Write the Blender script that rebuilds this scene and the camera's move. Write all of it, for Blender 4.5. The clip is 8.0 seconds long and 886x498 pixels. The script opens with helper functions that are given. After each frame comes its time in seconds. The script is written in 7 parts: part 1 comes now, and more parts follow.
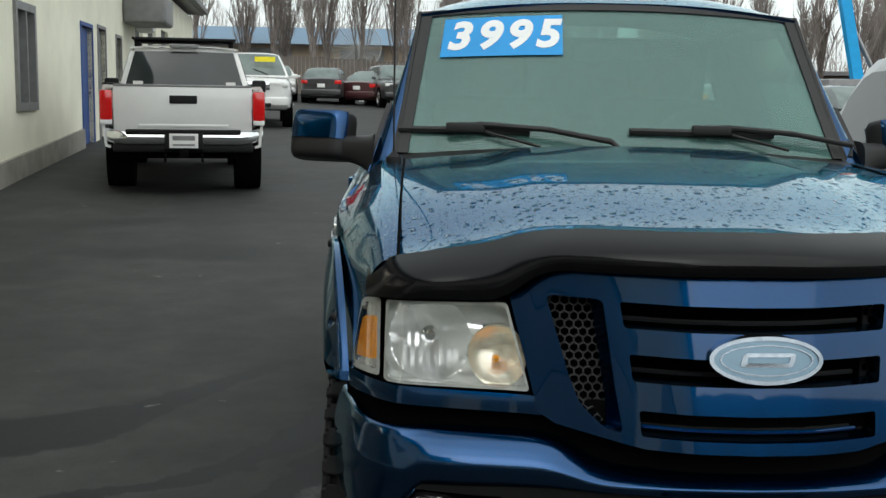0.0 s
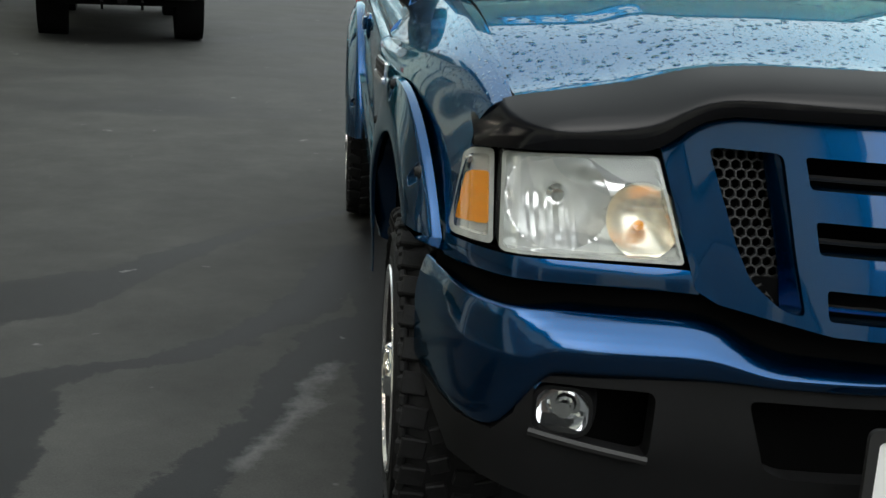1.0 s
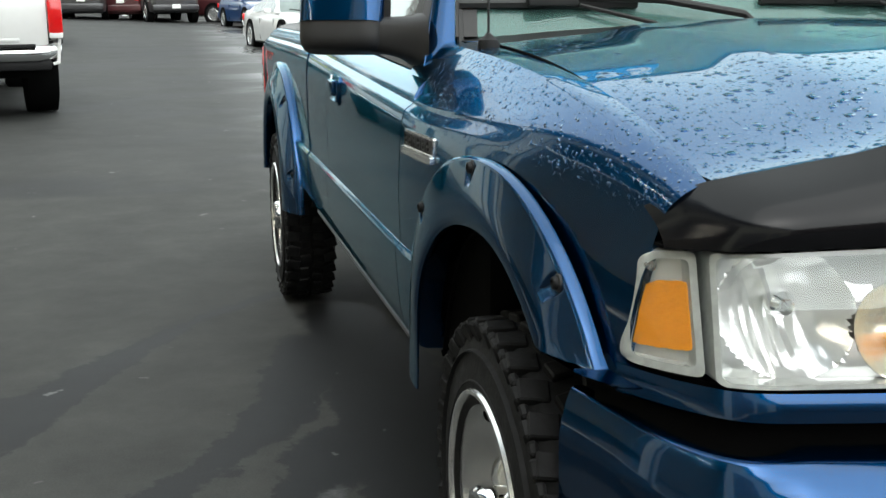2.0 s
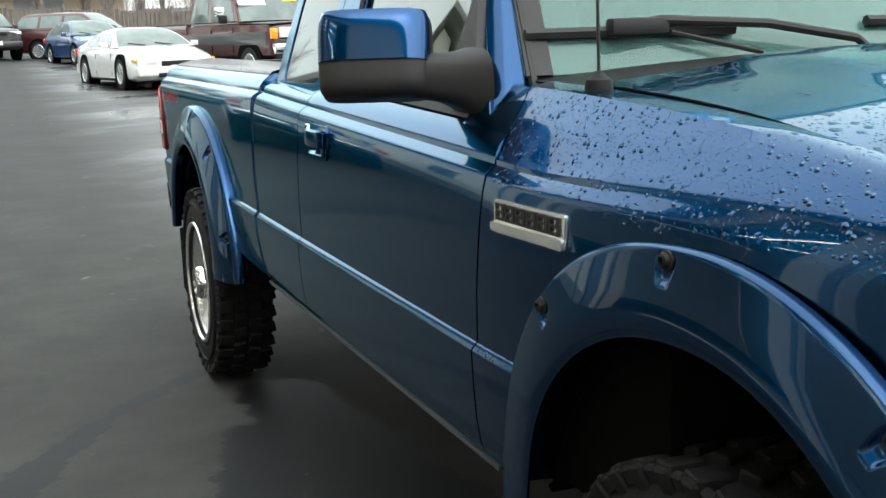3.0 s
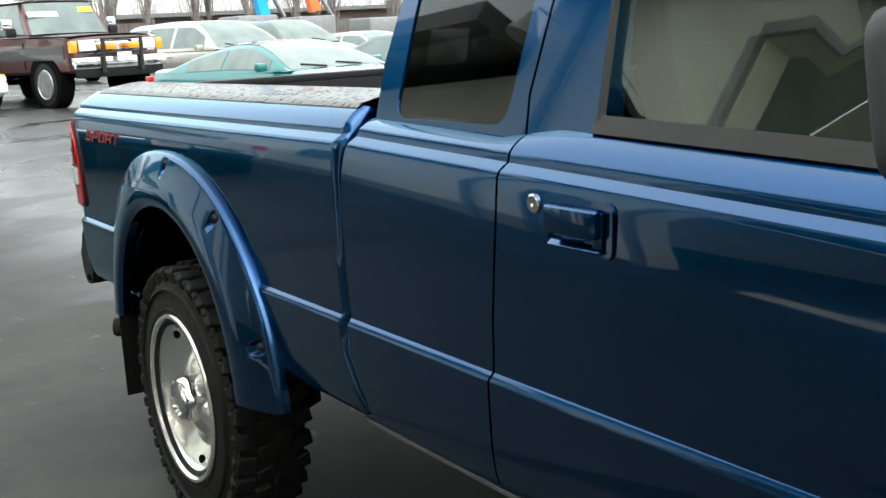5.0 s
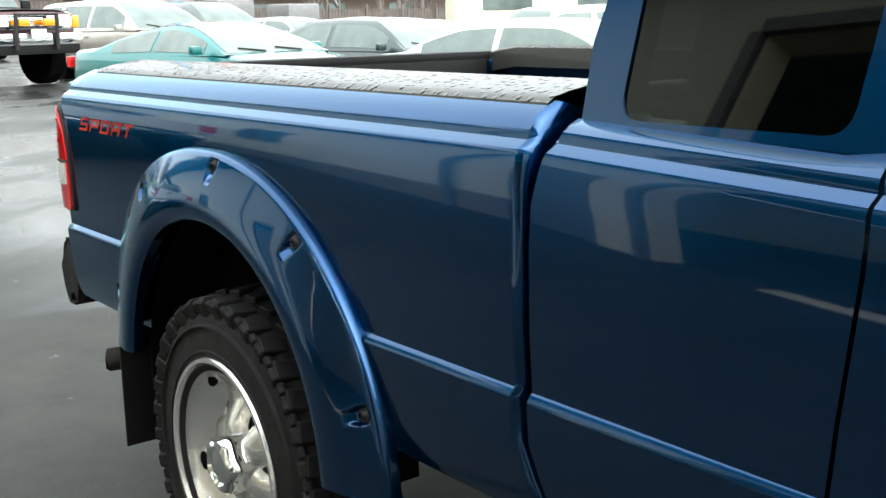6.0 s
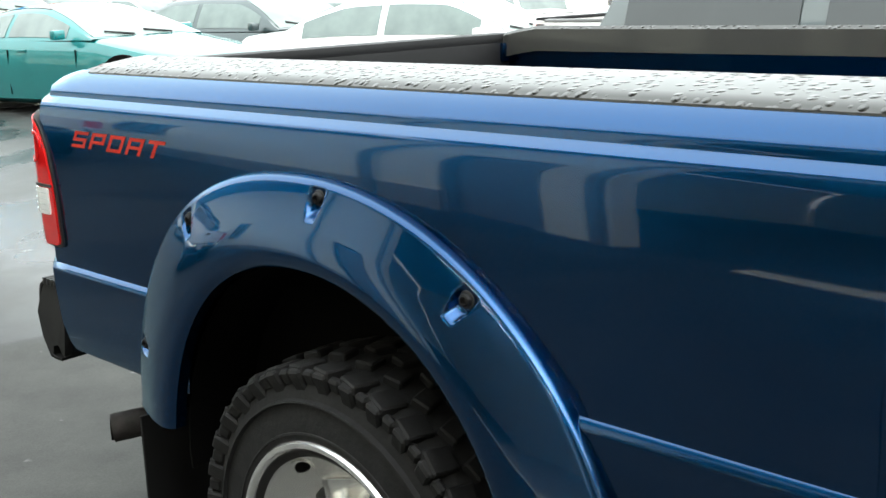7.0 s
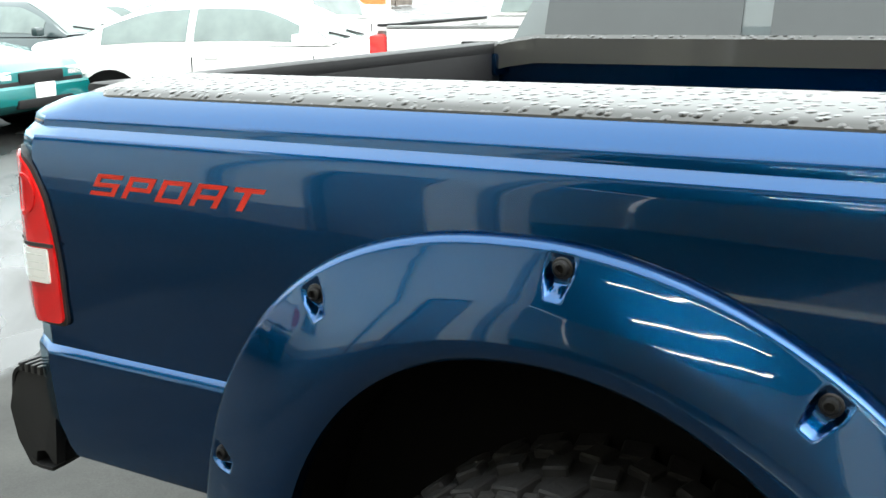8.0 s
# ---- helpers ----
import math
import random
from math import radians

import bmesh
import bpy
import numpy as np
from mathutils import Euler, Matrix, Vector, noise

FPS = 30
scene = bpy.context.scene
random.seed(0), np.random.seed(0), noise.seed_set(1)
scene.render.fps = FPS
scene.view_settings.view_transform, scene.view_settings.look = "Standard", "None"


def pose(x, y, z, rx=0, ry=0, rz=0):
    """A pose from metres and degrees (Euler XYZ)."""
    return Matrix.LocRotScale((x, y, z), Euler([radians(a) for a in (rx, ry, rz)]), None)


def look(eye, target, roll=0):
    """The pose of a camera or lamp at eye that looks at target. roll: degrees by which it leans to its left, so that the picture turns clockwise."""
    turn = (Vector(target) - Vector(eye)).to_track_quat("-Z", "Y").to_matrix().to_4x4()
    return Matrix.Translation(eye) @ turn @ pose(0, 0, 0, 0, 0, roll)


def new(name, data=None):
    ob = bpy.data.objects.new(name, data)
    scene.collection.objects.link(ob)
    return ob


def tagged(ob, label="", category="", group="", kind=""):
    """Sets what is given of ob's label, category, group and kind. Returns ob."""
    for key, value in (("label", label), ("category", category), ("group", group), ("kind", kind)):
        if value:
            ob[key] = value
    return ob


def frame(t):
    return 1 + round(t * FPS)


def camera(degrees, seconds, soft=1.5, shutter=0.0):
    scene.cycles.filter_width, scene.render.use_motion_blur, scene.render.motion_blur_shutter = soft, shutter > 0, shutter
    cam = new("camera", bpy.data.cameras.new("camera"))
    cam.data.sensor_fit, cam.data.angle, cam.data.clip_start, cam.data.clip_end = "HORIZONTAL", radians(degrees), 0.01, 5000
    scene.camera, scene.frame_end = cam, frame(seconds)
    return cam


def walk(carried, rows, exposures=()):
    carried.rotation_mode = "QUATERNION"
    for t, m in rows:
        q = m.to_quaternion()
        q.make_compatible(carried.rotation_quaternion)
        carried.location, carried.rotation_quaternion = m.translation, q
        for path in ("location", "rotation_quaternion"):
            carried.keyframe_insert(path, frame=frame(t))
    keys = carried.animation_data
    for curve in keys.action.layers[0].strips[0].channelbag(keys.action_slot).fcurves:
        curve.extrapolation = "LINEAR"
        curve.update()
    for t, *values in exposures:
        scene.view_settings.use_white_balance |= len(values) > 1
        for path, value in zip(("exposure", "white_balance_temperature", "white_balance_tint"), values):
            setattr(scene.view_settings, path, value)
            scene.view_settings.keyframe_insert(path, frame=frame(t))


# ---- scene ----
cam = camera(43.2, 8.0)
PATH = [
    (0, (-0.632, -1.983, 1.373), (-0.584, -0.003, 1.099), 0.9),
    (0.1, (-0.661, -1.959, 1.357), (-0.637, 0.012, 1.021), 1.0),
    (0.3, (-0.725, -1.884, 1.338), (-0.699, 0.074, 0.931), 1.6),
    (0.5, (-0.798, -1.795, 1.319), (-0.725, 0.153, 0.875), 0.9),
    (0.8, (-0.883, -1.624, 1.304), (-0.793, 0.309, 0.799), 2.3),
    (1, (-0.961, -1.54, 1.262), (-0.772, 0.386, 0.755), 2.6),
    (1.2, (-1.061, -1.464, 1.262), (-0.774, 0.457, 0.788), 2.2),
    (1.5, (-1.19, -1.316, 1.269), (-0.816, 0.586, 0.778), 1.1),
    (1.8, (-1.275, -1.121, 1.255), (-0.846, 0.767, 0.754), 0.6),
    (2, (-1.328, -0.975, 1.259), (-0.877, 0.927, 0.836), -0.5),
    (2.1, (-1.358, -0.92, 1.263), (-0.871, 0.981, 0.874), -0.3),
    (2.2, (-1.383, -0.852, 1.272), (-0.859, 1.041, 0.893), -0.0),
    (3.3, (-1.627, -0.081, 1.278), (-0.861, 1.73, 0.911), -2.1),
    (3.5, (-1.637, 0.062, 1.285), (-0.853, 1.875, 0.97), -1.5),
    (4, (-1.759, 0.364, 1.297), (-0.817, 2.105, 1.013), -1.8),
    (4.5, (-1.798, 0.751, 1.318), (-0.797, 2.444, 0.956), -3.3),
    (4.7, (-1.825, 0.893, 1.31), (-0.814, 2.579, 0.941), -3.5),
    (5.8, (-1.919, 1.678, 1.307), (-0.708, 3.212, 0.883), -0.8),
    (6, (-1.897, 1.861, 1.289), (-0.704, 3.414, 0.883), -1.1),
    (6.5, (-1.913, 2.234, 1.305), (-0.669, 3.739, 0.874), -1.1),
    (7, (-1.971, 2.586, 1.312), (-0.585, 3.954, 0.858), -2.0),
    (7.5, (-1.978, 2.986, 1.288), (-0.502, 4.259, 0.842), -1.3),
    (8, (-2.018, 3.36, 1.321), (-0.375, 4.405, 0.865), -1.3),
]
walk(cam, [(t, look(eye, target, roll)) for t, eye, target, roll in PATH],
     ((0.0, -0.25), (0.6, -0.14), (1.0, 0.28), (1.5, 0.58), (2.2, 0.76), (3.5, 0.84), (4.5, 0.92), (6.0, 1.28), (7.0, 1.47), (8.0, 1.66)))

# ---- light ----
world = bpy.data.worlds.new("overcast_sky")
scene.world = world
world.use_nodes = True
wn, wl = world.node_tree.nodes, world.node_tree.links
bg = wn["Background"]
sky = wn.new("ShaderNodeTexSky")
sky.sky_type, sky.sun_disc = "NISHITA", False
sky.sun_elevation, sky.sun_rotation = radians(48), radians(200)
sky.air_density, sky.dust_density, sky.ozone_density = 1.0, 4.0, 1.0
hue = wn.new("ShaderNodeHueSaturation")
hue.inputs["Saturation"].default_value = 0.16
hue.inputs["Value"].default_value = 1.0
wl.new(sky.outputs["Color"], hue.inputs["Color"])
deck = wn.new("ShaderNodeMix")
deck.data_type = "RGBA"
deck.inputs[0].default_value = 0.7
deck.inputs[7].default_value = (8.3, 9.15, 9.1, 1.0)
wl.new(hue.outputs["Color"], deck.inputs[6])
wl.new(deck.outputs[2], bg.inputs["Color"])
bg.inputs["Strength"].default_value = 0.185
sun = new("sun", bpy.data.lights.new("sun", "SUN"))
sun.data.energy, sun.data.angle, sun.data.color = 0.8, radians(80), (1.0, 0.98, 0.95)
sun.matrix_world = look((20, -55, 70), (0, 0, 0))


# ---- materials ----
def node_mat(name):
    m = bpy.data.materials.new(name)
    m.use_nodes = True
    nt = m.node_tree
    return m, nt, nt.nodes["Principled BSDF"]


def link(nt, a, b):
    nt.links.new(a, b)


def tex_noise(nt, scale, detail=4.0, rough=0.55, coords=None):
    n = nt.nodes.new("ShaderNodeTexNoise")
    n.inputs["Scale"].default_value = scale
    n.inputs["Detail"].default_value = detail
    n.inputs["Roughness"].default_value = rough
    if coords is None:
        tc = nt.nodes.new("ShaderNodeTexCoord")
        coords = tc.outputs["Object"]
    link(nt, coords, n.inputs["Vector"])
    return n.outputs["Fac"]


def ramp(nt, fac, stops):
    r = nt.nodes.new("ShaderNodeValToRGB")
    els = r.color_ramp.elements
    while len(els) < len(stops):
        els.new(0.5)
    for el, (p, c) in zip(els, stops):
        el.position, el.color = p, (*c, 1.0)
    link(nt, fac, r.inputs["Fac"])
    return r.outputs["Color"]


def bump(nt, bsdf, height, strength, dist=0.01, slot="Normal"):
    b = nt.nodes.new("ShaderNodeBump")
    b.inputs["Strength"].default_value = strength
    b.inputs["Distance"].default_value = dist
    link(nt, height, b.inputs["Height"])
    link(nt, b.outputs["Normal"], bsdf.inputs[slot])
    return b


def surface(name, col, rough=0.5, metal=0.0, vary=0.12, scale=6.0, grain=60.0, bumps=0.05, coat=0.0, spec=0.5):
    """A plain surface with cloudy variation of colour and roughness and a fine grain."""
    m, nt, p = node_mat(name)
    lo = tuple(c * (1 - vary) for c in col)
    hi = tuple(min(1.0, c * (1 + vary)) for c in col)
    f = tex_noise(nt, scale)
    link(nt, ramp(nt, f, [(0.3, lo), (0.7, hi)]), p.inputs["Base Color"])
    r0, r1 = max(0.02, rough - 0.1 * vary * 4 * rough), min(1.0, rough + 0.1 * vary * 4 * rough)
    link(nt, ramp(nt, tex_noise(nt, scale * 2.3), [(0.3, (r0,) * 3), (0.7, (r1,) * 3)]), p.inputs["Roughness"])
    p.inputs["Metallic"].default_value = metal
    p.inputs["Coat Weight"].default_value = coat
    p.inputs["Coat Roughness"].default_value = 0.04
    p.inputs["Specular IOR Level"].default_value = spec
    if bumps:
        bump(nt, p, tex_noise(nt, grain, 3.0), bumps, 0.004)
    return m


def car_paint(name, col, flake=0.35, rough=0.3, drops=0.0, dirt=0.1, sheen=1.0, fine=1.0):
    """Clear-coated paint; drops adds rain beads standing on it."""
    m, nt, p = node_mat(name)
    f = tex_noise(nt, 2.2)
    lo = tuple(c * (1 - dirt) for c in col)
    link(nt, ramp(nt, f, [(0.35, lo), (0.65, col)]), p.inputs["Base Color"])
    p.inputs["Metallic"].default_value = flake
    p.inputs["Roughness"].default_value = rough
    p.inputs["Coat Weight"].default_value = sheen
    p.inputs["Coat Roughness"].default_value = 0.03
    p.inputs["Coat IOR"].default_value = 1.47 if flake > 0.5 else 1.5
    if flake > 0.5:
        p.inputs["Specular Tint"].default_value = (0.03, 0.66, 0.81, 1.0)
    tc = nt.nodes.new("ShaderNodeTexCoord")
    if drops:
        heights = []
        for sc, thr in ((52.0, 0.46), (135.0, 0.40)):
            v = nt.nodes.new("ShaderNodeTexVoronoi")
            v.inputs["Scale"].default_value = sc * fine
            v.inputs["Randomness"].default_value = 1.0
            link(nt, tc.outputs["Object"], v.inputs["Vector"])
            sep = nt.nodes.new("ShaderNodeSeparateColor")
            link(nt, v.outputs["Color"], sep.inputs["Color"])
            size = nt.nodes.new("ShaderNodeMath")
            size.operation = "MULTIPLY"
            size.inputs[1].default_value = thr * drops
            link(nt, sep.outputs["Red"], size.inputs[0])
            sub = nt.nodes.new("ShaderNodeMath")
            sub.operation, sub.use_clamp = "SUBTRACT", True
            link(nt, size.outputs[0], sub.inputs[0])
            link(nt, v.outputs["Distance"], sub.inputs[1])
            heights.append(sub.outputs[0])
        add = nt.nodes.new("ShaderNodeMath")
        link(nt, heights[0], add.inputs[0])
        link(nt, heights[1], add.inputs[1])
        geo = nt.nodes.new("ShaderNodeNewGeometry")
        sepn = nt.nodes.new("ShaderNodeSeparateXYZ")
        link(nt, geo.outputs["True Normal"], sepn.inputs[0])
        flat = nt.nodes.new("ShaderNodeMapRange")
        flat.inputs["From Min"].default_value, flat.inputs["From Max"].default_value = 0.25, 0.6
        link(nt, sepn.outputs["Z"], flat.inputs["Value"])
        patchy = nt.nodes.new("ShaderNodeMath")
        patchy.operation = "MULTIPLY"
        link(nt, add.outputs[0], patchy.inputs[0])
        link(nt, ramp(nt, tex_noise(nt, 4.5, 4.0, 0.6, tc.outputs["Object"]), [(0.36, (0.25, 0.25, 0.25)), (0.52, (1.15, 1.15, 1.15))]), patchy.inputs[1])
        mulf = nt.nodes.new("ShaderNodeMath")
        mulf.operation = "MULTIPLY"
        link(nt, patchy.outputs[0], mulf.inputs[0])
        link(nt, flat.outputs["Result"], mulf.inputs[1])
        b = bump(nt, p, mulf.outputs[0], 1.0, 0.024 / fine)
        link(nt, b.outputs["Normal"], p.inputs["Coat Normal"])
    else:
        b = bump(nt, p, tex_noise(nt, 3.0, 1.0), 0.02, 0.01, "Coat Normal")
    return m


def glass_mat(name, tint, rough=0.0, clear=0.75, gloss=0.07):
    """Car glass: a glossy pane that lets a tinted part of the light through."""
    m = bpy.data.materials.new(name)
    m.use_nodes = True
    nt = m.node_tree
    nt.nodes.remove(nt.nodes["Principled BSDF"])
    out = nt.nodes["Material Output"]
    tr = nt.nodes.new("ShaderNodeBsdfTransparent")
    tr.inputs["Color"].default_value = (*(c * clear for c in tint), 1.0)
    gl = nt.nodes.new("ShaderNodeBsdfGlossy")
    gl.inputs["Roughness"].default_value = 0.02 + rough
    gl.inputs["Color"].default_value = (0.92, 0.98, 0.96, 1.0)
    face = nt.nodes.new("ShaderNodeLayerWeight")
    face.inputs["Blend"].default_value = 0.5
    power = nt.nodes.new("ShaderNodeMath")
    power.operation = "POWER"
    power.inputs[1].default_value = 4.0
    link(nt, face.outputs["Facing"], power.inputs[0])
    fr = nt.nodes.new("ShaderNodeMapRange")
    fr.inputs["To Min"].default_value, fr.inputs["To Max"].default_value = gloss, 1.0
    link(nt, power.outputs[0], fr.inputs["Value"])
    mix = nt.nodes.new("ShaderNodeMixShader")
    link(nt, fr.outputs[0], mix.inputs[0])
    link(nt, tr.outputs[0], mix.inputs[1])
    link(nt, gl.outputs[0], mix.inputs[2])
    link(nt, mix.outputs[0], out.inputs["Surface"])
    return m


def fogged_glass(name, tint, film, amount):
    """Glass with a film of mist on it that scatters part of the light."""
    m = glass_mat(name, tint)
    nt = m.node_tree
    out = nt.nodes["Material Output"]
    clear = out.inputs["Surface"].links[0].from_socket
    di = nt.nodes.new("ShaderNodeBsdfDiffuse")
    di.inputs["Color"].default_value = (*film, 1.0)
    mix = nt.nodes.new("ShaderNodeMixShader")
    tc = nt.nodes.new("ShaderNodeTexCoord")
    f = tex_noise(nt, 3.5, 4.0, 0.5, tc.outputs["Object"])
    r = nt.nodes.new("ShaderNodeMapRange")
    r.inputs["From Min"].default_value, r.inputs["From Max"].default_value = 0.3, 0.7
    r.inputs["To Min"].default_value, r.inputs["To Max"].default_value = amount * 0.75, amount * 1.2
    link(nt, f, r.inputs["Value"])
    link(nt, r.outputs["Result"], mix.inputs[0])
    link(nt, clear, mix.inputs[1])
    link(nt, di.outputs[0], mix.inputs[2])
    link(nt, mix.outputs[0], out.inputs["Surface"])
    return m


def lamp_glass(name, tint):
    return glass_mat(name, tint, 0.0, 0.96)


BLUE = (0.0003, 0.0440, 0.140)
paint_blue = car_paint("blue_metallic_paint", BLUE, 0.98, 0.24, sheen=0.9)
paint_blue_wet = car_paint("blue_metallic_paint_with_rain_beads", BLUE, 0.98, 0.24, drops=1.0, sheen=0.9)
paint_blue_mist = car_paint("blue_metallic_paint_with_fine_rain_beads", BLUE, 0.98, 0.24, drops=1.0, fine=1.9, sheen=0.9)
black_plastic = surface("black_textured_plastic", (0.008, 0.008, 0.0085), 0.55, bumps=0.08, grain=500, spec=0.24)
grey_plastic = surface("dark_grey_mirror_plastic", (0.014, 0.0135, 0.0135), 0.55, bumps=0.06, grain=400)
shield_black = surface("smoked_black_acrylic", (0.004, 0.004, 0.005), 0.17, bumps=0.0, coat=0.1, spec=0.20)
rubber = surface("tyre_rubber", (0.0085, 0.0085, 0.009), 0.72, vary=0.3, scale=14, bumps=0.3, grain=120, spec=0.3)
soft_black = surface("black_rubber_seal", (0.012, 0.012, 0.012), 0.6, bumps=0.0)
# near-black for underbody parts, and for shade painted into gaps, wells and openings
dark_void = surface("underbody_and_gap_shade", (0.004, 0.004, 0.004), 0.95, bumps=0.1, spec=0.05)
alloy = surface("polished_alloy", (0.82, 0.82, 0.81), 0.22, 0.82, vary=0.05, bumps=0.02)
chrome = surface("chrome", (0.85, 0.86, 0.87), 0.06, 1.0, vary=0.02, bumps=0.0)
steel = surface("worn_steel", (0.3, 0.3, 0.31), 0.4, 1.0, bumps=0.1)
rust = surface("rusty_steel", (0.018, 0.015, 0.014), 0.8, 0.2, vary=0.35, scale=20)
reflector = surface("lamp_reflector", (0.96, 0.97, 0.96), 0.16, 0.72, vary=0.03, scale=30, bumps=0.0)
amber_mirror = surface("indicator_lamp_mirror", (0.97, 0.90, 0.74), 0.24, 0.75, vary=0.05, scale=60, bumps=0.0)
frosted = surface("frosted_lamp_rim", (0.45, 0.47, 0.45), 0.2, 0.2, vary=0.15, scale=40, bumps=0.05, coat=1.0)
amber = surface("amber_lamp_plastic", (0.95, 0.33, 0.01), 0.15, 0.0, vary=0.1, scale=60, bumps=0.3, grain=200, coat=1.0)
red_lamp = surface("red_lamp_plastic", (0.62, 0.008, 0.008), 0.12, 0.0, vary=0.1, bumps=0.02, coat=1.0)
white_lamp = surface("clear_lamp_plastic", (0.75, 0.75, 0.73), 0.15, 0.0, vary=0.1, bumps=0.05, coat=1.0)
lens_clear = lamp_glass("clear_lens", (1.0, 1.0, 1.0))
glass_front = fogged_glass("misted_windscreen_glass", (0.70, 0.95, 0.88), (0.15, 0.28, 0.26), 0.34)
glass_side = glass_mat("side_glass", (0.7, 0.83, 0.74), gloss=0.10)
glass_dark = glass_mat("privacy_glass", (0.025, 0.025, 0.025), gloss=0.025)
glass_tint = surface("far_tinted_glass", (0.025, 0.03, 0.03), 0.05, 0.0, vary=0.2, scale=1.5, bumps=0.0, spec=0.6)
glass_far = surface("far_car_glass", (0.13, 0.165, 0.155), 0.05, 0.0, vary=0.3, scale=1.5, bumps=0.0, spec=0.6)
decal_red = surface("red_vinyl_decal", (0.85, 0.045, 0.02), 0.4, vary=0.04, bumps=0.0)
price_blue = surface("sky_blue_vinyl_banner", (0.0, 0.3, 0.72), 0.45, vary=0.05, bumps=0.0)
white_paint = surface("white_lettering", (0.85, 0.87, 0.86), 0.5, vary=0.03, bumps=0.0)
plate_white = surface("white_plate", (0.8, 0.8, 0.78), 0.35, vary=0.03, bumps=0.0)
yellow_vinyl = surface("yellow_vinyl", (0.85, 0.72, 0.02), 0.5, vary=0.03, bumps=0.0)
seat_cloth = surface("grey_seat_cloth", (0.15, 0.145, 0.13), 0.9, vary=0.15, scale=12, bumps=0.3, grain=300)
dash_plastic = surface("grey_dashboard_plastic", (0.1, 0.1, 0.1), 0.7, bumps=0.2, grain=200)


def rail_mat():
    """Black bed-rail cap, wet, with standing water beads."""
    m, nt, p = node_mat("wet_black_bed_rail")
    p.inputs["Base Color"].default_value = (0.026, 0.026, 0.024, 1)
    p.inputs["Roughness"].default_value = 0.45
    p.inputs["Specular IOR Level"].default_value = 0.5
    p.inputs["Coat Weight"].default_value = 0.32
    p.inputs["Coat Roughness"].default_value = 0.05
    tc = nt.nodes.new("ShaderNodeTexCoord")
    v = nt.nodes.new("ShaderNodeTexVoronoi")
    v.inputs["Scale"].default_value = 62
    link(nt, tc.outputs["Object"], v.inputs["Vector"])
    r = ramp(nt, v.outputs["Distance"], [(0.0, (1, 1, 1)), (0.42, (0, 0, 0))])
    geo = nt.nodes.new("ShaderNodeNewGeometry")
    up = nt.nodes.new("ShaderNodeSeparateXYZ")
    link(nt, geo.outputs["True Normal"], up.inputs[0])
    flat = nt.nodes.new("ShaderNodeMapRange")
    flat.inputs["From Min"].default_value, flat.inputs["From Max"].default_value = 0.45, 0.75
    link(nt, up.outputs["Z"], flat.inputs["Value"])
    clump = nt.nodes.new("ShaderNodeMath")
    clump.operation = "MULTIPLY"
    link(nt, ramp(nt, tex_noise(nt, 34, 3.0, 0.6, tc.outputs["Object"]), [(0.36, (0.45, 0.45, 0.45)), (0.55, (1, 1, 1))]), clump.inputs[0])
    link(nt, flat.outputs["Result"], clump.inputs[1])
    wetness = nt.nodes.new("ShaderNodeMath")
    wetness.operation = "MULTIPLY"
    link(nt, r, wetness.inputs[0])
    link(nt, clump.outputs[0], wetness.inputs[1])
    b = bump(nt, p, wetness.outputs[0], 1.0, 0.013)
    link(nt, b.outputs["Normal"], p.inputs["Coat Normal"])
    return m


rail_wet = rail_mat()


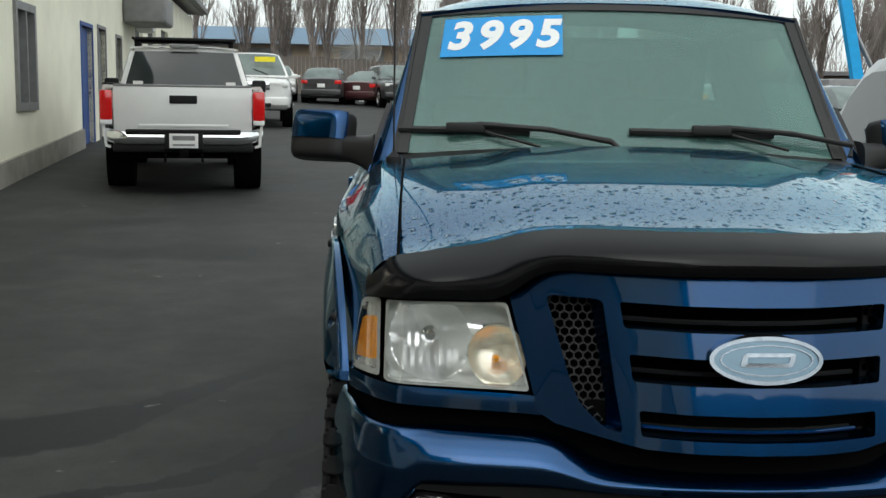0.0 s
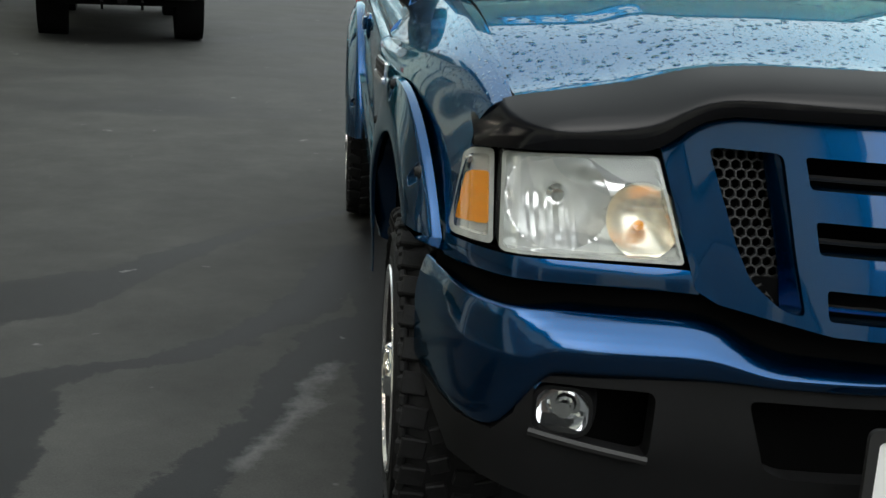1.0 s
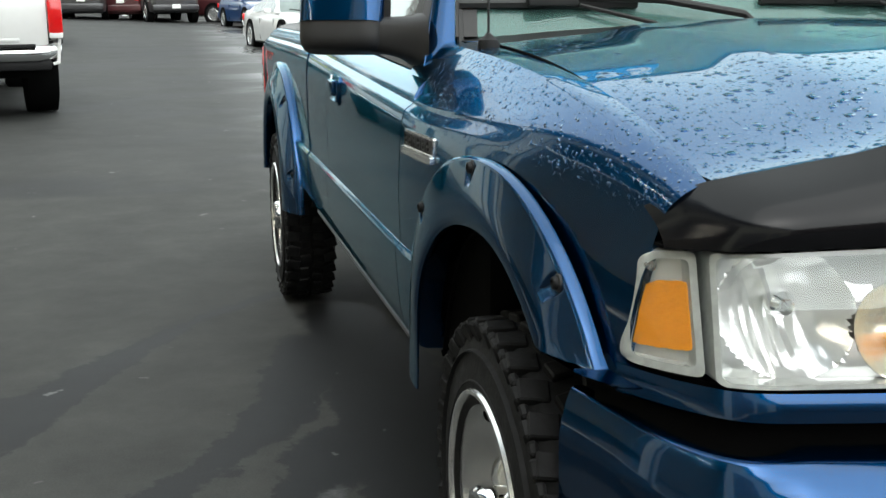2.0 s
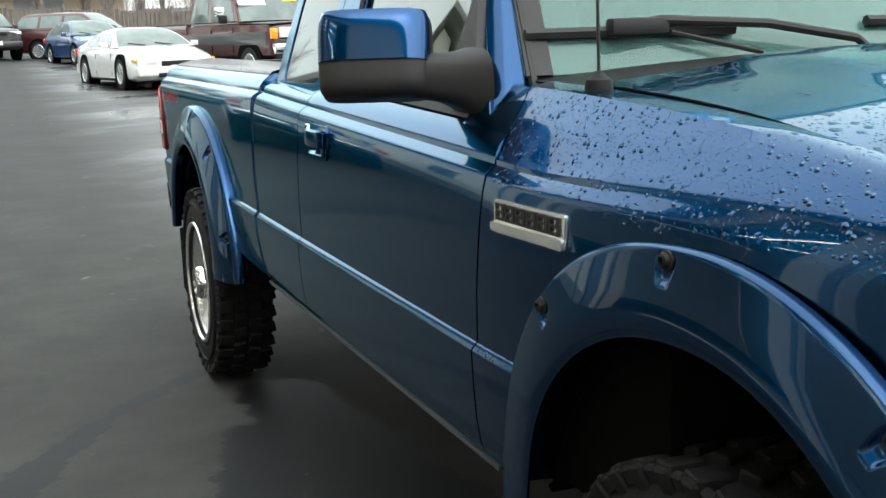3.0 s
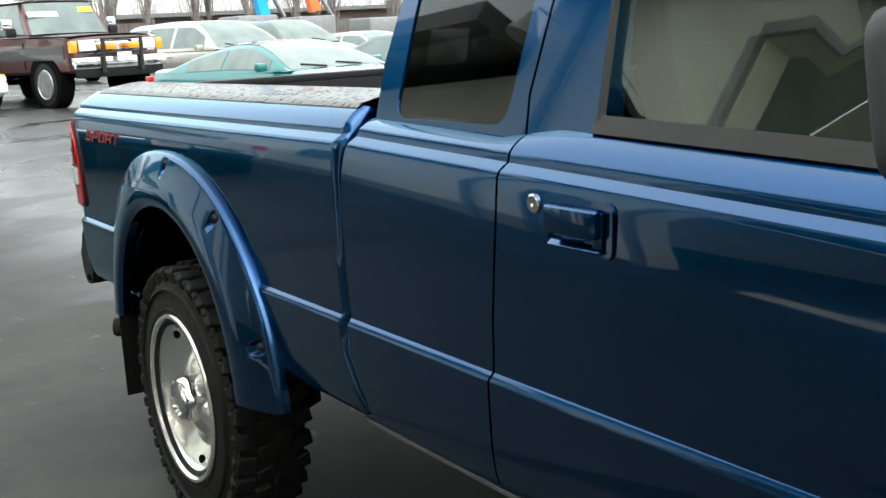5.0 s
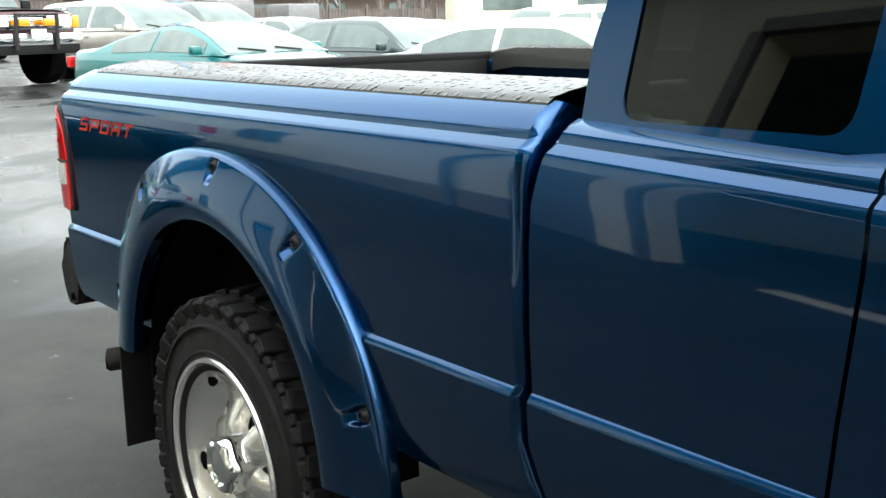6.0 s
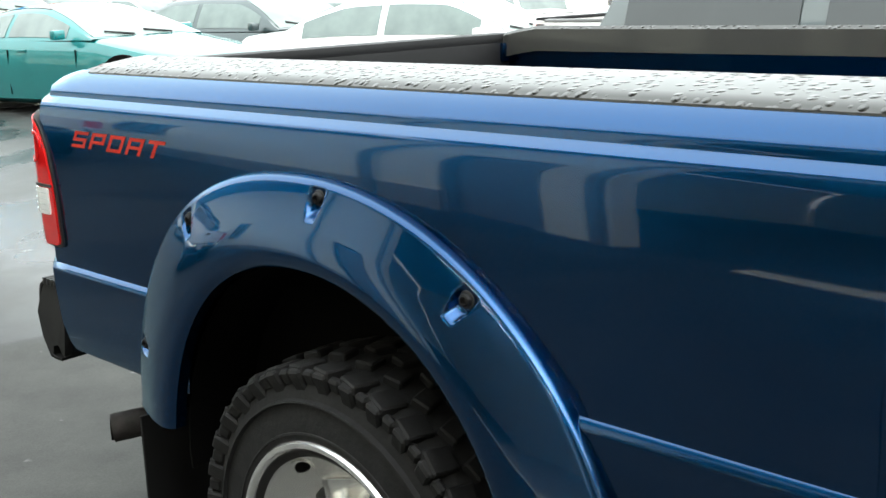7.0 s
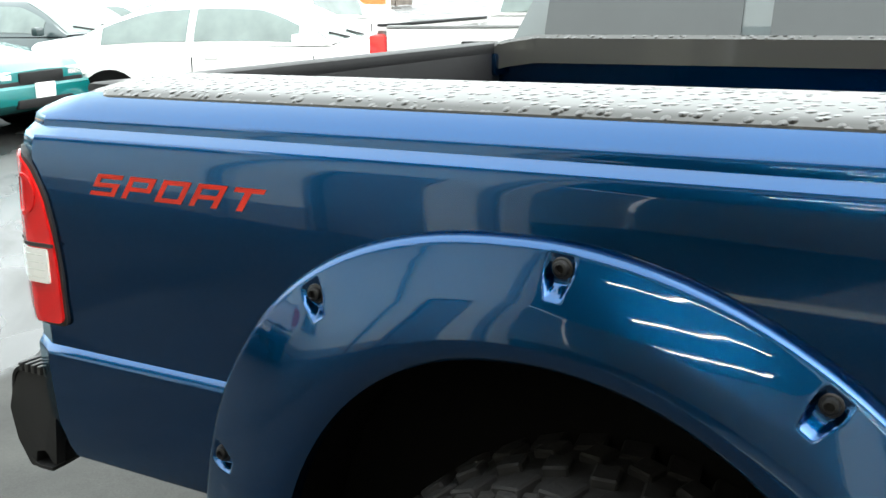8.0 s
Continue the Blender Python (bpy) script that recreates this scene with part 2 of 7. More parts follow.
def asphalt_mat():
    """Old asphalt after rain: dry lighter islands, dark wet seams and pools, and shade painted under the truck."""
    m, nt, p = node_mat("damp_patched_asphalt")
    tc = nt.nodes.new("ShaderNodeTexCoord")
    mp = nt.nodes.new("ShaderNodeMapping")
    mp.vector_type = "TEXTURE"
    mp.inputs["Rotation"].default_value = (0, 0, radians(40))
    mp.inputs["Scale"].default_value = (2.3, 0.95, 1.0)
    link(nt, tc.outputs["Object"], mp.inputs["Vector"])
    warp = nt.nodes.new("ShaderNodeTexNoise")
    warp.inputs["Scale"].default_value = 1.3
    warp.inputs["Detail"].default_value = 5
    link(nt, mp.outputs[0], warp.inputs["Vector"])
    vm = nt.nodes.new("ShaderNodeVectorMath")
    vm.operation = "MULTIPLY_ADD"
    vm.inputs[1].default_value = (0.55, 0.75, 0)
    link(nt, warp.outputs["Color"], vm.inputs[0])
    link(nt, mp.outputs[0], vm.inputs[2])
    pool = nt.nodes.new("ShaderNodeTexNoise")
    pool.inputs["Scale"].default_value = 0.75
    pool.inputs["Detail"].default_value = 6
    link(nt, vm.outputs[0], pool.inputs["Vector"])
    far = ramp(nt, pool.outputs["Fac"], [(0.50, (0, 0, 0)), (0.56, (1, 1, 1))])

    def calc(op, a, b=None, clamp=False):
        n = nt.nodes.new("ShaderNodeMath")
        n.operation, n.use_clamp = op, clamp
        for k, v in enumerate((a, b)):
            if v is None:
                continue
            if isinstance(v, (int, float)):
                n.inputs[k].default_value = v
            else:
                link(nt, v, n.inputs[k])
        return n.outputs[0]
    # wobbly outline: the lot's own coordinates pushed about by two noises
    jig = nt.nodes.new("ShaderNodeTexNoise")
    jig.inputs["Scale"].default_value, jig.inputs["Detail"].default_value, jig.inputs["Roughness"].default_value = 3.0, 8, 0.72
    link(nt, tc.outputs["Object"], jig.inputs["Vector"])
    jm = nt.nodes.new("ShaderNodeVectorMath")
    jm.operation = "MULTIPLY_ADD"
    jm.inputs[1].default_value = (0.34, 0.34, 0)
    link(nt, jig.outputs["Color"], jm.inputs[0])
    shift = nt.nodes.new("ShaderNodeVectorMath")
    shift.operation = "SUBTRACT"
    shift.inputs[1].default_value = (0.17, 0.17, 0)
    link(nt, tc.outputs["Object"], shift.inputs[0])
    link(nt, shift.outputs[0], jm.inputs[2])
    sep = nt.nodes.new("ShaderNodeSeparateXYZ")
    link(nt, jm.outputs[0], sep.inputs[0])
    px, py = sep.outputs["X"], sep.outputs["Y"]

    def trail(runs):
        """Signed distance to a set of tapering streaks, each a line of (x, y, half width)."""
        best = None
        for run in runs:
            for (ax, ay, wa), (bx, by, wb) in zip(run, run[1:]):
                ex, ey = bx - ax, by - ay
                q = ex * ex + ey * ey
                dx, dy = calc("SUBTRACT", px, ax), calc("SUBTRACT", py, ay)
                h = calc("ADD", calc("MULTIPLY", dx, ex / q), calc("MULTIPLY", dy, ey / q), True)
                rx, ry = calc("SUBTRACT", dx, calc("MULTIPLY", h, ex)), calc("SUBTRACT", dy, calc("MULTIPLY", h, ey))
                d = calc("SQRT", calc("ADD", calc("MULTIPLY", rx, rx), calc("MULTIPLY", ry, ry)))
                d = calc("SUBTRACT", calc("SUBTRACT", d, wa), calc("MULTIPLY", h, wb - wa))
                best = d if best is None else calc("MINIMUM", best, d)
        return best
    # wet streaks, plus one run of painted shade
    damp = trail((
        ((-2.6, 2.2, 0.30), (-2.05, 2.42, 0.24), (-1.75, 2.85, 0.10), (-1.55, 3.22, 0.07), (-1.35, 3.52, 0.035), (-0.95, 3.95, 0.04)),
        ((-2.4, 1.25, 0.12), (-1.93, 1.52, 0.09), (-1.72, 1.74, 0.06), (-1.48, 1.84, 0.06), (-1.25, 2.06, 0.06), (-1.04, 2.42, 0.12), (-0.9, 3.2, 0.10)),
        ((-0.92, 2.1, 0.14), (-1.10, 1.60, 0.08), (-1.24, 1.15, 0.07), (-1.38, 0.75, 0.09), (-1.6, 0.1, 0.15)),
        ((-1.82, 1.45, 0.10), (-1.80, 0.95, 0.10), (-1.9, 0.4, 0.16), (-2.3, -0.3, 0.12)),
        # shade under the truck, painted with the wet colour
        ((-0.70, 3.6, 0.16), (-0.60, 1.5, 0.30), (-0.6, 0.2, 0.30)),
    ))
    near = calc("DIVIDE", calc("SUBTRACT", 0.008, damp), 0.018, True)
    away = nt.nodes.new("ShaderNodeSeparateXYZ")
    link(nt, jm.outputs[0], away.inputs[0])
    ahead = calc("DIVIDE", calc("SUBTRACT", away.outputs["Y"], 6.60), 0.12, True)
    aside = calc("DIVIDE", calc("SUBTRACT", -2.75, away.outputs["X"]), 0.5, True)
    old = calc("MAXIMUM", ahead, aside)
    far_wet = calc("MULTIPLY", far, calc("MULTIPLY", old, 0.45))
    wet_and_shade = calc("MAXIMUM", near, calc("ADD", far_wet, calc("MULTIPLY", ahead, 0.30), True))
    pale = calc("DIVIDE", calc("SUBTRACT", 0.02, trail((((-0.96, 1.80, 0.02), (-1.06, 1.45, 0.035), (-1.18, 1.08, 0.03)),))), 0.05, True)
    grit = tex_noise(nt, 160, 3.0, 0.7, tc.outputs["Object"])
    cloud = tex_noise(nt, 0.35, 6.0, 0.6, tc.outputs["Object"])
    dry = ramp(nt, cloud, [(0.3, (0.046, 0.047, 0.0445)), (0.7, (0.071, 0.072, 0.0675))])
    wet = ramp(nt, cloud, [(0.3, (0.0075, 0.008, 0.009)), (0.7, (0.012, 0.013, 0.014))])
    mix = nt.nodes.new("ShaderNodeMix")
    mix.data_type = "RGBA"
    link(nt, wet_and_shade, mix.inputs[0])
    link(nt, dry, mix.inputs[6])
    link(nt, wet, mix.inputs[7])
    mul = nt.nodes.new("ShaderNodeMix")
    mul.data_type, mul.blend_type = "RGBA", "MULTIPLY"
    mul.inputs[0].default_value = 0.55
    link(nt, mix.outputs[2], mul.inputs[6])
    link(nt, ramp(nt, grit, [(0.3, (0.5, 0.5, 0.5)), (0.7, (1, 1, 1))]), mul.inputs[7])
    chalk = nt.nodes.new("ShaderNodeMix")
    chalk.data_type = "RGBA"
    link(nt, calc("MULTIPLY", pale, calc("MULTIPLY", tex_noise(nt, 14, 5.0, 0.7, tc.outputs["Object"]), 0.9)), chalk.inputs[0])
    link(nt, mul.outputs[2], chalk.inputs[6])
    chalk.inputs[7].default_value = (0.18, 0.18, 0.18, 1)
    mott = nt.nodes.new("ShaderNodeMix")
    mott.data_type, mott.blend_type = "RGBA", "MULTIPLY"
    mott.inputs[0].default_value = 1.0
    patch = tex_noise(nt, 2.6, 9.0, 0.68, tc.outputs["Object"])
    link(nt, chalk.outputs[2], mott.inputs[6])
    link(nt, ramp(nt, patch, [(0.30, (0.74, 0.74, 0.75)), (0.52, (1.0, 1.0, 1.0)), (0.70, (1.25, 1.25, 1.23))]), mott.inputs[7])
    fleck = nt.nodes.new("ShaderNodeMix")
    fleck.data_type = "RGBA"
    spot = tex_noise(nt, 7.0, 3.0, 0.6, tc.outputs["Object"])
    link(nt, calc("DIVIDE", calc("SUBTRACT", spot, 0.70), 0.06, True), fleck.inputs[0])
    link(nt, mott.outputs[2], fleck.inputs[6])
    fleck.inputs[7].default_value = (0.14, 0.14, 0.135, 1)
    link(nt, fleck.outputs[2], p.inputs["Base Color"])
    damp_rough = ramp(nt, wet_and_shade, [(0.0, (0.85,) * 3), (1.0, (0.62,) * 3)])
    shine = calc("MULTIPLY", ahead, calc("DIVIDE", calc("ADD", px, 0.9), 1.2, True))
    link(nt, calc("SUBTRACT", damp_rough, calc("MULTIPLY", shine, calc("MULTIPLY", pool.outputs["Fac"], 0.75))), p.inputs["Roughness"])
    p.inputs["Specular IOR Level"].default_value = 0.24
    bump(nt, p, grit, 0.12, 0.004)
    return m


asphalt = asphalt_mat()
cream_wall = surface("cream_painted_block", (0.86, 0.83, 0.68), 0.75, vary=0.07, scale=1.2, bumps=0.3, grain=40)
concrete = surface("weathered_concrete", (0.28, 0.26, 0.23), 0.85, vary=0.2, scale=3, bumps=0.4, grain=50)
door_blue = surface("blue_door_paint", (0.01, 0.06, 0.26), 0.45, vary=0.08)
trim_grey = surface("grey_metal_trim", (0.22, 0.22, 0.22), 0.5, 0.3)
bay_dark = surface("workshop_interior", (0.45, 0.43, 0.38), 0.8)
bark = surface("wet_bark", (0.19, 0.16, 0.145), 0.9, vary=0.3, scale=5, bumps=0.4, grain=30)
twig = surface("bare_twigs", (0.30, 0.26, 0.235), 0.9, vary=0.25, scale=0.3, bumps=0.0)
wood_fence = surface("weathered_fence_wood", (0.13, 0.11, 0.095), 0.85, vary=0.25, scale=2)
roof_blue = surface("blue_roof_sheet", (0.11, 0.2, 0.3), 0.5, 0.1, vary=0.1)
tan_siding = surface("tan_siding", (0.42, 0.33, 0.24), 0.7, vary=0.12, scale=0.8)
brown_siding = surface("brown_siding", (0.14, 0.1, 0.08), 0.7, vary=0.15, scale=0.6)
boom_blue = surface("sky_blue_boom_paint", (0.0, 0.33, 0.7), 0.4, vary=0.06)
boom_orange = surface("orange_boom_paint", (0.85, 0.16, 0.04), 0.4, vary=0.06)


# ---- mesh helpers ----
from mathutils.geometry import delaunay_2d_cdt


def part(name, bm, material, parent=None, label="", smooth=True, angle=32, at=None):
    """One mesh object out of a bmesh; under a thing its place is kept in the thing's own frame."""
    bmesh.ops.recalc_face_normals(bm, faces=bm.faces[:])
    me = bpy.data.meshes.new(name)
    bm.to_mesh(me)
    bm.free()
    me.materials.append(material)
    if smooth:
        me.shade_smooth()
        me.set_sharp_from_angle(angle=radians(angle))
    ob = new(name, me)
    if parent is not None:
        ob.parent = parent
    if at is not None:
        ob.matrix_basis = at
    if label:
        ob["label"] = label
    return ob


def thing(name, m, label, category, group="", kind=""):
    ob = new(name)
    ob.empty_display_size = 0.2
    ob.matrix_basis = m
    return tagged(ob, label, category, group, kind)


def box(bm, c, s, bevel=0.0, m=None, seg=2):
    r = bmesh.ops.create_cube(bm, size=1.0, matrix=(m or Matrix.Identity(4)) @ Matrix.Translation(c) @ Matrix.Diagonal((*s, 1)))
    if bevel:
        vs = set(r["verts"])
        es = [e for e in bm.edges if e.verts[0] in vs and e.verts[1] in vs]
        bmesh.ops.bevel(bm, geom=es, offset=bevel, segments=seg, affect="EDGES", profile=0.6)
    return bm


def boxed(c, s, bevel=0.0, m=None, seg=2):
    return box(bmesh.new(), c, s, bevel, m, seg)


def lathe(profile, n=32, axis="X", centre=(0, 0, 0), bm=None, open_ends=False):
    """Turns a profile of (radius, along) round an axis through centre."""
    bm = bm or bmesh.new()
    rings = []
    for r, a in profile:
        ring = []
        for i in range(n):
            t = 2 * math.pi * i / n
            u, v = r * math.cos(t), r * math.sin(t)
            p = {"X": (a, u, v), "Y": (u, a, v), "Z": (u, v, a)}[axis]
            ring.append(bm.verts.new(Vector(p) + Vector(centre)))
        rings.append(ring)
    for a, b in zip(rings, rings[1:]):
        for i in range(n):
            j = (i + 1) % n
            bm.faces.new((a[i], a[j], b[j], b[i]))
    for ring in (rings[0], rings[-1]):
        if not open_ends and (ring[0].co - ring[n // 2].co).length > 1e-4:
            bm.faces.new(ring)
    bmesh.ops.remove_doubles(bm, verts=bm.verts[:], dist=1e-5)
    return bm


def sheet(P, nu, nv, thick=0.0, weld=True):
    """A surface patch P(i / nu, j / nv) -> point, made into a shell of that thickness (inwards of its normals)."""
    bm = bmesh.new()
    g = [[bm.verts.new(P(i / nu, j / nv)) for j in range(nv + 1)] for i in range(nu + 1)]
    return skin(bm, g, thick, weld)


def skin(bm, g, thick, weld=True):
    for a, b in zip(g, g[1:]):
        for j in range(len(a) - 1):
            vs = (a[j], b[j], b[j + 1], a[j + 1])
            if len({v.co.to_tuple(6) for v in vs}) > 2:
                bm.faces.new(vs)
    if weld:
        bmesh.ops.remove_doubles(bm, verts=bm.verts[:], dist=1e-5)
    loose = [v for v in bm.verts if not v.link_faces]
    bmesh.ops.delete(bm, geom=loose, context="VERTS")
    if thick:
        bmesh.ops.recalc_face_normals(bm, faces=bm.faces[:])
        bmesh.ops.solidify(bm, geom=bm.faces[:], thickness=thick)
    return bm


def inside(p, loop):
    hit = False
    for (x0, y0), (x1, y1) in zip(loop, loop[1:] + loop[:1]):
        if (y0 > p[1]) != (y1 > p[1]) and p[0] < (x1 - x0) * (p[1] - y0) / (y1 - y0) + x0:
            hit = not hit
    return hit


def plate(outline, holes, to3d, thick, back, fine=0.0):
    """A flat outline with holes, laid into space by to3d(u, v), and thickened along the vector back."""
    pts, edges = [], []
    for loop in (outline, *holes):
        k = len(pts)
        pts += [Vector(p) for p in loop]
        edges += [(k + i, k + (i + 1) % len(loop)) for i in range(len(loop))]
    if fine:
        us, ws = [q[0] for q in outline], [q[1] for q in outline]
        for i in range(1, int((max(us) - min(us)) / fine) + 1):
            for j in range(1, int((max(ws) - min(ws)) / fine) + 1):
                q = (min(us) + i * fine + 0.13 * fine * (j % 2), min(ws) + j * fine)
                if inside(q, outline) and not any(inside(q, h) for h in holes):
                    pts.append(Vector(q))
    vs, es, fs, *_ = delaunay_2d_cdt(pts, edges, [], 0, 1e-6)
    bm = bmesh.new()
    verts = [bm.verts.new(to3d(p.x, p.y)) for p in vs]
    for f in fs:
        c = sum((vs[i] for i in f), Vector((0, 0))) / len(f)
        if inside(c, outline) and not any(inside(c, h) for h in holes):
            bm.faces.new([verts[i] for i in f])
    bmesh.ops.delete(bm, geom=[v for v in bm.verts if not v.link_faces], context="VERTS")
    res = bmesh.ops.extrude_face_region(bm, geom=bm.faces[:])
    bmesh.ops.translate(bm, verts=[v for v in res["geom"] if isinstance(v, bmesh.types.BMVert)], vec=Vector(back) * thick)
    return bm


def sheet_plate(outline, to3d, fine=0.0, marks=()):
    """A single-walled pane or mirror with a flat outline, laid into space by to3d."""
    pts = [Vector(p) for p in outline]
    n = len(pts)
    us, ws = [q[0] for q in outline], [q[1] for q in outline]
    if fine:
        for i in range(1, int((max(us) - min(us)) / fine) + 1):
            for j in range(1, int((max(ws) - min(ws)) / fine) + 1):
                q = (min(us) + i * fine, min(ws) + j * fine + 0.2 * fine * (i % 2))
                if inside(q, outline) and all(math.dist(q, k) > 0.5 * fine for k in marks):
                    pts.append(Vector(q))
    pts += [Vector(k) for k in marks if inside(k, outline)]
    vs, es, fs, *_ = delaunay_2d_cdt(pts, [(i, (i + 1) % n) for i in range(n)], [], 0, 1e-6)
    bm = bmesh.new()
    verts = [bm.verts.new(to3d(p.x, p.y)) for p in vs]
    for f in fs:
        if inside(sum((vs[i] for i in f), Vector((0, 0))) / len(f), outline):
            bm.faces.new([verts[i] for i in f])
    bmesh.ops.delete(bm, geom=[v for v in bm.verts if not v.link_faces], context="VERTS")
    return bm


def rounded(u0, v0, u1, v1, r, n=4):
    out = []
    for cx, cy, a0 in ((u1 - r, v1 - r, 0), (u0 + r, v1 - r, 90), (u0 + r, v0 + r, 180), (u1 - r, v0 + r, 270)):
        for i in range(n + 1):
            a = radians(a0 + 90 * i / n)
            out.append((cx + r * math.cos(a), cy + r * math.sin(a)))
    return out


def dense(loop, step):
    """The same outline with points every step or so, for laying on curved faces."""
    out = []
    for a, b in zip(loop, loop[1:] + loop[:1]):
        n = max(1, int(math.dist(a, b) / step))
        out += [(a[0] + (b[0] - a[0]) * i / n, a[1] + (b[1] - a[1]) * i / n) for i in range(n)]
    return out


def tube(points, r, n=8, bm=None, r_end=None):
    bm = bm or bmesh.new()
    pts = [Vector(p) for p in points]
    rings = []
    for i, p in enumerate(pts):
        d = (pts[min(i + 1, len(pts) - 1)] - pts[max(i - 1, 0)]).normalized()
        a = d.orthogonal().normalized()
        b = d.cross(a)
        rr = r if r_end is None else r + (r_end - r) * i / (len(pts) - 1)
        if i and rings:
            # keep the rings from twisting
            prev = rings[-1][0].co - pts[i - 1]
            a = (prev - d * prev.dot(d)).normalized()
            b = d.cross(a)
        rings.append([bm.verts.new(p + (a * math.cos(2 * math.pi * k / n) + b * math.sin(2 * math.pi * k / n)) * rr) for k in range(n)])
    for x, y in zip(rings, rings[1:]):
        for k in range(n):
            bm.faces.new((x[k], x[(k + 1) % n], y[(k + 1) % n], y[k]))
    bm.faces.new(rings[0])
    bm.faces.new(rings[-1])
    return bm


def lettering(name, text, size, depth, material, parent, m, shear=0.0, label="", bold=0.0):
    """Solid letters from the built-in font, as a mesh."""
    cu = bpy.data.curves.new(name, "FONT")
    cu.body, cu.size, cu.extrude, cu.shear, cu.align_x, cu.align_y, cu.offset = text, size, depth, shear, "CENTER", "CENTER", bold
    cu.resolution_u = 4
    tmp = bpy.data.objects.new("tmp", cu)
    scene.collection.objects.link(tmp)
    me = bpy.data.meshes.new_from_object(tmp.evaluated_get(bpy.context.evaluated_depsgraph_get()))
    bpy.data.objects.remove(tmp)
    me.materials.clear()
    me.materials.append(material)
    ob = new(name, me)
    if parent is not None:
        ob.parent = parent
    ob.matrix_basis = m
    if label:
        ob["label"] = label
    return ob


def smooth01(a, b, x):
    t = min(max((x - a) / (b - a), 0.0), 1.0)
    return t * t * (3 - 2 * t)


# ---- ground ----
def ground_z(x, y):
    """The lot rises gently away from the blue pickup and falls off to one side."""
    return 0.021 * max(0.0, y - 2) * smooth01(4.2, 8, y) - 0.035 * (max(min(x, 30), -12) + 3) * smooth01(4, 12, y)


def make_ground():
    xs = sorted({*range(-60, 61, 4), *[v * 0.75 for v in range(-20, 30)], -900, -300, 300, 900, -120, 120})
    ys = sorted({*range(-40, 61, 4), *[v * 0.75 for v in range(-8, 36)], -900, -300, 90, 140, 300, 900})
    bm = bmesh.new()
    def z(x, y):
        return ground_z(x, min(y, 60))
    g = [[bm.verts.new((x, y, z(x, y))) for y in ys] for x in xs]
    skin(bm, g, 0.0)
    tagged(part("ground", bm, asphalt, angle=60), "damp patched dark asphalt of a car lot with wet seams", "asphalt", kind="structure")


make_ground()


# ---- the blue pickup: front at y = 0, axles at y = 0.80 and 4.00 ----
def sh(y):
    """Height of the shoulder groove along the body side."""
    return 1.04 + 0.034 * min(max(y - 0.84, -0.6), 2.2)


def front_taper(y):
    """How far the side draws in towards the nose."""
    return 0.106 * max(0.0, 1.34 - y) ** 1.6


def taper(y):
    return front_taper(y) + 0.035 * smooth01(4.88, 4.94, y)


def lean(y, z):
    """The nose corner leans in towards the top."""
    return 0.16 * min(max(z - 0.80, 0.0), 0.15) * smooth01(0.75, 0.35, y)


def hood_edge(y):
    return 1.021 + 0.174 * (1 - math.exp(-(y - 0.28) / 0.43))


def belt(y):
    return sh(y) + 0.055


def side_profile(y, low, top="belt"):
    """Half widths and heights of the body side at y, from the top down to low."""
    s, t = sh(y), taper(y)
    if top == "belt":
        e = 1 - 0.62 * smooth01(4.80, 4.94, y) - 0.55 * smooth01(2.44, 2.58, y) * (y < 3.02)
        pts = [(0.790, s + 0.018 + 0.037 * e), (0.800, s + 0.018 + 0.032 * e), (0.812, s + 0.018 + 0.024 * e), (0.824, s + 0.018 + 0.013 * e), (0.833, s + 0.018 + 0.001 * e)]
    else:
        h = hood_edge(y)
        k = (0.822 - t - lean(y, 1.0) - 0.673) / 0.149
        pts = [(0.673 + k * (w - 0.673) + t + lean(y, 1.0), z) for w, z in
               ((0.673, h), (0.700, h + 0.002), (0.735, h - 0.004), (0.77, h - 0.3 * (h - s)), (0.80, h - 0.55 * (h - s)), (0.822, s + 0.024))]
    pts += [(0.837, s + 0.011), (0.838, s + 0.006), (0.839, s + 0.003), (0.854, s - 0.006), (0.858, s - 0.009), (0.863, s - 0.018),
            (0.867, s - 0.04), (0.870, s - 0.08), (0.871, s - 0.14), (0.8705, 0.85), (0.867, 0.79), (0.8655, 0.762), (0.866, 0.758),
            (0.875, 0.748), (0.8765, 0.744), (0.8765, 0.738), (0.873, 0.68), (0.868, 0.62), (0.860, 0.575), (0.850, 0.552), (0.835, 0.545)]
    if top != "belt":
        # the shoulder crease melts into a round corner towards the nose
        g = smooth01(0.40, 1.25, y)
        w0, z1 = pts[0][0], s - 0.14
        for i in range(15):
            a = radians(90) * i / 14
            w, z = pts[i]
            wr, zr = w0 + (0.871 - w0) * math.sin(a) ** 0.8, z1 + (h - z1) * math.cos(a) ** 0.8 if i < 14 else z1
            pts[i] = (w * g + wr * (1 - g), z * g + zr * (1 - g))
    out = []
    prev = None
    for w, z in pts:
        if z < low:
            if prev and prev[1] > low:
                k = (prev[1] - low) / max(1e-6, prev[1] - z)
                w = prev[0] + (w - prev[0]) * k
            elif out:
                w = out[-1][0] + t + lean(y, low)
            z = low
        prev = (w, z)
        out.append((w - t - lean(y, 1.0 if z > 1.0 else z), z))
    return out


def plain_side(z, w):
    """The body side without its grooves, for the turned-in panel ends."""
    if 0.70 < z < 0.80:
        return 0.8655
    return float(np.interp(z, (1.06, 1.092, 1.115, 1.135, 1.17), (0.868, 0.858, 0.845, 0.828, 0.790))) if z > 1.07 else w


def arch(y, yc, a, b, zc, floor):
    d = abs((y - yc) / a)
    return floor if d >= 1 else max(floor, zc + b * math.sqrt(1 - d * d))


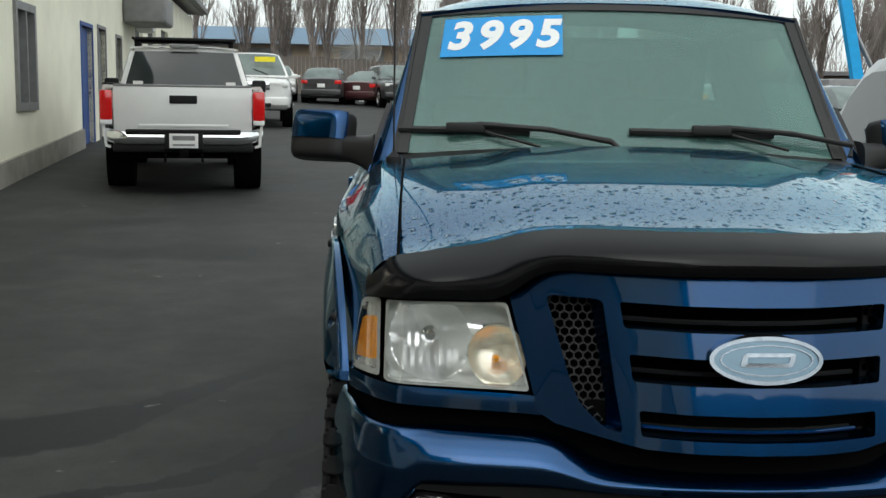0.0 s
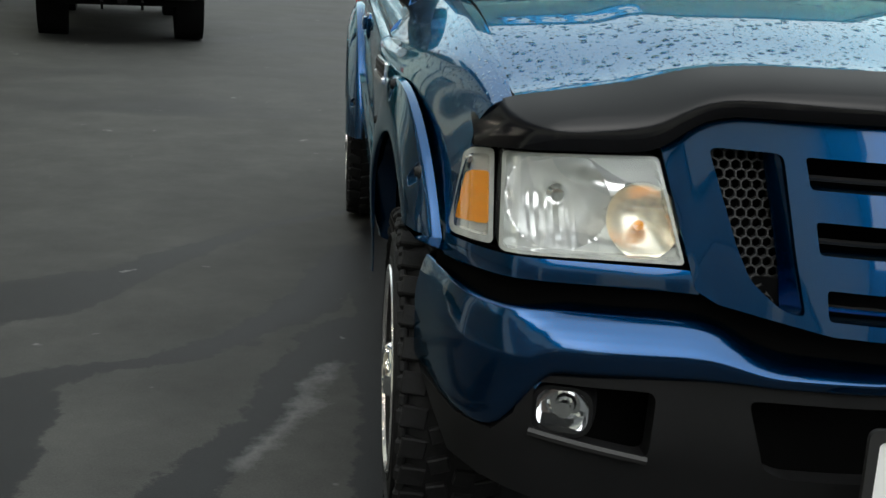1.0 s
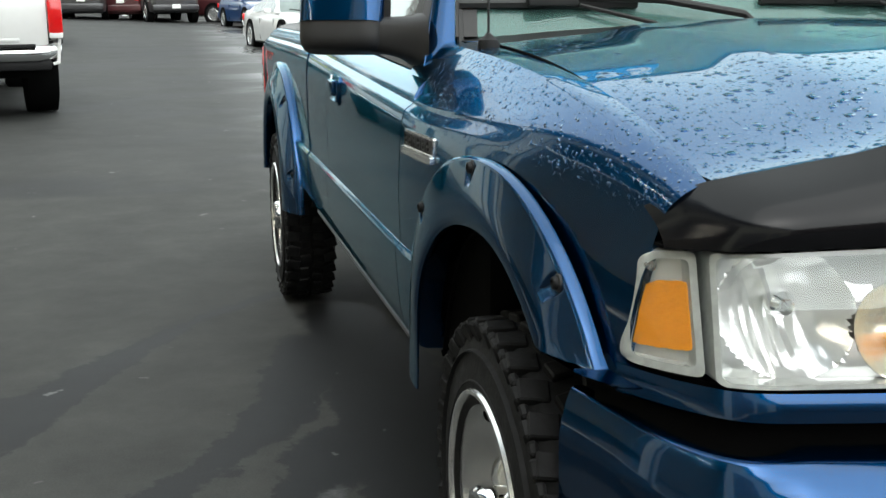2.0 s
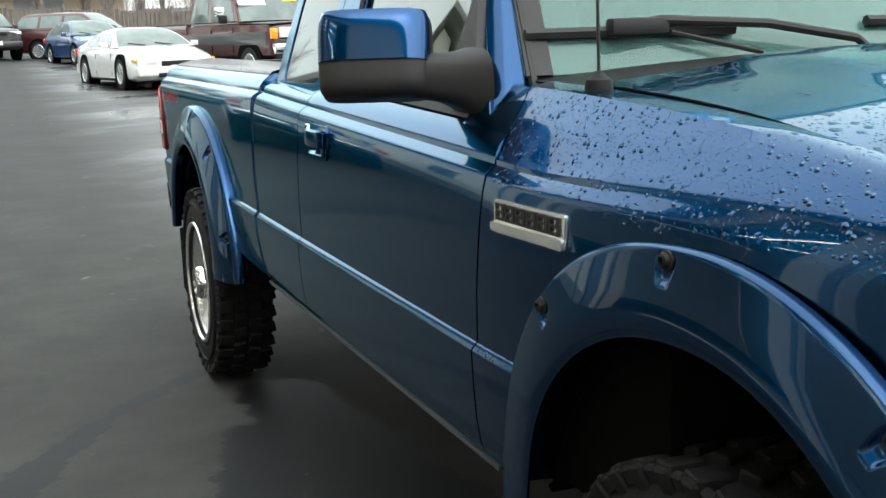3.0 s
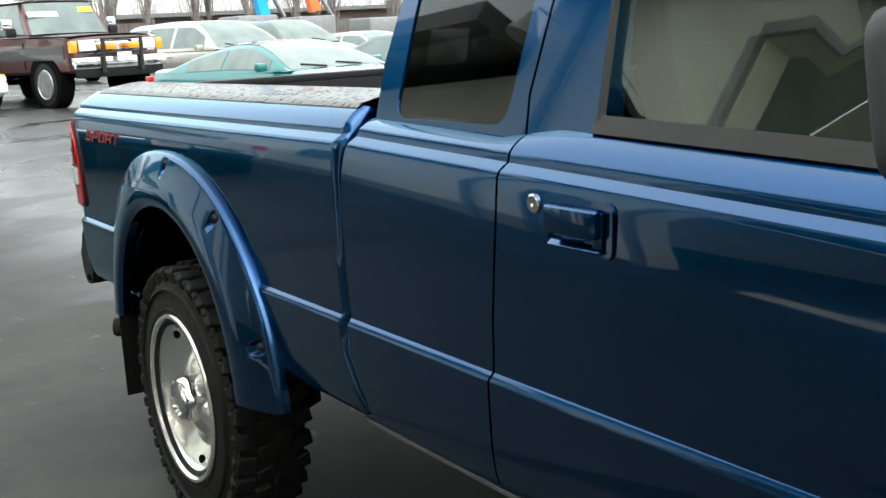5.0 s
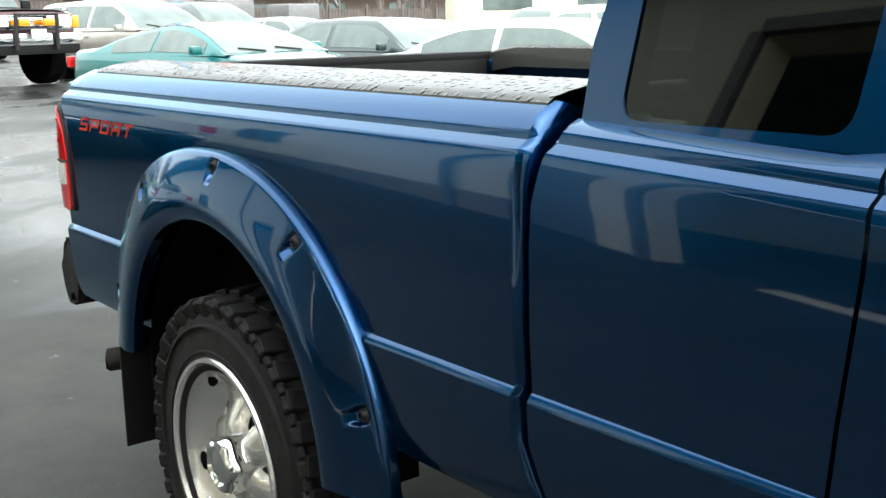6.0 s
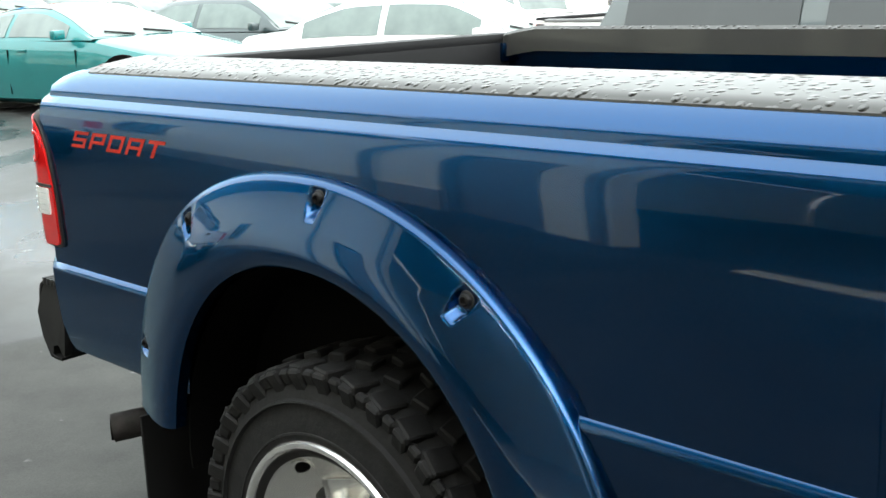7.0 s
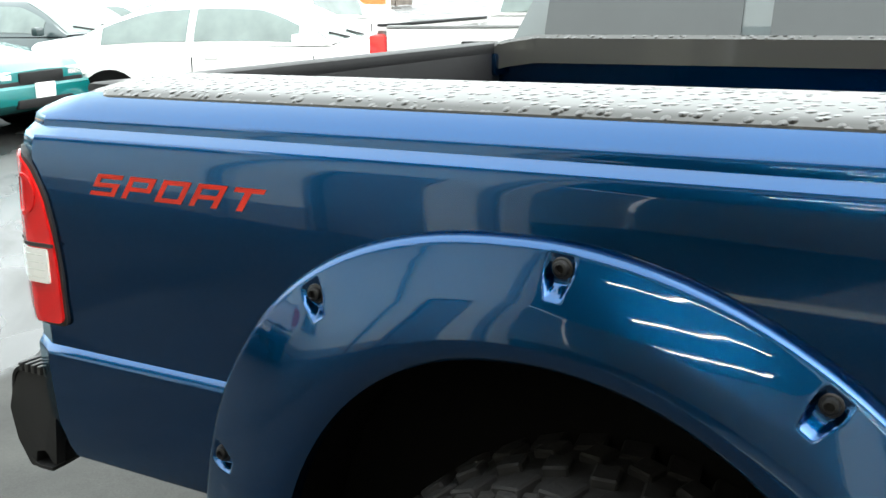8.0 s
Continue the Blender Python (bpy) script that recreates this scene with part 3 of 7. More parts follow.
def side_panel(name, s, seam0, seam1, n, low, top="belt", parent=None, material=None, label=""):
    bm = bmesh.new()
    g = []
    for i in range(n + 1):
        u = i / n
        ymid = seam0(0.8) + (seam1(0.8) - seam0(0.8)) * u
        col = []
        for j, (w, z) in enumerate(side_profile(ymid, low(ymid), top)):
            for again in range(3 if top == "hood" else 1):
                y = seam0(z) + (seam1(z) - seam0(z)) * u
                if top == "hood":
                    w, z = side_profile(y, low(ymid), top)[j]
            col.append(bm.verts.new((s * w, y, z)))
        # turned-in edge at the foot
        w, z = side_profile(ymid, low(ymid), top)[-1]
        col.append(bm.verts.new((s * (w - 0.05), ymid, z + 0.002)))
        g.append(col)
    skin(bm, g, 0.0)
    # folded flanges at the two seams, so that the gaps are dark and deep
    for col, dy in ((g[0], 1), (g[-1], -1)):
        live = [v for v in col if v.is_valid]
        inner = [bm.verts.new((v.co.x - s * 0.03, v.co.y + dy * 0.004, v.co.z)) for v in live]
        for k in range(len(live) - 1):
            if (live[k].co - live[k + 1].co).length > 1e-5:
                bm.faces.new((live[k], live[k + 1], inner[k + 1], inner[k]))
    return part(name, bm, material or paint_blue, parent, label, angle=24)


def front_seam(z):
    return float(np.interp(z, (0.5, 0.757, 0.95, 1.038, 1.082, 1.136, 1.19), (1.391, 1.381, 1.350, 1.336, 1.358, 1.386, 1.435)))


def rear_seam(z):
    return float(np.interp(z, (0.54, 0.75, 0.95, 1.04, 1.10, 1.17), (2.536, 2.520, 2.496, 2.486, 2.492, 2.502)))


def cab_end(z):
    return 3.0 - 0.25 * max(0.0, z - 1.02) - 0.4 * max(0.0, 0.68 - z)


def soft(x, xs, ys, h=0.035):
    """Interpolation with its corners rounded off over about h."""
    return sum(float(np.interp(x + h * k / 4, xs, ys)) for k in range(-4, 5)) / 9


def fascia(x):
    """Plan line of the nose: y for a half width."""
    return soft(abs(x), (0, 0.12, 0.25, 0.41, 0.55, 0.66, 0.70, 0.74, 0.78, 0.80), (0.02, 0.03, 0.075, 0.150, 0.182, 0.208, 0.235, 0.30, 0.39, 0.46))


def nose(x, z, out=0.0):
    return Vector((x, fascia(x) + 0.28 * (z - 0.8) - out, z))


def bumper_line(x):
    return soft(abs(x), (0, 0.15, 0.3, 0.4, 0.55, 0.65, 0.72, 0.765, 0.79, 0.803, 0.812, 0.82), (0.012, 0.022, 0.050, 0.070, 0.092, 0.118, 0.165, 0.235, 0.325, 0.42, 0.50, 0.60), 0.03)


def bumper_top(x):
    return soft(abs(x), (0, 0.265, 0.295, 0.35, 0.385, 0.82), (0.672, 0.668, 0.674, 0.708, 0.718, 0.721))


def bumper_foot(x):
    return soft(abs(x), (0, 0.30, 0.32, 0.45, 0.635, 0.655, 0.668, 0.70, 0.81), (0.620, 0.621, 0.622, 0.620, 0.615, 0.60, 0.545, 0.508, 0.512))


def make_wheel(parent, x_out, s, yc, name="wheel"):
    """Mud tyre on a polished alloy with hand-holes; s is the side it faces."""
    R, zc = 0.357, 0.360
    hub = part(name, lathe([(0.0, -0.2), (0.09, -0.2), (0.10, -0.06), (0.0, -0.058)], 20), steel, parent, at=pose(s * x_out, yc, zc * 1.03, 0, 0, 0 if s > 0 else 180) @ Matrix.Scale(1.03, 4))
    prof = [(0.195, -0.01), (0.205, 0.0), (0.235, 0.004), (0.30, -0.002), (0.335, -0.010), (0.358, -0.022), (0.374, -0.045), (0.380, -0.09), (0.381, -0.13),
            (0.380, -0.17), (0.374, -0.215), (0.358, -0.24), (0.30, -0.26), (0.22, -0.262), (0.195, -0.25)]
    prof = [(r if r < 0.24 else 0.235 + (r - 0.235) * 0.75, a * 0.80) for r, a in prof]
    part("tyre", lathe(prof, 72, open_ends=True), rubber, hub)
    for r0 in (0.232, 0.284):
        part("side_wall_ring", lathe([(r0, -0.006), (r0 + 0.004, 0.0055), (r0 + 0.007, 0.0045), (r0 + 0.010, -0.008)], 64, open_ends=True), rubber, hub)
    bm = bmesh.new()
    n = 34
    for i in range(n):
        a = 2 * math.pi * i / n
        for j, (dx, ph, ln, wd) in enumerate(((-0.030, 0.0, 0.050, 0.042), (-0.080, 0.5, 0.042, 0.034), (-0.130, 0.0, 0.042, 0.034), (-0.178, 0.5, 0.050, 0.042))):
            rot = Matrix.Rotation(a + ph * 2 * math.pi / n, 4, "X") @ Matrix.Translation((dx, 0, 0.344 + (-0.006 if j in (0, 3) else 0.002))) @ Matrix.Rotation(radians(14 if j % 2 else -10), 4, "Z")
            box(bm, (0, 0, 0), (ln, wd, 0.018), 0.003, rot, 1)
        # shoulder lugs: stepped blocks down the side wall, long and short in turn
        for q, (hh, ww, zz) in enumerate(((0.050, 0.030, 0.318), (0.026, 0.024, 0.328))):
            rot = Matrix.Rotation(a + q * math.pi / n, 4, "X") @ Matrix.Translation((-0.0105, 0, zz)) @ Matrix.Rotation(radians(20), 4, "Y")
            box(bm, (0, 0, 0), (0.015, ww, hh), 0.004, rot, 1)
    part("tread", bm, rubber, hub, smooth=False)
    # deep polished dish: rolled lip, sloping barrel, then a star of five spokes
    rim = part("rim", lathe([(0.200, -0.03), (0.208, -0.006), (0.214, 0.002), (0.211, 0.008), (0.204, 0.008), (0.198, 0.000), (0.194, -0.014), (0.190, -0.020), (0.186, -0.026), (0.170, -0.040), (0.150, -0.055),
                            (0.132, -0.068), (0.128, -0.095), (0.126, -0.125)], 72, open_ends=True), alloy, hub, angle=40, at=Matrix.Diagonal((1, 1.05, 1.05, 1)))
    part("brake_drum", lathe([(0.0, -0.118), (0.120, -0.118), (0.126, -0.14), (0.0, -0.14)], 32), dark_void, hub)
    for i in range(5):
        a = 2 * math.pi * (i + 0.25) / 5
        turn = Matrix.Rotation(a, 4, "X")
        def spoke(u, v, turn=turn):
            r = 0.136 - 0.094 * u
            half = 0.056 - 0.026 * smooth01(0.0, 0.75, u)
            q = 2 * v - 1
            return turn @ Vector((-0.066 + 0.030 * smooth01(0.1, 0.85, u) - 0.020 * abs(q) ** 3.0, half * q, math.sqrt(max(1e-6, r * r - (half * q) ** 2 * 0.6))))
        part("spoke", sheet(spoke, 10, 10, 0.012), alloy, rim, angle=50)
        turn2 = Matrix.Rotation(a + 0.31, 4, "X")
        slot = [(0.020 * math.cos(2 * math.pi * k / 20), 0.0085 * math.sin(2 * math.pi * k / 20)) for k in range(20)]
        def on_dish(y, z, out, turn2=turn2):
            r = 0.170 + z
            return turn2 @ Vector((-0.040 + 0.82 * z + out, y, math.sqrt(r * r - y * y)))
        # near-black patch laid on the dish as the slot's dark inside
        part("slot", sheet_plate(slot, lambda y, z: on_dish(y, z, 0.0016)), dark_void, rim)
        part("slot_lip", plate([(y * 1.22, z * 1.45) for y, z in slot], [slot], lambda y, z: on_dish(y, z, 0.003), 0.006, (-1, 0, 0)), alloy, rim)
    bm = bmesh.new()
    g = []
    for r, a in ((0.060, -0.075), (0.060, -0.020), (0.057, 0.002), (0.050, 0.013), (0.042, 0.016), (0.036, 0.010), (0.018, 0.011)):
        g.append([bm.verts.new((a, r * (1 + 0.10 * math.cos(5 * q) * (r > 0.045)) * math.cos(q), r * (1 + 0.10 * math.cos(5 * q) * (r > 0.045)) * math.sin(q))) for q in (2 * math.pi * k / 40 for k in range(41))])
    skin(bm, g, 0.0)
    bm.faces.new([v for v in bm.verts if abs(v.co.x - 0.011) < 1e-6])
    part("hub_cap", bm, chrome, hub, angle=40)
    return hub


def make_flare(parent, s, yc, name):
    """Bolt-on fender flare: a broad lip along the wheel arch, with pocketed bolts."""
    rear = yc > 2
    ys, zc = (3.97, 0.45) if rear else (0.80, 0.45)
    Af, Ab, B = (0.63, 0.555, 0.583) if rear else (0.498, 0.485, 0.562)
    yi, zi, af, ab, b = (3.95, 0.42, 0.45, 0.40, 0.468) if rear else (0.80, 0.42, 0.40, 0.40, 0.475)

    def sup(t, n):
        return math.copysign(abs(t) ** (2 / n), t)

    def ring(th, k):
        """k = 0 on the outer edge, 1 on the wheel opening; th runs from the front foot to the rear one."""
        c, q = -math.cos(th), math.sin(th)
        no, ni = (2.0, 2.1) if c < 0 else (2.35, 2.2)
        yo, zo = ys + (Af if c < 0 else Ab) * sup(c, no), zc + B * sup(q, no)
        y2, z2 = yi + (af if c < 0 else ab) * sup(c, ni), zi + b * sup(q, ni)
        return yo + (y2 - yo) * k, zo + (z2 - zo) * k

    kn = (0.0, 0.010, 0.03, 0.07, 0.2, 0.4, 0.6, 0.8, 0.9, 0.96, 1.0)
    on = (0.003, 0.010, 0.015, 0.018, 0.0245, 0.0335, 0.0415, 0.0465, 0.047, 0.044, 0.038)

    def swell(y, z):
        return 1.42 if rear else (0.3 + 0.7 * smooth01(0.50, 0.78, z)) * (0.95 - 0.40 * smooth01(0.45, 0.95, y))

    bolts = [radians(q) for q in ((18, 53, 85, 123, 161) if rear else (51, 93, 131))]
    kb = 0.19 if rear else 0.15
    level = 0.0175
    frames = []
    for bolt in bolts:
        mid, along = Vector(ring(bolt, kb)), Vector(ring(bolt + 0.02, kb)) - Vector(ring(bolt - 0.02, kb))
        along.normalize()
        down = Vector((-along.y, along.x))
        frames.append((mid, along, down if down.dot(Vector(ring(bolt, 1.0)) - mid) > 0 else -down))

    def dent(y, z, out):
        """Pockets let into the flare: an upright face under a straight top, scooped out at the foot."""
        for mid, along, down in frames:
            p = Vector((y, z)) - mid
            u, v = abs(p.dot(along)), p.dot(down)
            half = 0.0165 - 0.006 * smooth01(0.0, 0.030, v)
            m = smooth01(half + 0.003, half - 0.004, u) * smooth01(-0.019, -0.014, v) * smooth01(0.036, 0.016, v)
            out += m * (min(out, level) - out)
        return out

    bm = bmesh.new()
    g = []
    ths = sorted({*[radians(-9) + radians(198) * i / 64 for i in range(65)], *[b + 0.004 * i for b in bolts for i in range(-11, 12)]})
    rows = [(0.0, -0.006)] + [(k, None) for k in sorted({*kn, *np.linspace(0.03, 0.50, 30)})] + [(1.0, 0.022)]
    for th in ths:
        row = []
        for k, out in rows:
            y, z = ring(th, k)
            z = max(z, (0.47 if th < 1.57 else 0.52) if rear else (0.48 if th > 1.57 else 0.775))
            out = dent(y, z, soft(k, kn, on, 0.010 * smooth01(0.0, 0.05, k) + 0.09 * smooth01(0.05, 0.30, k) * smooth01(1.0, 0.85, k) + 1e-4)) if out is None else out
            row.append(bm.verts.new((s * (0.868 - taper(y) * 0.9 + out * swell(y, z)), y, z)))
        g.append(row)
    skin(bm, g, 0.0)
    fl = part(name, bm, paint_blue, parent, "blue bolt-on fender flare with pocketed bolts", angle=40)
    for th in bolts:
        y, z = ring(th, kb)
        y2, z2 = ring(th, kb + 0.2)
        m = Matrix.Translation((s * (0.868 - taper(y) * 0.9 + level * swell(y, z)), y, z)) @ Matrix.Rotation(math.atan2(y2 - y, -(z2 - z)), 4, "X") @ Matrix.Diagonal((s, 1, 1, 1))
        part("washer", lathe([(0.0, -0.003), (0.0135, -0.003), (0.0135, 0.001), (0.012, 0.002), (0.0, 0.002)], 16), soft_black, fl, at=m)
        part("bolt", lathe([(0.0, 0.001), (0.0105, 0.001), (0.0105, 0.004), (0.009, 0.008), (0.006, 0.0095), (0.005, 0.004), (0.0, 0.004)], 14), black_plastic, fl, at=m)
    return fl


def make_blue_pickup():
    t = thing("pickup_truck", pose(0, 0, 0), "dark blue extended-cab pickup truck, wet, parked on damp asphalt", "pickup truck")
    # inner body: near-black, so the shade in the seams is in its colour
    bm = boxed((0, 1.95, 0.78), (1.60, 2.1, 0.44), 0.02)
    box(bm, (0, 0.62, 0.83), (1.06, 0.72, 0.32), 0.02)
    box(bm, (0, 3.95, 0.66), (1.12, 1.8, 0.16), 0.02)
    box(bm, (0, 2.4, 0.5), (0.9, 4.4, 0.12), 0.02)
    box(bm, (0, 3.02, 0.82), (1.58, 0.05, 0.5), 0.0)
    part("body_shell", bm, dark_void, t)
    for s in (-1, 1):
        # wheel housings, their deep shade put into the near-black colour
        for yc in (0.80, 3.96):
            def liner(u, v, yc=yc, s=s):
                a = math.pi * (1.08 * u - 0.04)
                c = math.cos(a)
                narrow = 0.085 * smooth01(0.35, 0.9, c) if yc < 2 else 0.0
                return (s * (0.50 + ((0.31 if yc < 2 else 0.355) - narrow) * v), yc - (0.435 if yc < 2 else 0.455) * c, max(0.40 if yc > 2 and c < 0 else 0.545, 0.42 + 0.475 * math.sin(a)))
            bm = sheet(liner, 20, 2, 0.006)
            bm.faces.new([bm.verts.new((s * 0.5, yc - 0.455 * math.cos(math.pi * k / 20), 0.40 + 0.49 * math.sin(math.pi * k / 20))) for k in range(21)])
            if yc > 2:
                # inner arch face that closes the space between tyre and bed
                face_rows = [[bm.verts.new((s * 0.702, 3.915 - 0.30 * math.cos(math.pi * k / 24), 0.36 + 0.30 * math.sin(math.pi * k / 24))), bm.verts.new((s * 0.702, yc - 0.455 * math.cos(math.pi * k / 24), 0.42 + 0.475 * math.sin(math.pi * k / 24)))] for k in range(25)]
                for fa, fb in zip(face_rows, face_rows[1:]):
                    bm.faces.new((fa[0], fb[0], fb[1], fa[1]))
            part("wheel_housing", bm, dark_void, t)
            make_wheel(t, 0.916 if yc > 2 else 0.838, s, 3.915 if yc > 2 else 0.80)
            make_flare(t, s, yc, "fender_flare")
        side_panel("front_fender", s, lambda z: float(np.interp(z, (0.75, 0.80, 0.947, 1.0, 1.03), (0.362, 0.352, 0.341, 0.331, 0.316))), lambda z: front_seam(z) - 0.003, 26,
                   lambda y: arch(y, 0.80, 0.46, 0.48, 0.42, 0.545 if y > 0.8 else 0.752), "hood", t, paint_blue_mist)
        d = side_panel("front_door", s, lambda z: front_seam(z) + 0.003, lambda z: rear_seam(z) - 0.003, 14, lambda y: 0.545, "belt", t)
        rd = side_panel("rear_door", s, lambda z: rear_seam(z) + 0.003, cab_end, 8, lambda y: 0.545, "belt", t)
        side_panel("bed_side", s, lambda z: 3.037 - 0.4 * max(0.0, 0.68 - z), lambda z: 4.93 - 0.25 * max(0, 0.62 - z), 30,
                        lambda y: arch(y, 3.96, 0.47, 0.47, 0.42, 0.555), "belt", t)
        # front edge of the bed, turned inwards
        bm = bmesh.new()
        cols = []
        for dx, dy, f in ((0.0, 0.0, 0.0), (0.003, -0.007, 0.5), (0.010, -0.013, 1.0), (0.020, -0.016, 1.0), (0.05, -0.017, 1.0), (0.12, -0.017, 1.0)):
            cols.append([bm.verts.new((s * (w + f * (plain_side(z, w) - w) - dx), 3.037 - 0.4 * max(0, 0.68 - z) + dy, z - 0.3 * dx * (z > 1.12))) for w, z in side_profile(3.04, 0.56)])
        skin(bm, cols, 0.0)
        part("bed_front_corner", bm, paint_blue, t)
        # rear edge of the cab
        bm = bmesh.new()
        cols = []
        for dx, dy, f in ((0.0, 0.0, 0.0), (0.004, 0.005, 0.7), (0.012, 0.008, 1.0), (0.05, 0.010, 1.0), (0.10, 0.010, 1.0)):
            cols.append([bm.verts.new((s * (w + f * (plain_side(z, w) - w) - dx), cab_end(z) + dy, z)) for w, z in side_profile(2.99, 0.545)])
        skin(bm, cols, 0.0)
        part("cab_rear_corner", bm, paint_blue, t)
        # rocker strip
        bm = boxed((s * 0.842, 2.17, 0.543), (0.018, 1.66, 0.010), 0.003)
        part("sill_strip", bm, steel, t)
        # upper cab: door frame and rear door frame with the window openings cut through
        def up(y, z, s=s, o=0.0):
            return Vector((s * (0.790 + o - 0.34 * (z - belt(y))), y, z))
        seam = [(2.50, belt(2.50) - 0.02), (2.515, 1.20), (2.508, 1.34), (2.485, 1.50), (2.470, 1.640)]
        dwin = [(1.575, belt(1.575) + 0.022), (2.338, belt(2.34) + 0.014), (2.372, 1.38), (2.368, 1.55), (2.33, 1.592), (1.885, 1.592)]
        outer = [(1.475, belt(1.475) + 0.001)] + [(p[0] - 0.003, p[1]) for p in seam] + [(1.905, 1.640), (1.845, 1.60), (1.700, 1.412)]
        part("door_frame", plate(dense(outer, 0.12), [dense(dwin, 0.1)], up, 0.045, (-s, 0, 0)), paint_blue, d, angle=30)
        qwin = rounded_poly([(2.562, 1.150), (2.905, 1.150), (2.915, 1.36), (2.895, 1.50), (2.84, 1.592), (2.55, 1.592)], 0.035)
        outer = [(p[0] + 0.003, p[1]) for p in seam] + [(2.86, 1.640), (2.925, 1.585), (2.962, 1.44), (2.985, 1.25), (2.972, belt(2.97) - 0.022)]
        part("rear_door_frame", plate(dense(outer, 0.12), [dense(qwin, 0.1)], up, 0.045, (-s, 0, 0)), paint_blue, rd, angle=30)
        # glass, set in
        part("door_window", sheet_plate(dense(dwin, 0.1), lambda y, z: up(y, z, o=-0.014)), glass_side, d, "clear side glass").visible_shadow = False
        part("quarter_window", sheet_plate(dense(qwin, 0.1), lambda y, z: up(y, z, o=-0.004)), glass_dark, rd, "dark tinted side glass").visible_shadow = False
        # black belt seal under the door glass
        bm = sheet(lambda u, v: up(1.56 + 0.785 * u, belt(1.56 + 0.785 * u) + 0.002 + 0.026 * v, o=0.006 - 0.004 * v), 8, 2, 0.012)
        part("window_seal", bm, grey_plastic, d)
        bm = bmesh.new()
        for a, b in zip(dwin[1:], dwin[2:]):
            tube([up(*a, o=-0.003), up(*b, o=-0.003)], 0.007, 6, bm)
        part("glass_run", bm, soft_black, d)
        # windscreen pillar: from the side frame round to the glass
        def pillar(u, v, s=s):
            z = 1.06 + 0.575 * u + 0.06 * (1 - u) * (1 - v)
            yo = 1.513 + 0.74 * (z - 1.17)
            a = Vector((s * (0.790 - 0.34 * (z - belt(yo))), yo + 0.006, z))
            b = Vector((s * (0.708 - 0.083 * u), 1.50 + 0.72 * (z - 1.19), z + 0.006))
            p = a.lerp(b, v)
            p.y -= 0.010 * math.sin(math.pi * v)
            p.x += s * 0.010 * math.sin(math.pi * v)
            return p
        part("windscreen_pillar", sheet(pillar, 12, 8, 0.02), paint_blue, t)
        # foot of the pillar: carries the fender's shape on under the windscreen
        bm = bmesh.new()
        g = []
        for i in range(9):
            col = []
            for j in range(10):
                w, z = side_profile(1.40, 0.545, "hood")[j]
                y0 = front_seam(z) + 0.003
                y = y0 + (1.56 - y0) * i / 8
                w, z = side_profile(y, 0.545, "hood")[j]
                col.append(bm.verts.new((s * w, y, z - 0.002)))
            g.append(col)
        skin(bm, g, 0.008)
        part("pillar_foot", bm, paint_blue, t)
        part("pillar_seal", tube([pillar(k / 8, 0.93) + Vector((0, -0.006, 0)) for k in range(9)], 0.009, 6), soft_black, t)
        # handle and lock
        bz = rounded(2.215, 0.985, 2.363, 1.066, 0.018)
        def onside(y, z, o=0.0, s=s):
            return Vector((s * (float(np.interp(z, [0.75, 0.85, sh(y) - 0.14, sh(y) - 0.04, sh(y) - 0.018], [0.866, 0.8705, 0.871, 0.867, 0.863])) - front_taper(y) + o), y, z))
        inner = rounded(2.226, 0.995, 2.352, 1.056, 0.012)
        h = part("door_handle", plate(bz, [inner], lambda y, z: onside(y, z, 0.006), 0.008, (-s, 0, 0)), paint_blue, d)
        part("handle_recess", plate(inner, [], lambda y, z: onside(y, z, 0.0015), 0.003, (-s, 0, 0)), paint_blue, h)
        bm = boxed((s * 0.882, 2.290, 1.035), (0.018, 0.112, 0.042), 0.008, seg=3)
        box(bm, (s * 0.874, 2.242, 1.022), (0.010, 0.02, 0.06), 0.004)
        part("handle_lever", bm, paint_blue, h)
        part("handle_scoop", boxed((0, 0, 0), (0.020, 0.112, 0.004), 0.001), paint_blue, h, at=Matrix.Translation((s * 0.875, 2.289, 1.002)) @ Matrix.Rotation(radians(38) * s, 4, "Y"))
        part("door_lock", lathe([(0.0, -0.01), (0.0145, -0.01), (0.0145, 0.004), (0.012, 0.006), (0.004, 0.006), (0.0, 0.003)], 20, "X", (0, 0, 0)), chrome, d, at=Matrix.Translation(onside(2.391, 1.049)) @ Matrix.Diagonal((s, 1, 1, 1)))
        # badge plate on the fender: plain raised bars in place of the model name
        bm = plate(rounded(1.076, 0.972, 1.286, 1.016, 0.004), [], lambda y, z: onside(y, z, 0.005), 0.006, (-s, 0, 0))
        bd = part("badge", bm, alloy, t, "silver name badge with dark bars")
        part("badge_lip", plate(rounded(1.074, 0.966, 1.288, 0.981, 0.003), [], lambda y, z: onside(y, z, 0.0105), 0.008, (-s, 0, 0)), alloy, bd)
        for k in range(6):
            y0 = 1.087 + 0.0325 * k
            part("badge_bar", plate([(y0, 0.985), (y0 + 0.026, 0.985), (y0 + 0.028, 1.011), (y0 + 0.002, 1.011)], [rounded(y0 + 0.006, 0.989, y0 + 0.021, 0.996, 0.001), rounded(y0 + 0.008, 1.000, y0 + 0.023, 1.0075, 0.001)], lambda y, z: onside(y, z, 0.0075), 0.003, (-s, 0, 0)), soft_black, bd)
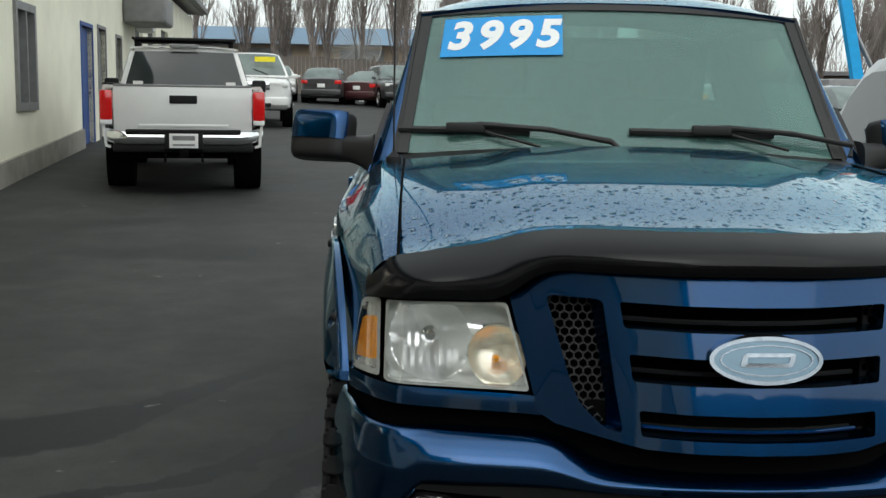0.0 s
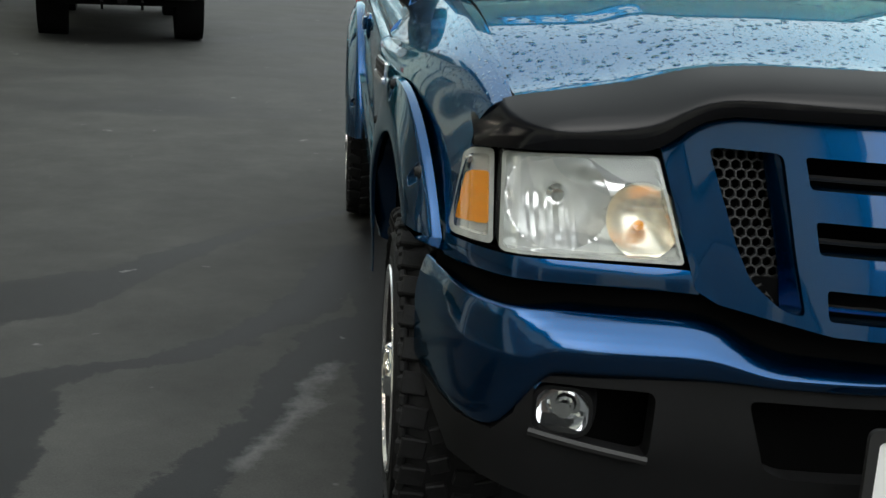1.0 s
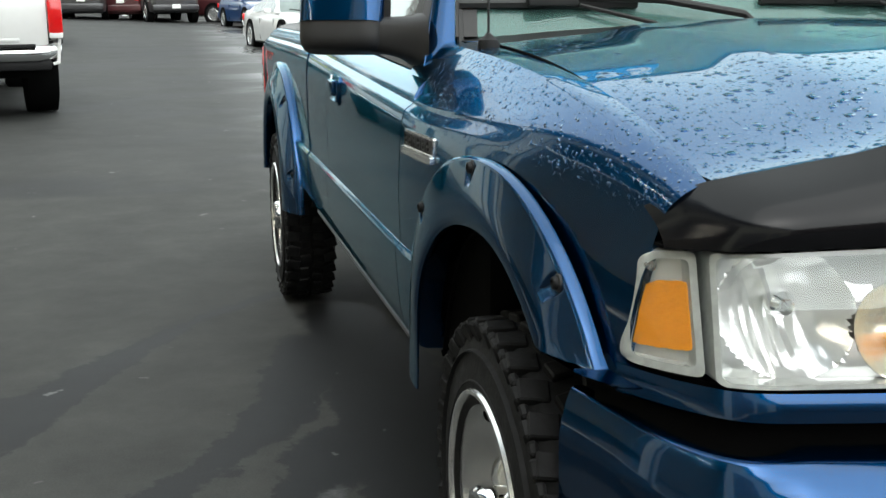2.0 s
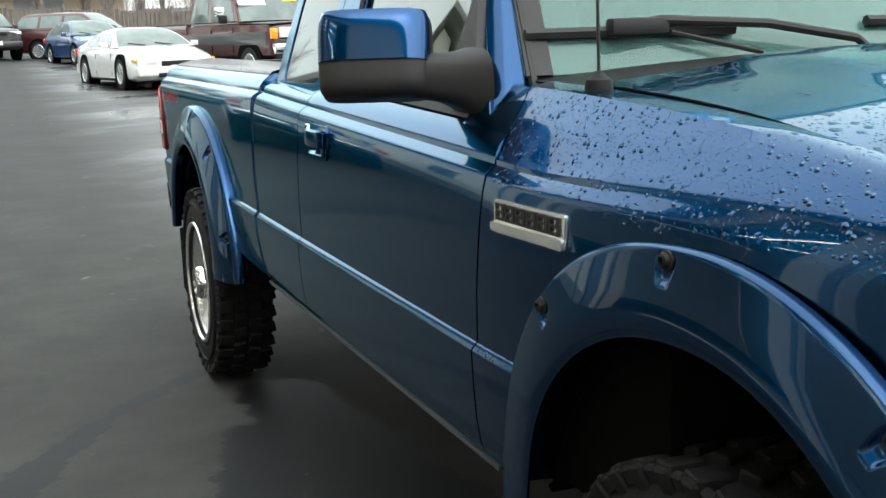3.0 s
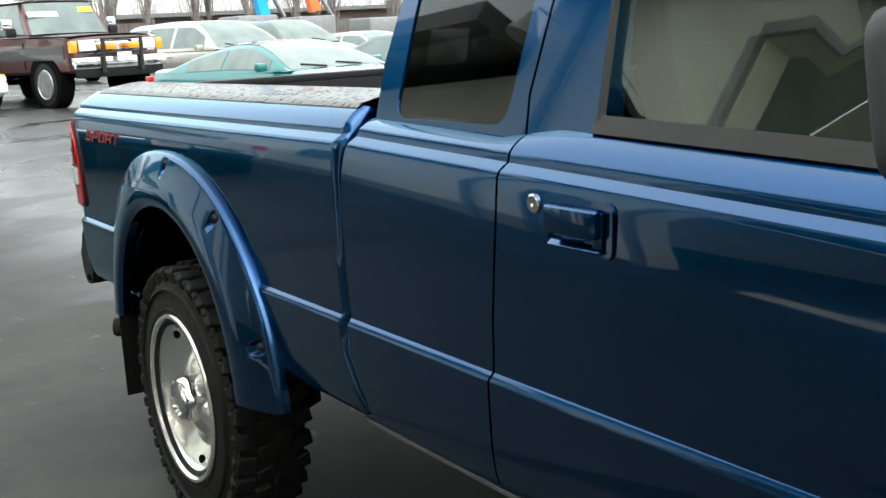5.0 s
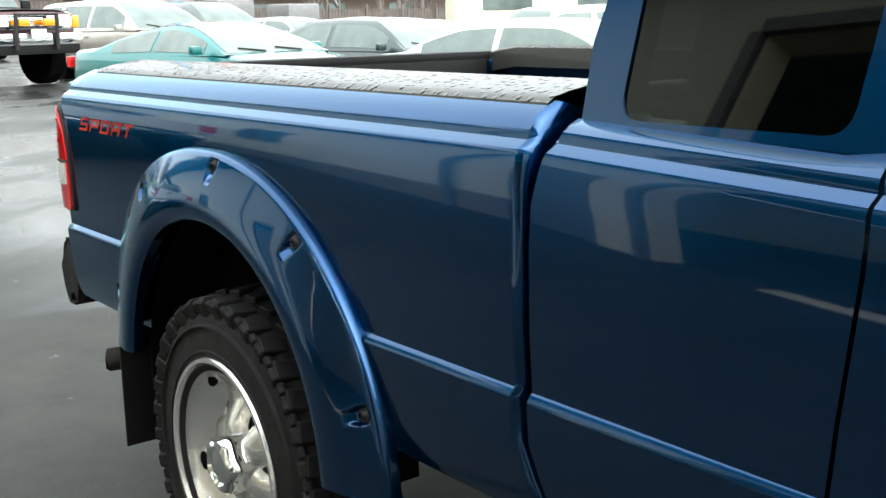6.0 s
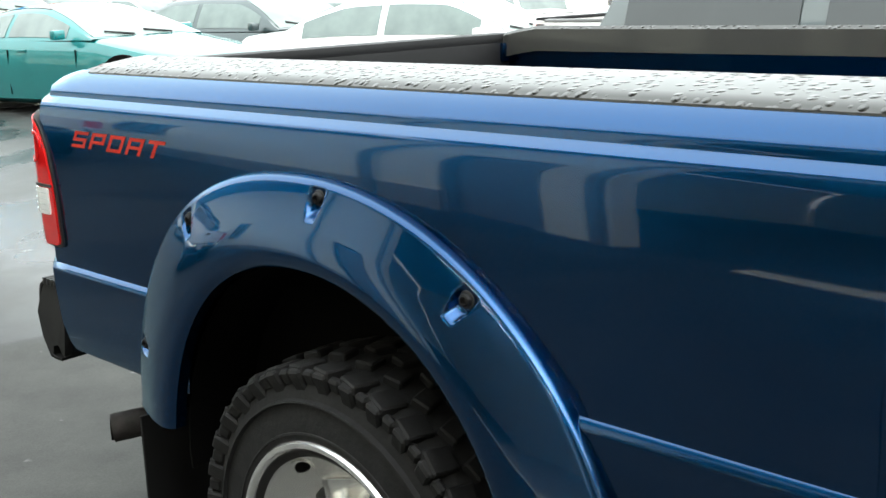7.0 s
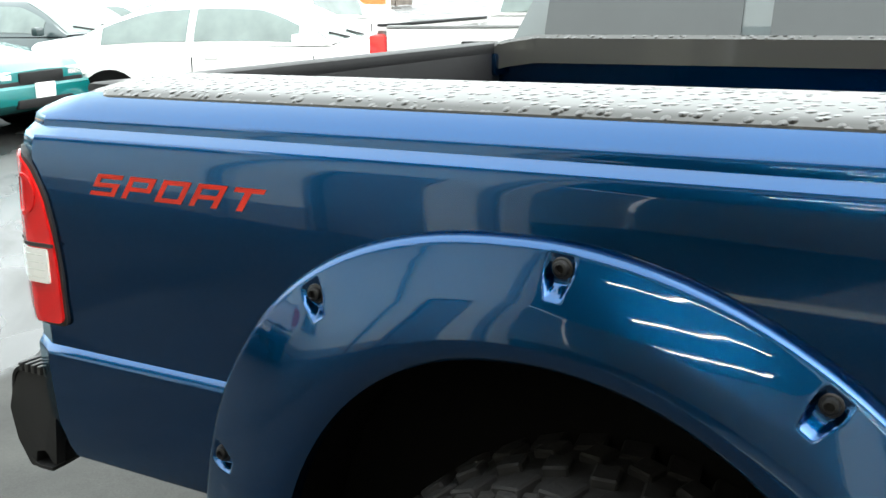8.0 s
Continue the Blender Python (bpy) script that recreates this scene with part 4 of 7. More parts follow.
        # sport decal on the bed side: squared slanted letters
        glyphs = {"S": ((0, 0, 1, .2), (0, .4, 1, .6), (0, .8, 1, 1), (0, .5, .2, .9), (.8, .1, 1, .5)), "P": ((0, 0, .2, 1), (0, .8, 1, 1), (0, .34, 1, .53), (.8, .4, 1, .9)),
                  "O": ((0, 0, .2, 1), (.8, 0, 1, 1), (0, 0, 1, .2), (0, .8, 1, 1)), "R": ((0, 0, .2, 1), (0, .8, 1, 1), (.8, 0, 1, 1), (0, .34, 1, .53)), "T": ((0, .8, 1, 1), (.39, 0, .61, 1))}
        dc = None
        for k, ch in enumerate("SPORT"):
            bm = bmesh.new()
            for j, (u0, v0, u1, v1) in enumerate(glyphs[ch]):
                quad = []
                for u, v in ((u0, v0), (u1, v0), (u1, v1), (u0, v1)):
                    dist = 0.070 * k + 0.055 * u + 0.024 * v
                    y = 4.735 - dist if s < 0 else 4.372 + dist
                    quad.append(bm.verts.new(onside(y, 1.021 + 0.034 * v - 0.004 * 0, 0.0016 + 0.0001 * j)))
                bm.faces.new(quad)
            bmesh.ops.solidify(bm, geom=bm.faces[:], thickness=0.001)
            ob = part("letter", bm, decal_red, dc or t, "red vinyl letter " + ch if dc else "red sport decal lettering, letter S", smooth=False)
            if dc is None:
                ob.name = "decal"
                dc = ob
        # mirror
        mk_mirror(t, s)
        # tail lamp
        tl = rounded_poly([(4.818, 0.800), (4.938, 0.800), (4.938, 1.078), (4.908, 1.080), (4.872, 1.058), (4.842, 1.010), (4.826, 0.950), (4.818, 0.890)], 0.016)
        def lampx(y, z, o=0.0, s=s):
            return onside(y, z, 0.004 - 0.035 * smooth01(4.88, 4.94, y) + o)
        lamp = part("tail_lamp", plate(dense(tl, 0.02), [], lambda y, z: lampx(y, z, 0.006), 0.05, (-s, 0, 0), 0.012), red_lamp, t, "red tail lamp with clear band")
        part("reversing_lens", plate(dense(rounded(4.835, 0.868, 4.9385, 0.925, 0.004), 0.015), [], lambda y, z: lampx(y, z, 0.0095), 0.006, (-s, 0, 0), 0.012), white_lamp, lamp)
        for k in range(4):
            part("lens_rib", tube([lampx(4.842 + 0.023 * q, 0.878 + 0.0125 * k, 0.0105) for q in range(5)], 0.0016, 5), lens_clear, lamp)
        part("lamp_ring", plate([(4.884 + 0.030 * math.cos(q * math.pi / 12), 1.012 + 0.034 * math.sin(q * math.pi / 12)) for q in range(24)], [[(4.884 + 0.024 * math.cos(q * math.pi / 12), 1.012 + 0.028 * math.sin(q * math.pi / 12)) for q in range(24)]], lambda y, z: lampx(y, z, 0.0085), 0.004, (-s, 0, 0)), red_lamp, lamp)
        part("lamp_divider", plate(dense(rounded(4.822, 0.928, 4.938, 0.934, 0.002), 0.015), [], lambda y, z: lampx(y, z, 0.009), 0.004, (-s, 0, 0), 0.012), soft_black, lamp)
        part("lamp_gasket", plate(dense([(p[0] + (0.006 if p[0] > 4.9 else -0.006), p[1] + (0.005 if p[1] > 0.95 else -0.005)) for p in tl], 0.03), [], lambda y, z: lampx(y, z, 0.0015), 0.02, (-s, 0, 0), 0.012), soft_black, lamp)
        # mud flap on its bracket
        part("flap_bracket", boxed((s * 0.735, 4.545, 0.52), (0.21, 0.012, 0.10), 0.003), dark_void, t)
        part("mud_flap", boxed((s * 0.755, 4.55, 0.345), (0.25, 0.008, 0.27), 0.003), black_plastic, t)
    # roof
    def roof(u, v):
        x = -0.632 + 1.264 * u
        e = 1 - abs(2 * u - 1) ** 2.4
        y = (1.80 - 0.05 * e) + (2.87 + 0.02 * e - 1.80 + 0.05 * e) * v
        z = 1.634 + 0.058 * e * (1 - 0.25 * (2 * v - 1) ** 4) + 0.012 * math.sin(math.pi * v)
        z += 0.034 * (1 - (1 - min(v / 0.3, 1.0)) ** 2.4) * (1 - abs(2 * u - 1) ** 6)
        return Vector((x, y, z))
    part("roof", sheet(roof, 24, 16, 0.02), paint_blue_wet, t)
    # windscreen, and the dark border printed on its edge
    def screen(u, v, o=0.0, wide=1.0):
        x = (2 * u - 1) * (0.710 - 0.083 * v) * wide
        e = 1 - (2 * u - 1) ** 2
        z = 1.19 + 0.447 * v + 0.03 * e * v
        return Vector((x, 1.498 + 0.325 * v - 0.065 * e + o, z))
    ws = part("windscreen", sheet(screen, 20, 12, 0.005), glass_front, t, "greenish windscreen glass with rain")
    ws.visible_shadow = False
    def border(u, v):
        return screen(u, v * 0.15, 0.006)
    part("screen_border", sheet(border, 20, 2, 0.002), soft_black, t)
    for k0, k1 in ((0.0, 0.034), (1.0, 0.966)):
        part("screen_moulding", sheet(lambda u, v, k0=k0, k1=k1: screen(k0 + (k1 - k0) * v, u, -0.006), 12, 2, 0.006), grey_plastic, t)
    part("screen_top_moulding", sheet(lambda u, v: screen(u, 0.965 + 0.04 * v, -0.006), 20, 2, 0.006), grey_plastic, t)
    bm = sheet(lambda u, v: screen(0.070 + 0.30 * u, 0.66 + 0.275 * v, -0.013), 8, 4, 0.0012)
    bn = part("price_banner", bm, price_blue, t, "blue price banner on the windscreen")
    for k, ch in enumerate("3995"):
        u = 0.070 + 0.30 * (0.13 + 0.245 * k)
        p0, px, pz = screen(u, 0.80, -0.0165), screen(u + 0.01, 0.80, -0.0165), screen(u, 0.83, -0.0165)
        ex, ez = (px - p0).normalized(), (pz - p0).normalized()
        ey = ex.cross(ez).normalized()
        ez = ey.cross(ex)
        m = Matrix(((ex.x, ez.x, ey.x, p0.x), (ex.y, ez.y, ey.y, p0.y), (ex.z, ez.z, ey.z, p0.z), (0, 0, 0, 1)))
        lettering("price_digit", ch, 0.150, 0.0006, white_paint, bn, m, 0.22, "white digit " + ch, 0.006)
    # cowl and wipers
    def cowl(u, v):
        x = -0.70 + 1.40 * u
        e = 1 - (2 * u - 1) ** 2
        return Vector((x, 1.31 + 0.04 * (1 - e) - 0.02 * e + (0.205 - 0.04 * e) * v, 1.178 + 0.030 * e + 0.012 * v))
    part("cowl_panel", sheet(cowl, 16, 4, 0.02), black_plastic, t)
    for x0, x1, xm in ((-0.655, 0.0, -0.46), (0.02, 0.665, 0.26)):
        pv = screen(0.5 + 0.5 * x1 / 0.66, 0.02, -0.03)
        def onscreen(x, v, o):
            return screen(0.5 + 0.5 * x / 0.66, v, o)
        bl = [onscreen(x0 + (xm + 0.19 - x0) * k / 6, 0.165 - 0.012 * k / 6, -0.018) for k in range(7)]
        wp = part("wiper", tube([pv, onscreen(xm + 0.42, 0.10, -0.045), onscreen(xm + 0.24, 0.17, -0.05), onscreen(xm + 0.04, 0.20, -0.04), onscreen(xm, 0.185, -0.03)], 0.009, 8), soft_black, t, "black wiper")
        bmw = tube(bl, 0.011, 6)
        part("wiper_blade", bmw, soft_black, wp)
        part("wiper_clip", boxed(onscreen(xm + 0.0, 0.18, -0.034), (0.12, 0.03, 0.03), 0.008), soft_black, wp)
        part("wiper_link", tube([onscreen(xm + 0.06, 0.15, -0.03), onscreen(xm + 0.22, 0.06, -0.035)], 0.005, 6), soft_black, wp)
    # antenna
    an = part("antenna", tube([(-0.70, 1.255, 1.19), (-0.70, 1.262, 1.50), (-0.70, 1.275, 1.98)], 0.0028, 8), soft_black, t, "thin black whip antenna")
    part("antenna_base", lathe([(0.023, 1.165), (0.0225, 1.184), (0.020, 1.193), (0.012, 1.199), (0.005, 1.206), (0.0, 1.207)], 20, "Z", (-0.70, 1.255, 0)), black_plastic, an)
    # bug deflector over the hood's front edge
    def deflector(u, v):
        x = (2 * u - 1) * 0.736
        a = abs(x)
        zt = soft(a, (0, 0.30, 0.38, 0.44, 0.48, 0.53, 0.671, 0.70, 0.726, 0.736), (1.121, 1.116, 1.108, 1.093, 1.079, 1.069, 1.044, 1.032, 1.012, 0.992), 0.02)
        zb = soft(a, (0, 0.36, 0.40, 0.43, 0.455, 0.50, 0.69, 0.736), (1.046, 1.040, 1.026, 1.002, 0.982, 0.972, 0.965, 0.957), 0.02)
        z = zb + (zt - zb) * v
        inner = smooth01(0.56, 0.40, a)
        y = fascia(x) + 0.022 - 0.012 * inner + 0.30 * (z - 1.0) - 0.022 * math.sin(math.pi * v) * smooth01(0.74, 0.6, a) + 0.055 * v * v
        return Vector((x, y, z))
    part("bug_deflector", sheet(deflector, 72, 10, 0.005), shield_black, t, "glossy black hood bug deflector")
    # hood, its front edge tucked under the deflector
    def hood(u, v):
        q = 2 * u - 1
        e = 1 - q * q
        x = q * 0.667
        f = deflector(0.5 + 0.5 * x / 0.736, 1.0)
        yr = 1.345 - 0.035 * e
        y = f.y - 0.004 + (yr - f.y + 0.004) * v
        body = hood_edge(0.285 + 1.06 * v) + 0.037 * e + 0.012 * smooth01(0.68, 0.5, abs(q))
        k = (1 - v) ** 5
        return Vector((x, y, (f.z - 0.007) * k + body * (1 - k)))
    part("hood", sheet(hood, 44, 30, 0.012), paint_blue_wet, t)
    # near-black tube drawn along each hood edge as the seam's shade
    for e in (0.0, 1.0):
        part("hood_seam_shade", tube([hood(e, 0.02 + 0.97 * k / 30) + Vector((0.003 if e else -0.003, 0, 0.002)) for k in range(31)], 0.0026, 6), dark_void, t)
    # near-black sheets under the hood's edges stand in for the shade in its gaps
    def lip(u, v):
        p = deflector(u, 0.0)
        return p + Vector((0, 0.012 + 0.08 * v, 0.002))
    part("hood_front_gap_shade", sheet(lip, 30, 1, 0.004), dark_void, t)
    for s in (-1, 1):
        part("hood_gap_shade", sheet(lambda u, v, s=s: Vector((s * (0.64 + 0.05 * v), 0.32 + 1.03 * u, hood_edge(0.32 + 1.03 * u) - 0.022)), 20, 1, 0.004), dark_void, t)
    # grille shell
    gout = [(-0.447, 0.985), (-0.408, 1.028), (-0.37, 1.046), (0.37, 1.046), (0.408, 1.028), (0.447, 0.985), (0.392, 0.765), (0.36, 0.748), (0.2, 0.722), (-0.2, 0.722), (-0.36, 0.748), (-0.392, 0.765)]
    def slot(z0, z1, w0, w1):
        return rounded_poly([(-w0, z0), (w0 + 0.035, z0), (w1 + 0.035, z1), (-w1, z1)], 0.007, 3)
    hole_l = rounded_poly([(-0.377, 0.987), (-0.272, 0.987), (-0.252, 0.83), (-0.238, 0.745), (-0.272, 0.752), (-0.315, 0.790), (-0.335, 0.84)], 0.014)
    hole_r = [(0.30 + (-x - 0.238) * 0.55, z) for x, z in reversed(hole_l)]
    holes = [slot(0.937, 0.985, 0.234, 0.242), slot(0.841, 0.890, 0.220, 0.226), slot(0.744, 0.790, 0.206, 0.209), hole_l, hole_r]
    gr = part("grille", plate(dense(gout, 0.02), [dense(h, 0.02) for h in holes], lambda x, z: nose(x, z, 0.004 + 0.006 * smooth01(0.447, 0.40, abs(x))), 0.055, (0, 1, 0), 0.016), paint_blue, t, "blue painted grille", angle=30)
    # near-black sheet behind the grille gives its openings their shade
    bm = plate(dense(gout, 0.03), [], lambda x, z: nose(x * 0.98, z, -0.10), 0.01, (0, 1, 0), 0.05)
    part("grille_back_shade", bm, dark_void, gr)
    for z, w in ((0.961, 0.232), (0.866, 0.217), (0.767, 0.204)):
        part("grille_inner_bar", tube([nose(w * (k - 5) / 5, z - 0.014, -0.045) for k in range(11)], 0.005, 6), soft_black, gr)
    part("grille_inner_bar", tube([nose(0.204 * (k - 5) / 5, 0.758, -0.012) for k in range(11)], 0.004, 6), paint_blue, gr)
    mesh_out = [(-0.388, 1.0), (-0.255, 1.0), (-0.235, 0.83), (-0.222, 0.732), (-0.275, 0.737), (-0.328, 0.785), (-0.348, 0.84)]
    for sgn in (1, -1):
        cells = []
        for r in range(22):
            for c in range(11):
                cx, cz = -0.392 + 0.0178 * c + (0.0089 if r % 2 else 0), 0.738 + 0.0148 * r
                ring = [(cx + 0.0087 * math.cos(radians(60 * k + 30)), cz + 0.0084 * math.sin(radians(60 * k + 30))) for k in range(6)]
                if all(inside(p, mesh_out) for p in ring):
                    cells.append([(sgn * x, z) for x, z in ring])
        loop = [(sgn * x, z) for x, z in mesh_out]
        def cheek(u, v, sgn=sgn):
            z = 0.992 - 0.25 * u
            deep, edge = float(np.interp(z, (0.74, 0.80, 0.99), (0.262, 0.264, 0.290))), float(np.interp(z, (0.74, 0.83, 0.99), (0.236, 0.250, 0.270)))
            return nose(-sgn * (deep + (edge - deep) * v) + (0.045 if sgn < 0 else 0), z, -0.030 + 0.028 * v)
        part("grille_cheek", sheet(cheek, 12, 3, 0.004), paint_blue, gr)
        part("honeycomb_mesh", plate(loop, cells, lambda x, z: nose(x, z, -0.010 - 0.035 * smooth01(0.36, 0.25, abs(x))), 0.008, (0, 1, 0)), soft_black, gr, smooth=False)
    # emblem: plain oval, no lettering
    def oval(a, b, n=40):
        return [(a * math.cos(2 * math.pi * k / n), 0.896 + b * math.sin(2 * math.pi * k / n)) for k in range(n)]
    em = part("emblem", plate(oval(0.1070, 0.0432), [oval(0.0986, 0.0358)], lambda x, z: nose(x + 0.018, z, 0.034), 0.03, (0, 1, 0)), emblem_silver, t, "plain oval emblem with a bright rim")
    part("emblem_field", plate(oval(0.0995, 0.0367), [], lambda x, z: nose(x + 0.018, z, 0.031), 0.02, (0, 1, 0)), emblem_blue, em)
    part("emblem_ring", plate(oval(0.0874, 0.0279), [oval(0.0846, 0.0256)], lambda x, z: nose(x + 0.018, z, 0.0335), 0.01, (0, 1, 0)), emblem_silver, em)
    part("emblem_bar", plate(rounded_poly([(-0.052, 0.884), (0.048, 0.884), (0.056, 0.909), (-0.044, 0.909)], 0.008), [rounded_poly([(-0.040, 0.891), (0.040, 0.891), (0.044, 0.902), (-0.036, 0.902)], 0.004)], lambda x, z: nose(x + 0.018, z, 0.034), 0.008, (0, 1, 0)), emblem_silver, em)
    # lamps and the strips under them
    rims = [(cx + r * math.cos(k * math.pi / 24), cz + f * r * math.sin(k * math.pi / 24)) for cx, cz, r, f in ((0.602, 0.883, 0.082, 1), (0.602, 0.883, 0.0815, 1), (0.468, 0.860, 0.057, 1.053), (0.468, 0.860, 0.0565, 1.053)) for k in range(48)]

    def bowl_depth(a, z):
        """Depth of the lamp's mirror behind its lens: main bowl with flutes, indicator bowl with ribs, flat bezel."""
        r1, r2 = math.hypot(a - 0.602, z - 0.883), math.hypot(a - 0.468, (z - 0.860) * 0.95)
        d = 0.012 + 0.02 * smooth01(0.905, 0.95, z) * smooth01(0.60, 0.50, a) + 0.008 * smooth01(0.83, 0.80, z)
        if r1 < 0.082:
            d += 0.062 * (1 - (r1 / 0.082) ** 2)
            d += 0.006 * abs(((a - 0.55) / 0.0165) % 1 - 0.5) * smooth01(0.93, 0.86, z) * smooth01(0.055, 0.045, abs(a - 0.602)) * smooth01(0.082, 0.07, r1)
        if r2 < 0.0568:
            d = 0.062
        return d
    for s in (-1, 1):
        out = rounded_poly([(0.692, 0.957), (0.450, 0.965), (0.408, 0.805), (0.412, 0.800), (0.688, 0.797), (0.695, 0.802)], 0.009)
        loop = [(s * x, z) for x, z in out]
        inner = [(s * 0.55 + (x - s * 0.55) * 0.96, 0.88 + (z - 0.88) * 0.93) for x, z in loop]
        hl = part("headlamp", plate(dense(loop, 0.02), [dense(inner, 0.02)], lambda x, z: nose(x, z, 0.007), 0.06, (0, 1, 0), 0.01), frosted, t, "clear headlamp with chrome bowl and amber indicator")
        mid = [(s * 0.55 + (x - s * 0.55) * 0.97, 0.88 + (z - 0.88) * 0.95) for x, z in loop]
        ln = part("headlamp_lens", sheet_plate(dense(mid, 0.02), lambda x, z: nose(x, z, 0.009 + 0.006 * math.cos((z - 0.88) * 14)), 0.02), lens_clear, hl)
        ln.visible_shadow = False
        part("lamp_mirror", sheet_plate(dense(mid, 0.01), lambda x, z: nose(x, z, -bowl_depth(abs(x), z)), 0.0045, [(s * a, z) for a, z in rims]), reflector, hl, angle=18)
        ring = [(s * (0.468 + 0.0575 * math.cos(k * math.pi / 18)), 0.860 + 0.0605 * math.sin(k * math.pi / 18)) for k in range(36)]
        part("indicator_bowl", sheet_plate(ring, lambda x, z, s=s: nose(x, z, -0.010 - 0.034 * max(0.0, 1 - ((x - s * 0.468) ** 2 + (z - 0.860) ** 2) / 0.0034) - 0.0012 * abs((z / 0.008) % 1 - 0.5)), 0.004), amber_mirror, hl, angle=60)
        part("bulb_shield", lathe([(0.0, -0.016), (0.011, -0.014), (0.018, -0.004), (0.018, 0.012), (0.0, 0.05)], 20, "Y"), chrome, hl, at=Matrix.Translation(nose(s * 0.602, 0.890, -0.03)))
        part("indicator_bulb", lathe([(0.0, -0.003), (0.005, -0.002), (0.008, 0.003), (0.009, 0.010), (0.008, 0.018), (0.0, 0.024)], 22, "Y"), amber, hl, at=Matrix.Translation(nose(s * 0.470, 0.850, -0.016)))
        bm = bmesh.new()
        for k in range(10):
            h = -0.045 + 0.010 * k
            w = math.sqrt(max(0.0, 0.054 ** 2 - h * h))
            tube([nose(s * (0.468 - w), 0.858 + h, -0.004), nose(s * 0.468, 0.858 + h, -0.002), nose(s * (0.468 + w), 0.858 + h, -0.004)], 0.0008, 5, bm)
        part("indicator_ribs", bm, lens_clear, hl).visible_shadow = False
        # corner marker lamp, let into the fender
        ml = [(s * x, z) for x, z in rounded_poly([(0.7035, 0.803), (0.766, 0.797), (0.7645, 0.82), (0.7465, 0.935), (0.737, 0.950), (0.7035, 0.957)], 0.010)]
        cx = sum(p[0] for p in ml) / len(ml)
        mi = [(cx + (x - cx) * 0.80, 0.878 + (z - 0.878) * 0.86) for x, z in ml]
        mk = part("marker_lamp", plate(dense(ml, 0.008), [dense(mi, 0.008)], lambda x, z: nose(x, z, 0.006), 0.03, (0, 1, 0), 0.008), frosted, t, "amber corner marker lamp in a clear frame")
        part("marker_mirror", sheet_plate(dense(ml, 0.008), lambda x, z: nose(x, z, -0.016), 0.01), reflector, mk)
        am = [(cx + (x - cx) * 0.80, 0.870 + (z - 0.878) * (0.56 if z > 0.88 else 0.56) - 0.10 * s * (x - cx)) for x, z in ml]
        part("marker_amber", sheet_plate(dense(am, 0.006), lambda x, z: nose(x, z, -0.003 + 0.002 * math.sin(x * 500)), 0.006), amber, mk)
        part("marker_bulb", lathe([(0.0, -0.004), (0.007, -0.002), (0.009, 0.006), (0.0, 0.012)], 14, "Y"), chrome, mk, at=Matrix.Translation(nose(cx, 0.928, -0.006)))
        part("marker_lens", sheet_plate(dense(mi, 0.008), lambda x, z: nose(x, z, 0.006), 0.01), lens_clear, mk).visible_shadow = False
        # near-black sheet behind the lamps, in place of shade round them
        gk = [(s * x, z) for x, z in ((0.698, 0.962), (0.440, 0.972), (0.395, 0.792), (0.698, 0.79))]
        part("lamp_gap_shade", plate(dense(gk, 0.03), [], lambda x, z: nose(x, z, -0.09), 0.02, (0, 1, 0)), dark_void, t)
        # painted strip below the lamps, running round to the fender
        def strip(u, v, s=s):
            x = s * (0.386 + 0.386 * u)
            zt = 0.793 - 0.002 * smooth01(0.70, 0.77, abs(x))
            return nose(x, zt - 0.040 * v, 0.006 + 0.002 * math.sin(math.pi * min(1.0, v * 1.4)) - 0.012 * smooth01(0.85, 1.0, v))
        part("lamp_strip", sheet(strip, 28, 8, 0.014), paint_blue, t)
    # bumper skin
    run = np.linspace(0, 0.812, 300)
    plan = np.array([bumper_line(x) for x in run])
    arc = np.concatenate(([0.0], np.cumsum(np.hypot(np.diff(run), np.diff(plan)))))

    def bumper(u, v):
        x = math.copysign(float(np.interp(abs(2 * u - 1) * arc[-1], arc, run)), 2 * u - 1)
        zt, zb = bumper_top(x), bumper_foot(x)
        f = min(1.0, (zt - zb) / 0.14)
        ins = [(0.10, zt - 0.002), (0.07, zt), (0.05, zt - 0.003 * f), (0.034, zt - 0.016 * f), (0.020, zt - 0.034 * f), (0.008, zt - 0.054 * f), (0.001, zt - 0.070 * f), (0.0, zt - 0.085 * f), (0.004, zb + 0.02 * f), (0.02, zb), (0.05, zb - 0.002)]
        k = v * (len(ins) - 1)
        i = min(int(k), len(ins) - 2)
        f = k - i
        d, z = ins[i][0] + (ins[i + 1][0] - ins[i][0]) * f, ins[i][1] + (ins[i + 1][1] - ins[i][1]) * f
        d *= 1 - 0.6 * smooth01(0.60, 0.72, abs(x))
        ty = (bumper_line(x + 0.002) - bumper_line(x - 0.002)) / 0.004
        q = math.hypot(1.0, ty)
        return Vector((x - d * ty / q, bumper_line(x) + d / q, z))
    bp = part("front_bumper", sheet(bumper, 120, 36, 0.0), paint_blue, t, "blue painted front bumper", angle=50)
    # near-black sheet as the shade between bumper and nose
    part("bumper_gap_shade", sheet(lambda u, v: Vector(((2 * u - 1) * 0.78, fascia((2 * u - 1) * 0.78) + 0.03, 0.60 + 0.19 * v)), 30, 1, 0.01), dark_void, bp)
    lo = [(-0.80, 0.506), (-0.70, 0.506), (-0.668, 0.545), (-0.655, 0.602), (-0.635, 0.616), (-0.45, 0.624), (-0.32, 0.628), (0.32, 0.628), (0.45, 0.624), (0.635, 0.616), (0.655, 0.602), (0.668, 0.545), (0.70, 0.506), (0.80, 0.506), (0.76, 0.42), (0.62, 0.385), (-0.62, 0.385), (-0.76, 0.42)]
